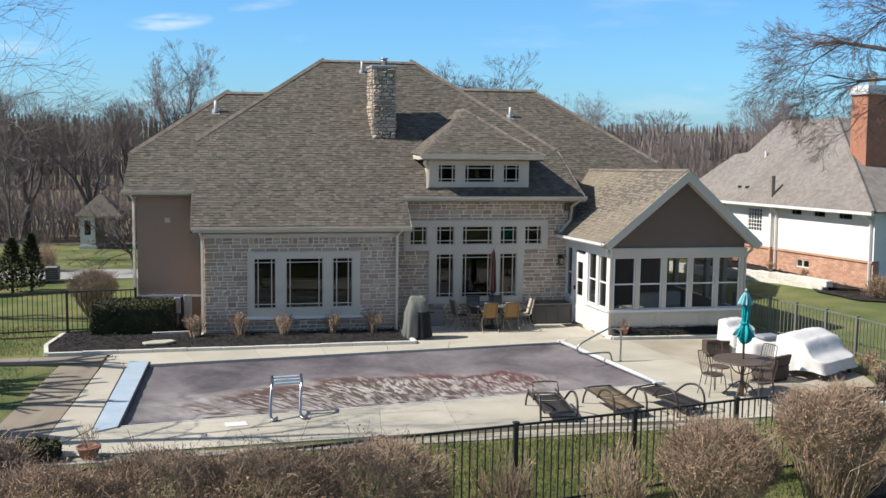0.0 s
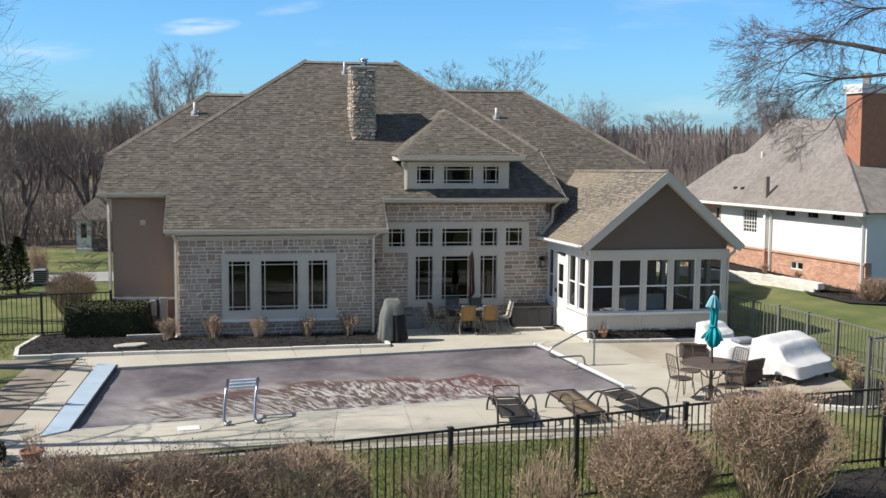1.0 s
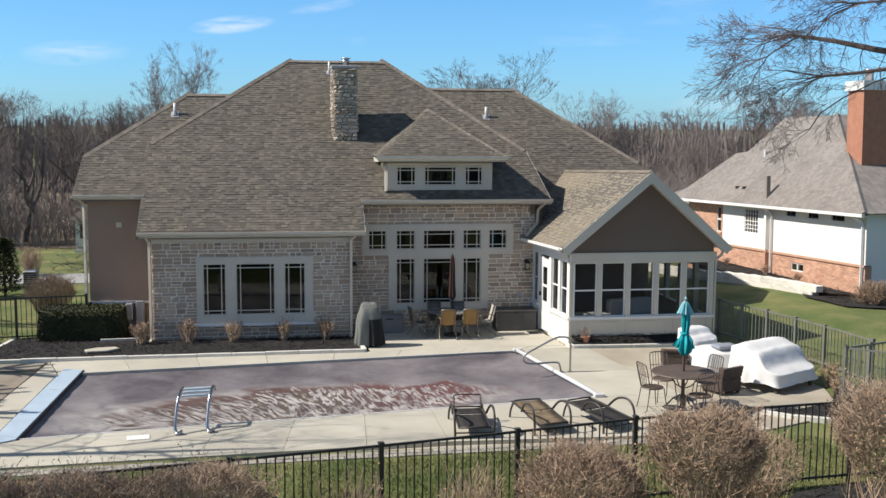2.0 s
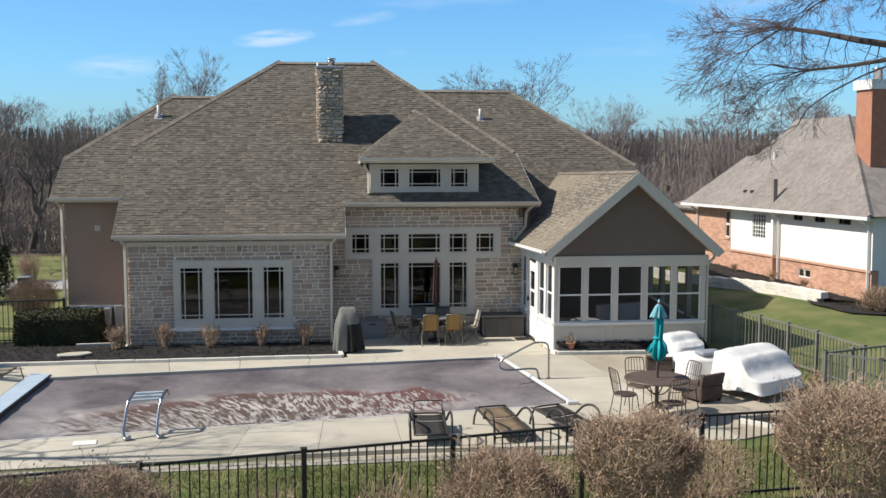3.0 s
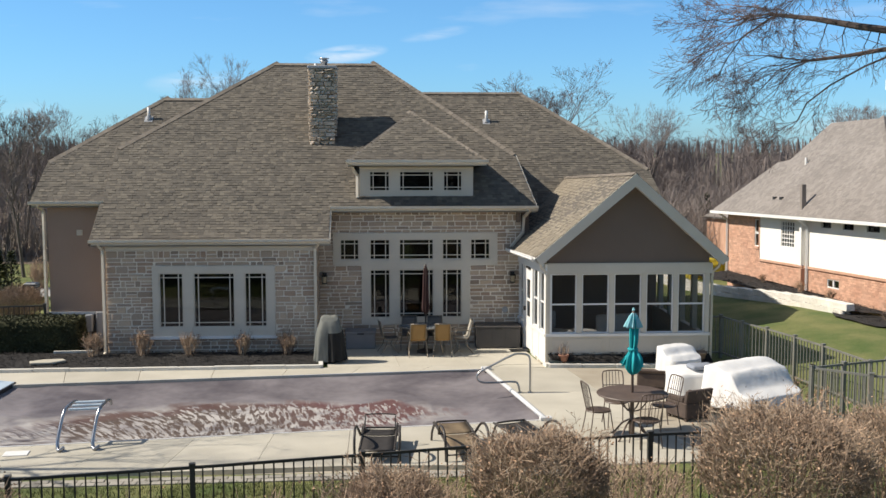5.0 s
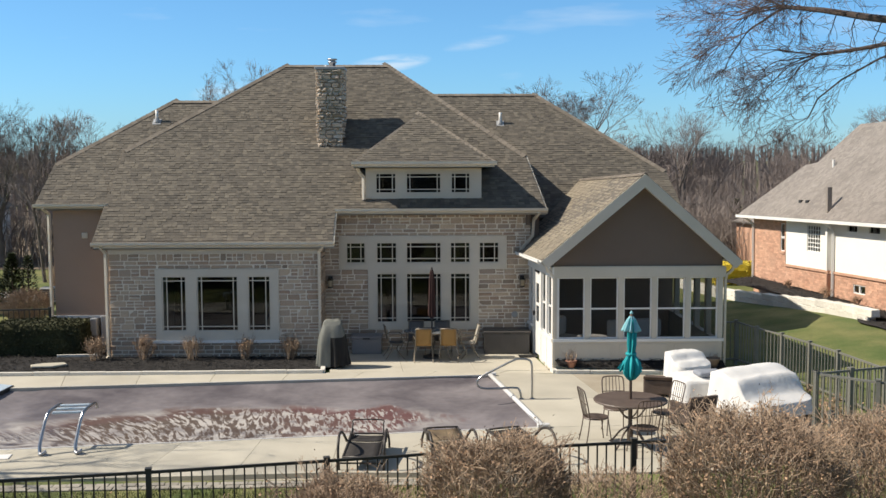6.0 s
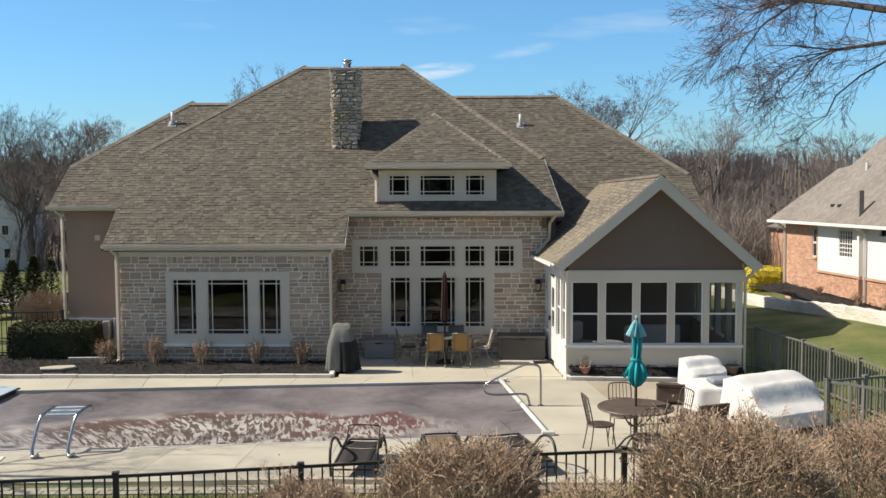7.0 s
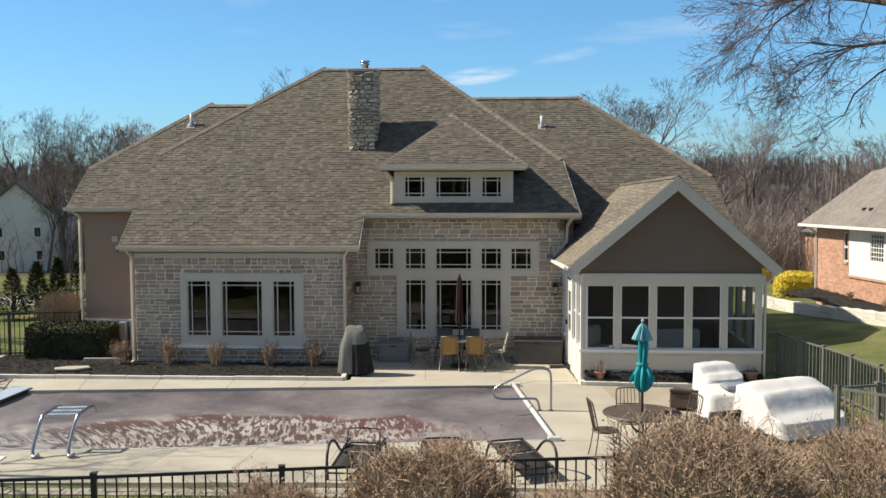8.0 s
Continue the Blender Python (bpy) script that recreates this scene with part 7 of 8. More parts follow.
dry_bush("grass_clump", -6.6, 12.4, 1.15, 1.1, 351, "tall straw coloured ornamental grass", 60, (2, 3), 600, 2)
dry_bush("garden_shrub", 18.3, 1.0, 1.1, 1.3, 352, "bare brown shrub on the mulch mound", 50, leaves=900)
for i, (x, y, s) in enumerate(((17.6, 6.2, 0.34), (17.75, 4.3, 0.34), (17.35, 8.6, 0.26))):
    dry_bush("garden_shrub", x, y, s, s, 355 + i, "small reddish rounded shrub by the brick base", 16, (2, 3), 300, 2, z=0.50)
for i, (x, y, s) in enumerate(((13.0, -5.4, 0.55), (13.1, -6.2, 0.6), (12.9, -6.9, 0.5))):
    dry_bush("garden_shrub", x, y, s, 0.6, 360 + i, "small dark twiggy shrub beside the fence", 18, (2, 3), 300, 2)


def leafy_block(name, x, y, z, sx, sy, sz, seed, label, n, mat, rounded=0.12, category="hedge"):
    """A clipped evergreen: a dark core with thousands of small leaves standing on its faces."""
    rnd = random.Random(seed)
    root = base(name, x, y, z, 0, label, category)
    bm = bmesh.new()
    box(bm, -sx / 2 + 0.05, -sy / 2 + 0.05, 0, sx / 2 - 0.05, sy / 2 - 0.05, sz - 0.05)
    bevel(bm, rounded, 2)
    part("core", bm, mat, root)
    verts, faces = [], []
    for i in range(n):
        p = Vector((rnd.uniform(-1, 1), rnd.uniform(-1, 1), rnd.uniform(-0.9, 1)))
        q = Vector((abs(p.x) ** 1.0, abs(p.y), abs(p.z)))
        m = max(q.x, q.y, q.z)
        p = p / m
        p = Vector((p.x * sx / 2, p.y * sy / 2, (p.z + 1) * sz / 2))
        e = Vector((p.x / (sx / 2), p.y / (sy / 2), (p.z - sz / 2) / (sz / 2)))
        shrink = 1 - rounded * 0.35 * max(0, (abs(e.x) + abs(e.y) + max(0, e.z)) - 1.4)
        p = Vector((p.x * shrink, p.y * shrink, p.z * (shrink if e.z > 0 else 1))) + Vector((rnd.gauss(0, 0.012), rnd.gauss(0, 0.012), rnd.gauss(0, 0.014)))
        s = rnd.uniform(0.018, 0.04)
        d1 = Vector((rnd.uniform(-1, 1), rnd.uniform(-1, 1), rnd.uniform(-0.4, 1))).normalized() * s
        d2 = d1.orthogonal().normalized() * s * 0.6
        k = len(verts)
        verts += [tuple(p - d1), tuple(p + d2), tuple(p + d1), tuple(p - d2)]
        faces.append((k, k + 1, k + 2, k + 3))
    from_lists("foliage", verts, faces, mat, root)
    return root


leafy_block("clipped_hedge", -2.93, 0.62, -0.02, 2.0, 0.95, 0.86, 5, "clipped dark green box hedge beside the stone wall", 9000, EVERGREEN)
leafy_block("forsythia", 17.2, 14.0, 0.0, 1.5, 0.9, 0.85, 6, "low yellow flowering shrub behind the retaining wall", 2500, YELLOW_LEAF, 0.3, "shrub")
leafy_block("forsythia", 17.0, 18.8, 0.0, 0.8, 0.8, 0.72, 7, "low yellow flowering shrub behind the retaining wall", 1300, YELLOW_LEAF, 0.3, "shrub")


# the big tree whose limbs reach in from the right
def reaching_tree():
    rnd = random.Random(77)
    at = Vector((16.6, -8.2, 0))
    root = base("bare_tree", at.x, at.y, 0, 0, "large leafless tree with long reaching reddish limbs", "tree", "winter trees")
    trunk = [Vector((0, 0, -0.1)), Vector((0.1, 0, 2.0)), Vector((0.0, 0.1, 4.2)), Vector((-0.1, 0.1, 6.5)), Vector((0.1, 0.0, 9.0)), Vector((0.1, 0.0, 11.5))]
    limbs = [(trunk, [0.34, 0.28, 0.25, 0.20, 0.13, 0.06], 7)]
    # three long limbs that sag towards the patio: their line, girth at both ends, and the lean of the shoots on them
    for line, r0, r1, sag in (
            (((16.6, -8.1, 5.7), (15.2, -7.9, 6.35), (14.1, -7.5, 6.65), (13.18, -7.07, 6.83), (12.65, -6.5, 7.02), (12.19, -6.01, 7.14)), 0.095, 0.034, 0.10),
            (((16.6, -8.1, 6.0), (15.2, -7.3, 6.45), (14.2, -6.6, 6.56), (13.5, -6.05, 6.44), (12.93, -5.64, 6.38)), 0.064, 0.026, -0.22),
            (((14.3, -6.65, 6.54), (13.7, -6.2, 6.24), (13.23, -5.86, 5.93), (12.95, -5.5, 5.62), (12.90, -5.2, 5.30)), 0.026, 0.012, -0.45),
            (((16.5, -8.1, 6.9), (15.0, -8.0, 7.6), (13.8, -7.7, 7.75), (12.9, -7.2, 7.7)), 0.055, 0.026, 0.05)):
        pts = [Vector(q) - at for q in line]
        n = len(pts)
        rs = [r0 + (r1 - r0) * i / (n - 1) for i in range(n)]
        limbs.append((pts, rs, 6))
        way = (pts[-1] - pts[-2]).normalized()
        thick = r1 > 0.02
        for k in range(6 if thick else 4):
            hd = Vector((-0.85, 0.55, sag)) + Vector((rnd.uniform(-0.25, 0.25), rnd.uniform(-0.25, 0.35), rnd.uniform(-0.28, 0.26)))
            sprout(rnd, pts[-1], (hd + way * 0.3), rnd.uniform(0.62, 0.80) if thick else 0.40, r1 * rnd.uniform(0.5, 0.8), 5 if thick else 4, limbs, -0.02, 0.15, (1, 2), 1, (0.64, 0.82))
        for k in range(12 if thick else 8):
            t = rnd.uniform(1.0, n - 1.05)
            i = int(t)
            q = pts[i].lerp(pts[i + 1], t - i)
            low = rnd.random() < 0.45
            hd = Vector((rnd.uniform(-0.8, 0.1), rnd.uniform(-0.2, 0.6), -1.0)) if low else Vector((-0.9, rnd.uniform(-0.1, 0.7), rnd.uniform(0.0, 0.5) + sag))
            sprout(rnd, q, hd, rnd.uniform(0.22, 0.36) if low else rnd.uniform(0.35, 0.60), rs[i] * rnd.uniform(0.16, 0.28), 3 if low else 4, limbs, -0.03, 0.15, (1, 1), 1, (0.60, 0.82))
    for z, hd in ((7.2, (0.9, 0.3, 0.4)), (8.2, (0.3, 0.9, 0.5)), (6.5, (0.4, -0.9, 0.5)), (9.5, (-0.2, 0.2, 1)), (8.6, (-0.8, -0.2, 0.5))):
        sprout(rnd, (-0.05, 0.05, z), hd, 2.2, 0.08, 4, limbs, -0.005, 0.13, (1, 2), 1, (0.60, 0.82))
    v, f = limbs_mesh([q for q in limbs if q[2] >= 5], 0.006)
    from_lists("trunk", v, f, LIMB, root)
    v, f = limbs_mesh([q for q in limbs if q[2] < 5], 0.0030)
    from_lists("crown", v, f, TWIG_NEAR, root)


reaching_tree()


def side_tree():
    """A tree beside the lawn on the left; its bare limbs hang over the near deck."""
    rnd = random.Random(91)
    root = base("bare_tree", -7.7, -8.6, 0, 0, "leafless grey tree with thin limbs over the lawn", "tree", "winter trees")
    trunk = [Vector((0, 0, -0.1)), Vector((0.05, 0, 2.2)), Vector((0.0, 0.1, 4.4)), Vector((0.1, 0, 6.6)), Vector((0.1, 0.0, 8.6))]
    limbs = [(trunk, [0.17, 0.14, 0.11, 0.07, 0.03], 7)]
    for z, hd, ln, r, dp in ((5.0, (1, 0.12, 0.10), 1.75, 0.038, 5), (5.6, (1, -0.05, 0.30), 1.6, 0.034, 5), (6.3, (0.9, 0.3, 0.42), 1.5, 0.03, 5), (4.4, (0.9, 0.2, 0.12), 1.5, 0.03, 4),
                             (6.0, (-0.8, 0.4, 0.5), 1.5, 0.04, 4), (6.8, (0.2, -0.9, 0.5), 1.4, 0.035, 4)):
        sprout(rnd, (0.02, 0.03, z), hd, ln, r, dp, limbs, 0.02, 0.15, (1, 2), 1, (0.62, 0.82))
    v, f = limbs_mesh([q for q in limbs if q[2] >= 5], 0.006)
    from_lists("trunk", v, f, BARK, root)
    v, f = limbs_mesh([q for q in limbs if q[2] < 5], 0.0024)
    from_lists("crown", v, f, TWIG, root)


side_tree()


def spreading_tree(x, y):
    """A low tree beyond the corner of the house, its limbs leaning out over the lawn."""
    rnd = random.Random(95)
    root = base("bare_tree", x, y, 0, 0, "low spreading leafless tree beyond the house corner", "tree", "winter trees")
    limbs = [([Vector((0, 0, -0.05)), Vector((-0.05, 0, 0.25)), Vector((-0.12, 0, 0.5))], [0.075, 0.06, 0.05], 6)]
    for hd in ((-1, 0.1, 0.75), (-1, -0.2, 0.40), (-0.7, 0.3, 1), (-0.3, -0.1, 1), (0.3, 0.2, 1), (-0.9, 0.4, 0.2)):
        sprout(rnd, (-0.12, 0, 0.48), hd, 0.78, 0.03, 5, limbs, 0.02, 0.14, (1, 1), 0, (0.62, 0.82))
    v, f = limbs_mesh([q for q in limbs if q[2] >= 5], 0.005)
    from_lists("trunk", v, f, BARK, root)
    v, f = limbs_mesh([q for q in limbs if q[2] < 5], 0.005)
    from_lists("crown", v, f, TWIG_DARK, root)


spreading_tree(-3.75, 13.2)

leafy_block('box_ball', -3.72, -9.42, -0.02, 0.62, 0.55, 0.27, 8, 'small round dark green shrub at the deck corner', 1800, EVERGREEN, 0.2, 'shrub')


def lawn_blades(name, areas, n, seed, label):
    rnd = random.Random(seed)
    verts, faces = [], []
    for _ in range(n):
        x0, x1, y0, y1 = rnd.choice(areas)
        x, y = rnd.uniform(x0, x1), rnd.uniform(y0, y1)
        a, h, w = rnd.uniform(0, 6.3), rnd.uniform(0.03, 0.07), rnd.uniform(0.004, 0.008)
        k = len(verts)
        dx, dy = math.cos(a) * w, math.sin(a) * w
        verts += [(x - dx, y - dy, -0.035), (x + dx, y + dy, -0.035), (x + rnd.uniform(-0.03, 0.03), y + rnd.uniform(-0.03, 0.03), -0.03 + h)]
        faces.append((k, k + 1, k + 2))
    tagged(from_lists(name, verts, faces, BLADE), label, "grass", kind="stuff")


lawn_blades("grass", [(-1, 5, -14.2, -9.75), (5, 11, -13.0, -9.4), (2, 8, -14.5, -9.6)], 60000, 9, "short green and straw grass blades by the fence")
lawn_blades("grass", [(-9, -4.9, -9, -2.8), (-9, -4.9, -1.6, 2)], 16000, 10, "short green grass blades beside the deck")


# ---- pool side furniture ----
def arc(points, n=6):
    """A smooth line through a few points."""
    P = [Vector(p) for p in points]
    out = []
    for i in range(len(P) - 1):
        p0, p1, p2, p3 = P[max(i - 1, 0)], P[i], P[i + 1], P[min(i + 2, len(P) - 1)]
        for k in range(n):
            t = k / n
            out.append(0.5 * (2 * p1 + (p2 - p0) * t + (2 * p0 - 5 * p1 + 4 * p2 - p3) * t * t + (3 * p1 - p0 - 3 * p2 + p3) * t ** 3))
    out.append(P[-1])
    return out


def rod(name, points, r, mat, parent, n=7, label="", smooth=True, steps=5):
    bm = bmesh.new()
    tube(bm, arc(points, steps) if len(points) > 2 else points, r, n)
    return part(name, bm, mat, parent, label, smooth)


def sheet(name, a, c, x0, x1, mat, parent, thick=0.012, sag=0.03, n=8, label=""):
    """A woven sling stretched from line a to line c, each (y, z), with a slight sag."""
    verts, faces = [], []
    for i in range(n + 1):
        t = i / n
        y, z = a[0] + (c[0] - a[0]) * t, a[1] + (c[1] - a[1]) * t
        for j in range(5):
            u = j / 4
            d = sag * (1 - (2 * u - 1) ** 2) * (0.4 + 0.6 * math.sin(math.pi * t))
            verts.append((x0 + (x1 - x0) * u, y, z - d))
    k = len(verts)
    verts += [(p[0], p[1], p[2] - thick) for p in verts]
    for i in range(n):
        for j in range(4):
            q = i * 5 + j
            faces += [(q, q + 1, q + 6, q + 5), (k + q + 5, k + q + 6, k + q + 1, k + q)]
    rim = [j for j in range(5)] + [i * 5 + 4 for i in range(1, n + 1)] + [n * 5 + j for j in (3, 2, 1, 0)] + [i * 5 for i in range(n - 1, 0, -1)]
    for p, q in zip(rim, rim[1:] + rim[:1]):
        faces.append((p, k + p, k + q, q))
    return from_lists(name, verts, faces, mat, parent, label, True)


def sun_lounger(x, y, rz, sling, label, back=0.56, bar=False):
    """Low lounger, its foot towards -y and its reclining back towards the pool."""
    root = base("sun_lounger", x, y, 0, rz, label, "lounger", "loungers by the pool")
    for s in (-1, 1):
        rod("side_rail", [(s * 0.27, -0.66, 0.20), (s * 0.27, -0.2, 0.23), (s * 0.27, 0.20, 0.27), (s * 0.27, 0.62, 0.29)], 0.019, BRONZE, root)
        rod("arm", [(s * 0.335, -0.64, 0.0), (s * 0.345, -0.64, 0.26), (s * 0.345, -0.56, 0.43), (s * 0.345, -0.38, 0.49), (s * 0.335, -0.14, 0.43), (s * 0.30, 0.06, 0.25)], 0.021, BRONZE, root)
        rod("leg", [(s * 0.29, 0.50, 0.28), (s * 0.31, 0.56, 0.14), (s * 0.31, 0.60, 0.0)], 0.019, BRONZE, root)
    rod("cross_bar", [(-0.33, -0.63, 0.10), (0.33, -0.63, 0.10)], 0.014, BRONZE, root)
    rod("cross_bar", [(-0.27, -0.66, 0.20), (0.27, -0.66, 0.20)], 0.019, BRONZE, root)
    rod("backrest_frame", [(-0.26, 0.02, 0.26), (-0.26, 0.50, back), (-0.22, 0.545, back + 0.02), (0.22, 0.545, back + 0.02), (0.26, 0.50, back), (0.26, 0.02, 0.26)], 0.016, BRONZE, root, steps=3)
    sheet("seat_sling", (-0.65, 0.205), (0.03, 0.25), -0.255, 0.255, sling, root, 0.014, 0.04)
    sheet("back_sling", (0.05, 0.26), (0.54, back), -0.25, 0.25, sling, root, 0.014, 0.025)
    if bar:
        rod("hoop", [(-0.25, 0.28, 0.28), (-0.24, 0.36, 0.44), (-0.21, 0.40, 0.50), (0.21, 0.40, 0.50), (0.24, 0.36, 0.44), (0.25, 0.28, 0.28)], 0.011, BRONZE, root, steps=4)
    return root


sun_lounger(5.10, -8.20, -3, SLING, "dark bronze lounger with a black woven sling by the pool", 0.22, True)
sun_lounger(6.36, -8.15, 9, SLING_TAN, "dark bronze lounger with a worn tan woven sling by the pool", 0.30)
sun_lounger(7.45, -8.15, 20, SLING, "dark bronze lounger laid flat with a black sling", 0.29)


# ladder over the pool's edge
lad = base("pool_ladder", 0.0, -7.92, 0, 7, "stainless steel pool ladder folded up over the cover", "ladder")
for x in (0.0, 0.54):
    rod("rail", [(x + 0.10, -0.02, 0.07), (x + 0.02, -0.05, 0.03), (x, 0.0, 0.05), (x - 0.01, 0.06, 0.16), (x + 0.03, 0.22, 0.44), (x + 0.06, 0.30, 0.56), (x + 0.08, 0.38, 0.60), (x + 0.13, 0.70, 0.62), (x + 0.17, 0.86, 0.60), (x + 0.18, 0.90, 0.52)], 0.027, STEEL, lad, 10)
    bm = bmesh.new()
    lathe(bm, [(0.055, 0), (0.055, 0.012), (0.032, 0.025)], 14, (x + 0.09, -0.02, 0))
    part("escutcheon", bm, STEEL, lad, "", True)
for i, (dy, z) in enumerate(((0.36, 0.575), (0.55, 0.59), (0.74, 0.60))):
    bm = bmesh.new()
    box(bm, 0.08 + dy * 0.12, dy - 0.032, z - 0.005, 0.60 + dy * 0.12, dy + 0.032, z + 0.03)
    bevel(bm, 0.008)
    part("tread", bm, LID, lad)

# handrail at the pool's steps
hr = base("pool_handrail", 8.06, -4.25, 0, 2, "grey steel figure-four handrail at the pool steps", "handrail")
rod("rail", [(0, 0, 0), (0, 0, 0.4), (-0.01, 0, 0.66), (-0.06, 0, 0.75), (-0.20, 0, 0.775), (-0.36, 0, 0.75), (-0.75, 0, 0.56), (-0.98, 0, 0.44), (-1.05, 0, 0.35), (-1.03, 0, 0.26), (-0.93, 0, 0.215), (-0.70, 0, 0.21), (-0.35, 0, 0.22), (-0.25, 0, 0.18), (-0.20, 0, 0.0)], 0.021, RAIL_STEEL, hr, 10)
for x in (0, -0.20):
    bm = bmesh.new()
    lathe(bm, [(0.05, 0), (0.05, 0.01), (0.026, 0.022)], 14, (x, 0, 0))
    part("escutcheon", bm, RAIL_STEEL, hr, "", True)


# ---- round bronze table, umbrella and chairs ----
tab = base("round_table", 9.30, -7.60, 0, 0, "round dark bronze mesh patio table", "table")
bm = bmesh.new()
lathe(bm, [(0.56, 0.725), (0.585, 0.73), (0.59, 0.745), (0.58, 0.757), (0.05, 0.76)], 40)
part("tabletop", bm, BRONZE_BROWN, tab)
bm = bmesh.new()
lathe(bm, [(0.05, 0.02), (0.05, 0.3), (0.035, 0.34), (0.035, 0.6), (0.09, 0.70), (0.09, 0.725)], 14)
part("pedestal", bm, BRONZE_BROWN, tab, "", True)
for k in range(4):
    a = math.pi / 4 + k * math.pi / 2
    c, s = math.cos(a), math.sin(a)
    rod("leg", [(0.04 * c, 0.04 * s, 0.30), (0.18 * c, 0.18 * s, 0.22), (0.32 * c, 0.32 * s, 0.06), (0.40 * c, 0.40 * s, 0.0)], 0.016, BRONZE_BROWN, tab)
    rod("brace", [(0.04 * c, 0.04 * s, 0.45), (0.16 * c, 0.16 * s, 0.50), (0.30 * c, 0.30 * s, 0.66), (0.42 * c, 0.42 * s, 0.725)], 0.012, BRONZE_BROWN, tab)


def folded_canopy(profile, folds, seed, z0):
    """A furled canopy: pleats round the pole; profile is (height, radius)."""
    rnd = random.Random(seed)
    n = folds * 6
    off = [rnd.uniform(0.75, 1.2) for _ in range(folds)]
    verts, faces = [], []
    for j, (z, r) in enumerate(profile):
        for k in range(n):
            a = 2 * math.pi * k / n
            f = k % 6 / 6
            pleat = 1 - 0.52 * (0.5 - 0.5 * math.cos(2 * math.pi * f))
            rr = r * (pleat * off[k // 6 % folds] + 0.06 * noise.noise((math.cos(a) * 2, z * 7, seed)))
            tw = a + 0.18 * math.sin(z * 5 + seed)
            verts.append((rr * math.cos(tw), rr * math.sin(tw), z0 + z + (0.03 * (off[k // 6 % folds] - 1) if j == 0 else 0)))
    for j in range(len(profile) - 1):
        for k in range(n):
            faces.append((j * n + k, j * n + (k + 1) % n, (j + 1) * n + (k + 1) % n, (j + 1) * n + k))
    faces.append(tuple((len(profile) - 1) * n + k for k in range(n)))
    faces.append(tuple(n - 1 - k for k in range(n)))
    return verts, faces


um = base("patio_umbrella", 9.30, -7.60, 0.0, 0, "closed turquoise canvas umbrella with a bleached top", "umbrella")
rod("pole", [(0, 0, 0.03), (0, 0, 2.13)], 0.024, BRONZE_BROWN, um, 10)
v, f = folded_canopy([(0.0, 0.03), (0.03, 0.09), (0.10, 0.15), (0.20, 0.175), (0.29, 0.165), (0.36, 0.12), (0.415, 0.072), (0.46, 0.075), (0.58, 0.088), (0.76, 0.088), (0.90, 0.08), (0.98, 0.07)], 8, 4, 1.06)
from_lists("canopy", v, f, TEAL, um, smooth=True)
v, f = folded_canopy([(0.0, 0.15), (0.03, 0.148), (0.11, 0.11), (0.20, 0.065), (0.245, 0.03)], 8, 5, 1.85)
from_lists("vent_cap", v, f, TEAL_TOP, um, "sun-bleached pale turquoise canvas", True)
bm = bmesh.new()
lathe(bm, [(0.085, 0), (0.092, 0.02), (0.085, 0.04)], 16, (0, 0, 1.47))
part("tie_strap", bm, TEAL, um)
# loose hems of the canopy that stick out below the strap
for ang in (15, 140, 195, 300):
    bm = bmesh.new()
    prism(bm, [(0.06, 0, 1.42), (0.13, 0.02, 1.36), (0.225, 0.03, 1.23), (0.19, 0.01, 1.21), (0.10, 0, 1.26)], (0, 0.012, 0.004))
    bmesh.ops.transform(bm, matrix=Matrix.Rotation(radians(ang), 4, "Z"), verts=bm.verts)
    part("canopy_hem", bm, TEAL, um)
bm = bmesh.new()
lathe(bm, [(0.02, 0), (0.028, 0.025), (0.01, 0.06)], 10, (0, 0, 2.12))
part("finial", bm, TEAL_TOP, um)


def metal_chair(x, y, rz, label):
    """Wrought metal chair; it looks towards +y."""
    root = base("metal_chair", x, y, 0, rz, label, "chair", "chairs round the bronze table")
    bm = bmesh.new()
    lathe(bm, [(0.205, 0.405), (0.215, 0.415), (0.205, 0.43)], 22)
    part("seat", bm, BRONZE_BROWN, root)
    for s in (-1, 1):
        rod("leg", [(s * 0.17, 0.15, 0.42), (s * 0.19, 0.18, 0.2), (s * 0.21, 0.21, 0.0)], 0.010, BRONZE_BROWN, root)
        rod("leg", [(s * 0.16, -0.15, 0.42), (s * 0.175, -0.18, 0.2), (s * 0.19, -0.22, 0.0)], 0.010, BRONZE_BROWN, root)
    rod("back_frame", [(-0.165, -0.15, 0.41), (-0.185, -0.20, 0.65), (-0.18, -0.25, 0.86), (-0.12, -0.265, 0.90), (0, -0.27, 0.905), (0.12, -0.265, 0.90), (0.18, -0.25, 0.86), (0.185, -0.20, 0.65), (0.165, -0.15, 0.41)], 0.011, BRONZE_BROWN, root)
    for k in range(5):
        u = -0.11 + k * 0.055
        rod("spindle", [(u * 0.9, -0.17, 0.42), (u * 1.05, -0.215, 0.65), (u, -0.265, 0.895)], 0.006, BRONZE_BROWN, root, 5)
    rod("rail", [(-0.18, -0.20, 0.66), (0, -0.215, 0.66), (0.18, -0.20, 0.66)], 0.007, BRONZE_BROWN, root, 5)
    return root


for x, y, rz in ((8.78, -7.38, -80), (9.22, -6.78, 185), (9.98, -7.10, 110), (9.42, -8.12, 8)):
    metal_chair(x, y, rz, "thin wrought bronze metal chair at the round table")


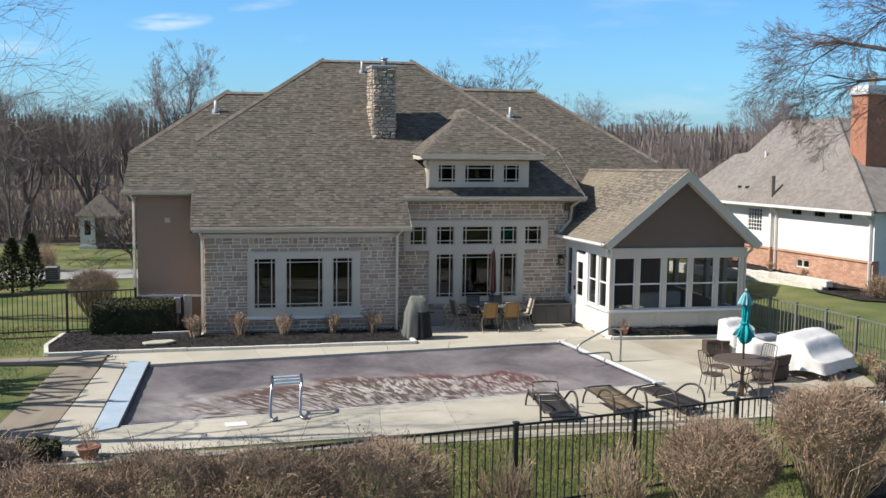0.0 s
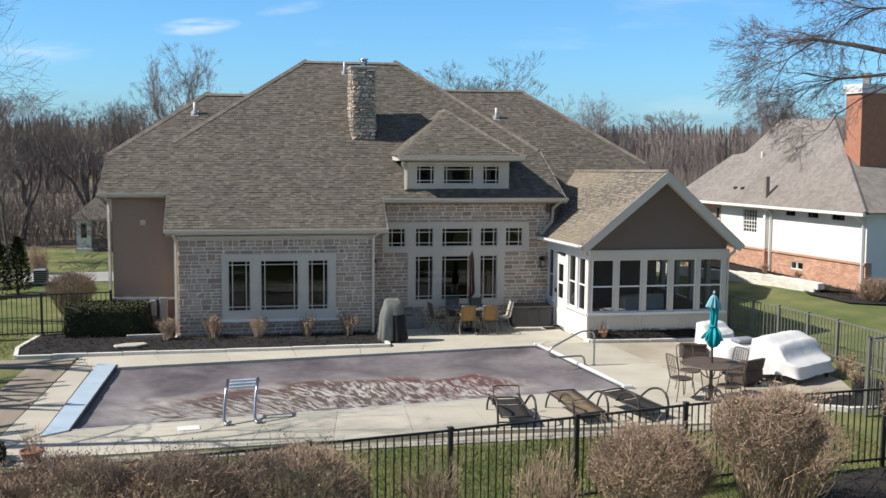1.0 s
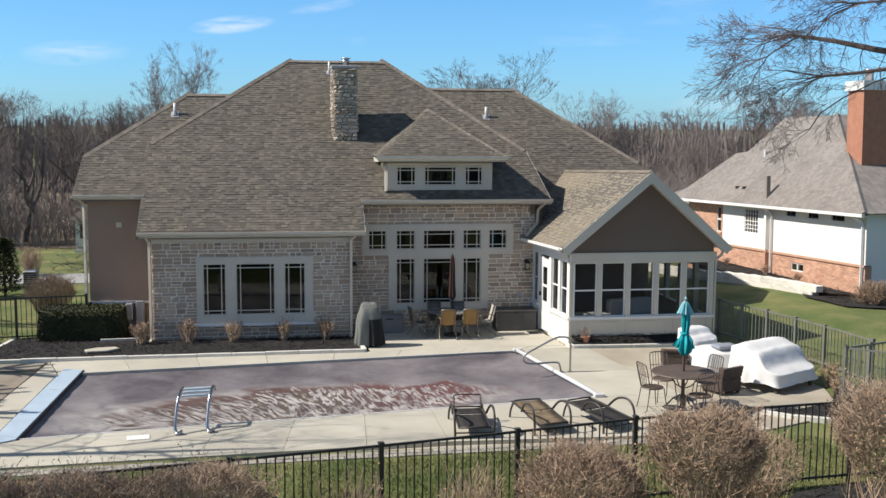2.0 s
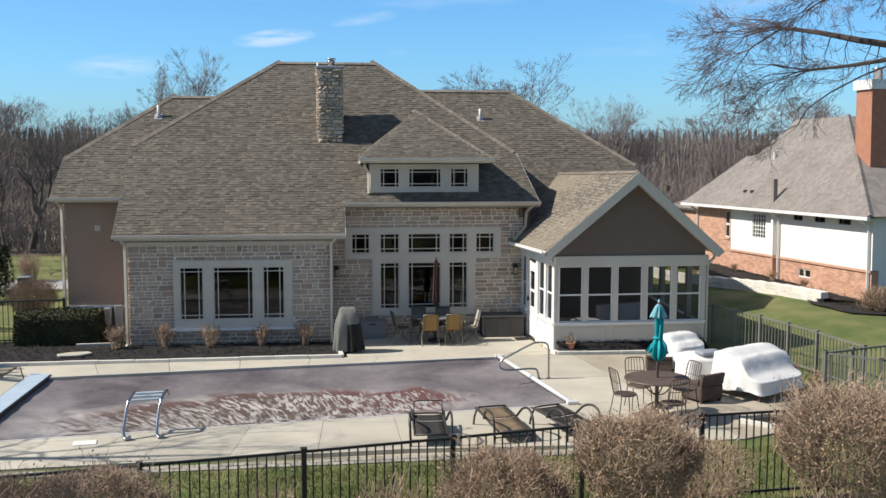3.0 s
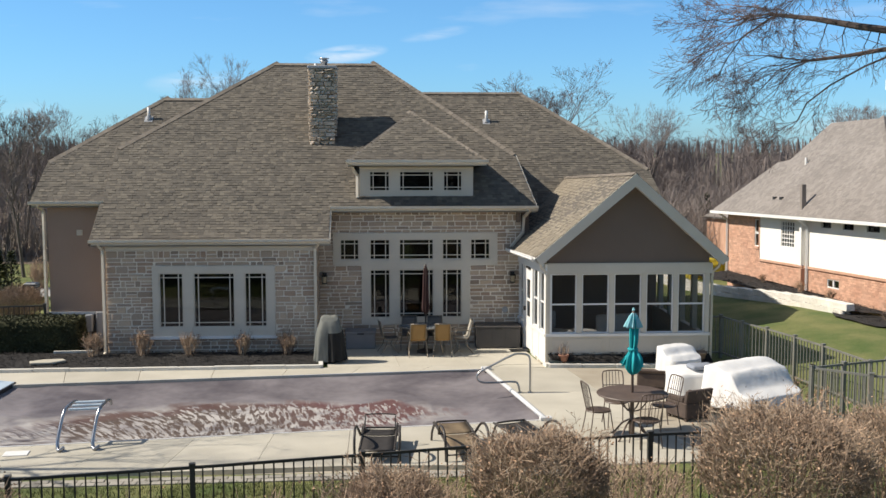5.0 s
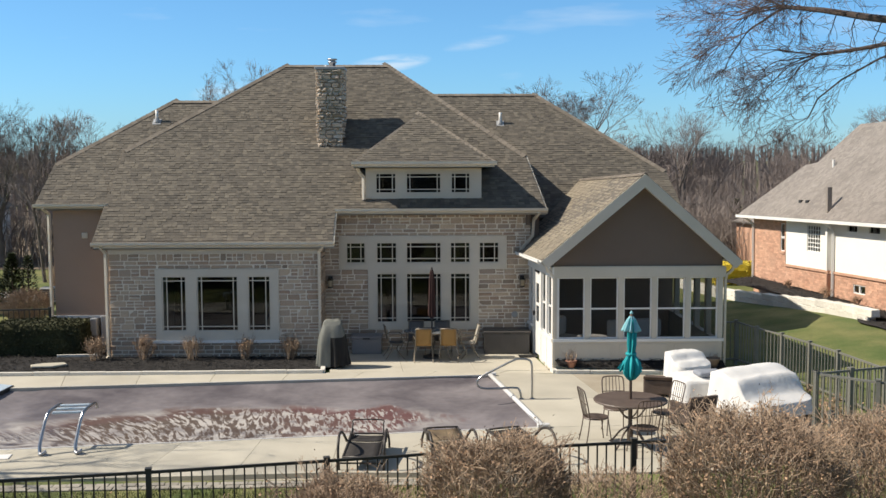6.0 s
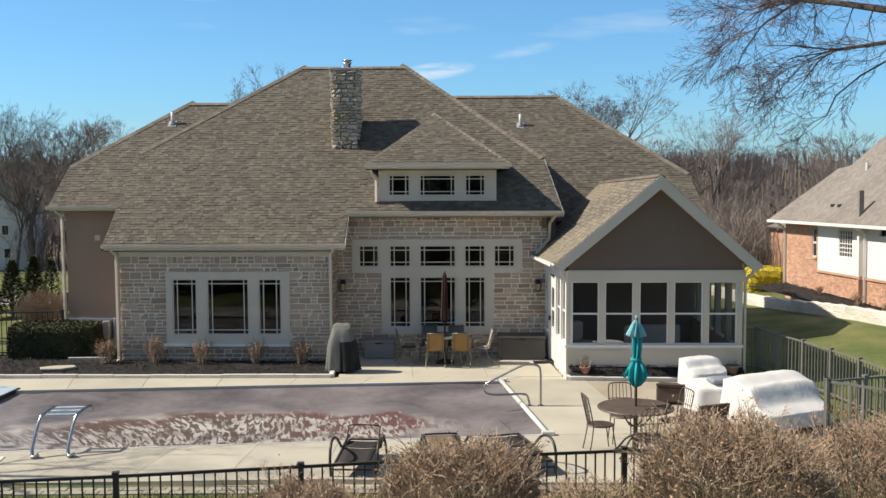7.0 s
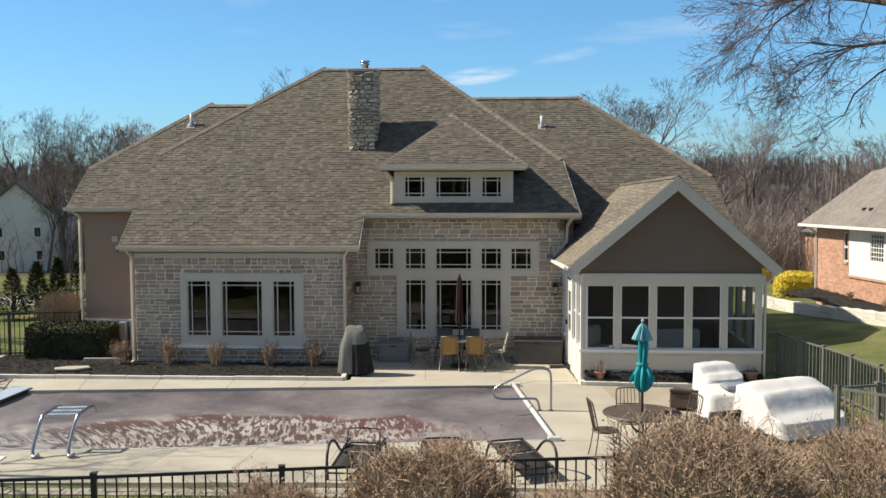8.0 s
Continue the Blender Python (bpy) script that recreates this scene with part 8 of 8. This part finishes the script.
# ---- furniture under white canvas ----
def draped(name, x, y, rz, w, d, outline, label, mat=None, seed=1, hem=0.09, category="furniture cover", legs=True, power=5.0, floor_z=0.0, crease=1.0, taper=0.0, panel=None):
    """Cloth thrown over a seat: outline gives the height along its depth, (0..1, metres)."""
    rnd = random.Random(seed)
    root = base(name, x, y, floor_z, rz, label, category, "covered furniture")

    def top(u, v):
        t = (v + 1) / 2
        for (a, h), (b, g) in zip(outline, outline[1:]):
            if a <= t <= b:
                k = (t - a) / (b - a)
                k = k * k * (3 - 2 * k)
                return h + (g - h) * k
        return outline[-1][1]

    n, rings = 64, 15
    verts, faces = [], []
    for j in range(rings):
        for k in range(n):
            a = 2 * math.pi * k / n
            c, s = math.cos(a), math.sin(a)
            q = (abs(c) ** power + abs(s) ** power) ** (-1 / power)
            if j < 8:
                t = j / 7
                sc = 1.06 - 0.08 * t ** 0.6
                fold = crease * ((1 - t) * 0.05 * noise.noise((c * 3.2, s * 3.2, seed + t * 0.6)) + (1 - t) ** 2 * 0.025 * math.sin(a * 13 + seed))
                fold += max(0.0, crease - 3.0) * (1 - 0.7 * t) * (0.055 * noise.noise((c * 4.5, s * 4.5, seed + 2 + t * 0.8)) + 0.022 * math.sin(a * 9 + 2.5 * t))
                r = q * (sc + fold)
                u, v = r * c, r * s
                hh = top(max(-1, min(1, u)), max(-1, min(1, v)))
                z = hem * (1 + 0.4 * noise.noise((c * 2, s * 2, seed + 9))) * (1 - t) + (hh - 0.035) * t
            else:
                t = (j - 7) / (rings - 7)
                sc = 0.98 * (1 - t) if t > 0.14 else 0.95
                r = q * sc
                u, v = r * c, r * s
                z = top(u, v) + 0.014 * noise.noise((u * 2.3, v * 2.3, seed)) - 0.03 * max(0, sc - 0.85) / 0.1 + 0.006 * noise.noise((u * 5, v * 2, seed + 4))
            k2 = 1 - taper * ramp01(0.55, 1.0, z / max(q2 for _, q2 in outline))
            verts.append((u * w / 2 * k2, v * d / 2 * k2, z))
    for j in range(rings - 1):
        for k in range(n):
            faces.append((j * n + k, j * n + (k + 1) % n, (j + 1) * n + (k + 1) % n, (j + 1) * n + k))
    verts.append((0, 0, top(0, 0)))
    for k in range(n):
        faces.append(((rings - 1) * n + k, (rings - 1) * n + (k + 1) % n, len(verts) - 1))
    if panel:
        # the side of another cloth, sewn into the cover
        a0, a1, high, cloth2, words = panel
        sewn = [f for f in faces if len(f) == 4 and a0 < math.degrees(math.atan2(verts[f[0]][1] / d, verts[f[0]][0] / w)) < a1 and max(verts[i][2] for i in f) < high]
        faces = [f for f in faces if f not in set(sewn)]
        used = sorted({i for f in sewn for i in f})
        at = {i: k for k, i in enumerate(used)}
        from_lists("side_panel", [verts[i] for i in used], [tuple(at[i] for i in f) for f in sewn], cloth2, root, words, True)
    from_lists("cloth", verts, faces, mat or COVER_WHITE, root, "", True)
    if legs:
        for sx in (-1, 1):
            for sy in (-1, 1):
                bm = bmesh.new()
                box(bm, sx * w * 0.40 - 0.03, sy * d * 0.40 - 0.03, 0, sx * w * 0.40 + 0.03, sy * d * 0.40 + 0.03, 0.3)
                part("leg", bm, WICKER, root)
    return root


draped("covered_armchair", 11.15, -3.80, 25, 0.82, 0.62, [(0, 0.60), (0.3, 0.67), (0.6, 0.80), (1.0, 0.83)], "armchair under a creased white canvas cover", seed=3, crease=1.8)
draped("covered_ottoman", 11.08, -5.05, 8, 0.92, 0.72, [(0, 0.60), (1.0, 0.64)], "low ottoman under a smooth white canvas cover", seed=5, hem=0.05)
draped("covered_sofa", 11.93, -5.92, 30, 1.50, 1.26, [(0, 0.42), (0.20, 0.48), (0.42, 0.80), (0.72, 0.90), (1.0, 0.84)], "large sofa under a bulging white canvas cover", seed=8, hem=0.16, crease=2.6, power=7.0)


def wicker_seat(name, x, y, rz, w, d, h, arm, label, cushion=None):
    """A woven box seat: base, back, arms in dark wicker."""
    root = base(name, x, y, 0, rz, label, "seat")
    bm = bmesh.new()
    box(bm, -w / 2, -d / 2, 0.05, w / 2, d / 2, 0.33)
    bevel(bm, 0.02)
    part("seat_box", bm, WICKER, root)
    bm = bmesh.new()
    prism(bm, [(-w / 2, d / 2 - 0.09, 0.33), (-w / 2, d / 2, 0.33), (-w / 2, d / 2 + 0.05, h), (-w / 2, d / 2 - 0.03, h)], (w, 0, 0))
    bevel(bm, 0.012)
    part("backrest", bm, WICKER, root)
    if arm:
        for s in (-1, 1):
            bm = bmesh.new()
            box(bm, s * (w / 2 - 0.04) - 0.04, -d / 2, 0.33, s * (w / 2 - 0.04) + 0.04, d / 2 - 0.1, arm)
            bevel(bm, 0.015)
            part("armrest", bm, WICKER, root)
    for sx in (-1, 1):
        for sy in (-1, 1):
            bm = bmesh.new()
            box(bm, sx * (w / 2 - 0.05) - 0.025, sy * (d / 2 - 0.05) - 0.025, 0, sx * (w / 2 - 0.05) + 0.025, sy * (d / 2 - 0.05) + 0.025, 0.06)
            part("leg", bm, WICKER, root)
    if cushion:
        bm = bmesh.new()
        box(bm, -w / 2 + 0.08, -d / 2 + 0.02, 0.33, w / 2 - 0.08, d / 2 - 0.1, 0.43)
        bevel(bm, 0.035, 2)
        part("cushion", bm, cushion, root, "", True)
    return root


wicker_seat("wicker_loveseat", 10.55, -3.95, 165, 0.55, 0.50, 0.40, 0, "low dark brown wicker seat on the patio")
wicker_seat("wicker_chair", 10.62, -6.35, 205, 0.58, 0.55, 0.56, 0.42, "dark brown woven wicker armchair on the patio")
# pad that stands in for the ottoman cover's blue grey shaded face
pad = base("throw_pillow", 11.2, -5.15, 0.625, 10, "flat blue grey pad standing in for the shaded cover face", "pillow")
bm = bmesh.new()
box(bm, -0.24, -0.17, 0, 0.24, 0.17, 0.09)
bevel(bm, 0.04, 3)
part("pillow_body", bm, material("blue grey shade tone", (0.20, 0.22, 0.26), (0.27, 0.29, 0.33), 0.85, 5, 90, 0.1, 0.2), pad, "", True)
sp = base("garden_light", 12.55, -7.55, 0, 0, "thin bronze path light at the patio edge", "path light")
rod("stake", [(0, 0, -0.03), (0, 0, 0.50)], 0.012, BRONZE, sp)
bm = bmesh.new()
lathe(bm, [(0.02, 0), (0.09, 0.01), (0.03, 0.07)], 12, (0, 0, 0.47))
part("shade", bm, BRONZE, sp)


# ---- dining set by the house ----
dt = base("dining_table", 6.16, 0.02, 0, 0, "oval glass patio table on champagne metal legs", "table")
bm = bmesh.new()
lathe(bm, [(0.60, 0.625), (0.62, 0.632), (0.60, 0.64)], 40)
for q in bm.verts:
    q.co.y *= 0.78
part("tabletop", bm, material("frosted table glass", (0.17, 0.18, 0.18), (0.22, 0.23, 0.23), 0.12, 4, 30, 0.05, 0.0), dt)
bm = bmesh.new()
lathe(bm, [(0.625, 0.61), (0.64, 0.625), (0.625, 0.64), (0.60, 0.625)], 40)
for q in bm.verts:
    q.co.y *= 0.78
part("rim", bm, CHAMPAGNE, dt)
for sx in (-1, 1):
    for sy in (-1, 1):
        rod("leg", [(sx * 0.38, sy * 0.28, 0.62), (sx * 0.32, sy * 0.24, 0.4), (sx * 0.42, sy * 0.30, 0.0)], 0.02, CHAMPAGNE, dt)
mu = base("patio_umbrella", 6.17, 0.02, 0, 0, "tall closed maroon canvas umbrella through the table", "umbrella")
rod("pole", [(0, 0, 0.03), (0, 0, 2.10)], 0.02, BRONZE, mu, 8)
v, f = folded_canopy([(0.0, 0.05), (0.04, 0.085), (0.14, 0.10), (0.3, 0.085), (0.55, 0.075), (0.85, 0.07), (1.05, 0.05), (1.14, 0.02)], 8, 9, 0.93)
from_lists("canopy", v, f, MAROON, mu, smooth=True)
bm = bmesh.new()
lathe(bm, [(0.21, 0), (0.21, 0.05), (0.04, 0.10), (0.03, 0.25)], 18)
part("foot", bm, BRONZE, mu)


def sling_chair(x, y, rz, sling, metal, label):
    """Stacking chair with a sling back and looped arms; it looks towards +y."""
    root = base("sling_chair", x, y, 0, rz, label, "chair", "chairs round the glass table")
    for s in (-1, 1):
        rod("side_frame", [(s * 0.20, -0.26, 0.87), (s * 0.205, -0.20, 0.60), (s * 0.205, -0.14, 0.42), (s * 0.205, 0.05, 0.40), (s * 0.205, 0.22, 0.42), (s * 0.205, 0.26, 0.39)], 0.013, metal, root)
        rod("armrest", [(s * 0.205, -0.20, 0.60), (s * 0.25, -0.05, 0.64), (s * 0.26, 0.14, 0.63), (s * 0.26, 0.22, 0.58), (s * 0.245, 0.22, 0.42)], 0.014, metal, root)
        rod("leg", [(s * 0.205, 0.20, 0.41), (s * 0.235, 0.10, 0.20), (s * 0.24, 0.21, 0.03), (s * 0.24, 0.24, 0.013)], 0.013, metal, root)
        rod("leg", [(s * 0.205, -0.08, 0.41), (s * 0.235, -0.12, 0.22), (s * 0.24, -0.24, 0.04), (s * 0.24, -0.27, 0.013)], 0.013, metal, root)
    rod("cross_bar", [(-0.205, -0.26, 0.875), (0.205, -0.26, 0.875)], 0.011, metal, root)
    rod("cross_bar", [(-0.205, 0.25, 0.40), (0.205, 0.25, 0.40)], 0.011, metal, root)
    sheet("back_sling", (-0.15, 0.43), (-0.262, 0.865), -0.195, 0.195, sling, root, 0.008, 0.012)
    sheet("seat_sling", (-0.14, 0.425), (0.25, 0.405), -0.195, 0.195, sling, root, 0.008, 0.02)
    root.matrix_basis = pose(x, y, 0, 0, 0, rz) @ Matrix.Scale(0.88, 4)
    return root


GREY_SLING = material("grey woven sling", (0.085, 0.08, 0.075), (0.12, 0.115, 0.11), 0.8, 6, 140, 0.2, 0.3, 0.003)
CREAM_SLING = material("cream woven sling", (0.45, 0.41, 0.34), (0.52, 0.48, 0.40), 0.8, 6, 140, 0.12, 0.3, 0.003)
sling_chair(5.97, -0.36, 2, SLING_GOLD, CHAMPAGNE, "champagne metal chair with a golden brown sling back")
sling_chair(6.55, -0.36, -3, SLING_GOLD, CHAMPAGNE, "champagne metal chair with a golden brown sling back")
sling_chair(5.80, 0.44, 180, GREY_SLING, CHAMPAGNE, "metal chair with a grey sling back facing the pool")
sling_chair(6.42, 0.44, 182, GREY_SLING, CHAMPAGNE, "metal chair with a grey sling back facing the pool")
sling_chair(5.30, 0.02, -80, GREY_SLING, CHAMPAGNE, "metal armchair with a grey sling at the table end")
sling_chair(7.02, 0.0, 95, CREAM_SLING, CHAMPAGNE, "pale metal armchair at the end of the glass table")

# grill under its cover
gr = draped("covered_grill", 3.97, -1.0, 0, 0.62, 0.50, [(0, 0.98), (0.3, 1.04), (0.8, 1.06), (1.0, 1.02)], "grill under a stiff grey cover with a black side panel", COVER_GREY, 12, 0.05, "grill", False, 3.2, 0.0, 4.6, 0.36,
            (-100, 34, 0.80, COVER_BLACK, "black vinyl side panel"))
for s in (-1, 1):
    bm = bmesh.new()
    tube(bm, [(s * 0.22 - 0.02, 0.05, 0.06), (s * 0.22 + 0.02, 0.05, 0.06)], 0.06, 12)
    part("wheel", bm, DARK, gr)


def deck_box(x, y, w, d, h, mat, label):
    root = base("deck_box", x, y, 0, 0, label, "deck box")
    bm = bmesh.new()
    box(bm, -w / 2, -d / 2, 0, w / 2, d / 2, h - 0.07)
    bevel(bm, 0.015)
    part("body", bm, mat, root)
    bm = bmesh.new()
    prism(bm, [(-w / 2 - 0.02, -d / 2 - 0.02, h - 0.07), (-w / 2 - 0.02, d / 2, h - 0.07), (-w / 2 - 0.02, d / 2, h), (-w / 2 - 0.02, -d / 2 - 0.02, h - 0.02)], (w + 0.04, 0, 0))
    bevel(bm, 0.01)
    part("lid", bm, mat, root)
    for k in range(3):
        bm = bmesh.new()
        box(bm, -w / 2 + 0.05 + k * (w - 0.05) / 3, -d / 2 - 0.008, 0.05, -w / 2 + (k + 1) * (w - 0.05) / 3, -d / 2 + 0.004, h - 0.12)
        part("front_panel", bm, mat, root)
    bm = bmesh.new()
    box(bm, -0.08, -d / 2 - 0.028, h - 0.085, 0.08, -d / 2 - 0.008, h - 0.055)
    part("latch", bm, DARK, root)


deck_box(4.63, 0.72, 0.70, 0.42, 0.44, BOX_PALE, "pale grey resin deck box against the wall")
deck_box(7.93, 0.66, 1.06, 0.50, 0.56, BOX_GREY, "wide grey brown resin deck box against the wall")
mat_ = base("door_mat", 8.40, 0.12, 0.0, 4, "dark rubber mat in front of the porch door", "mat")
bm = bmesh.new()
box(bm, -0.22, -0.16, 0, 0.22, 0.16, 0.012)
bevel(bm, 0.004)
part("mat_body", bm, DARK, mat_)


def pot(x, y, z, r, h, mat, label, seed, tall=0.2, n=14, green=None):
    root = base("plant_pot", x, y, z, 0, label, "plant pot")
    bm = bmesh.new()
    lathe(bm, [(r * 0.62, 0), (r * 0.92, h * 0.82), (r, h * 0.83), (r * 1.02, h), (r * 0.9, h), (r * 0.86, h * 0.86), (0.02, h * 0.86)], 20)
    part("pot_body", bm, mat, root, "", True)
    rnd = random.Random(seed)
    limbs = []
    for i in range(n):
        a, rr = rnd.uniform(0, 6.3), rnd.uniform(0, r * 0.6)
        grow(rnd, (rr * math.cos(a), rr * math.sin(a), h * 0.85), (0.5 * math.cos(a), 0.5 * math.sin(a), 1), tall * rnd.uniform(0.6, 1.1), 0.005, 1, limbs, 0, (2, 3), (0.3, 0.7))
    v, f = limbs_mesh(limbs, 0.003)
    from_lists("dry_plant", v, f, green or BUSH_STEM, root)


pot(9.15, -1.75, 0.10, 0.12, 0.16, TERRACOTTA, "terracotta pot with a withered plant beside the porch", 71)
pot(12.2, -1.78, 0.10, 0.15, 0.20, STONE_POT, "squat brown stone pot beside the porch", 72, 0.1, 8)
pot(-2.95, -9.50, -0.02, 0.19, 0.20, TERRACOTTA, "terracotta bowl with dry stems on the deck corner", 73, 0.28, 18)
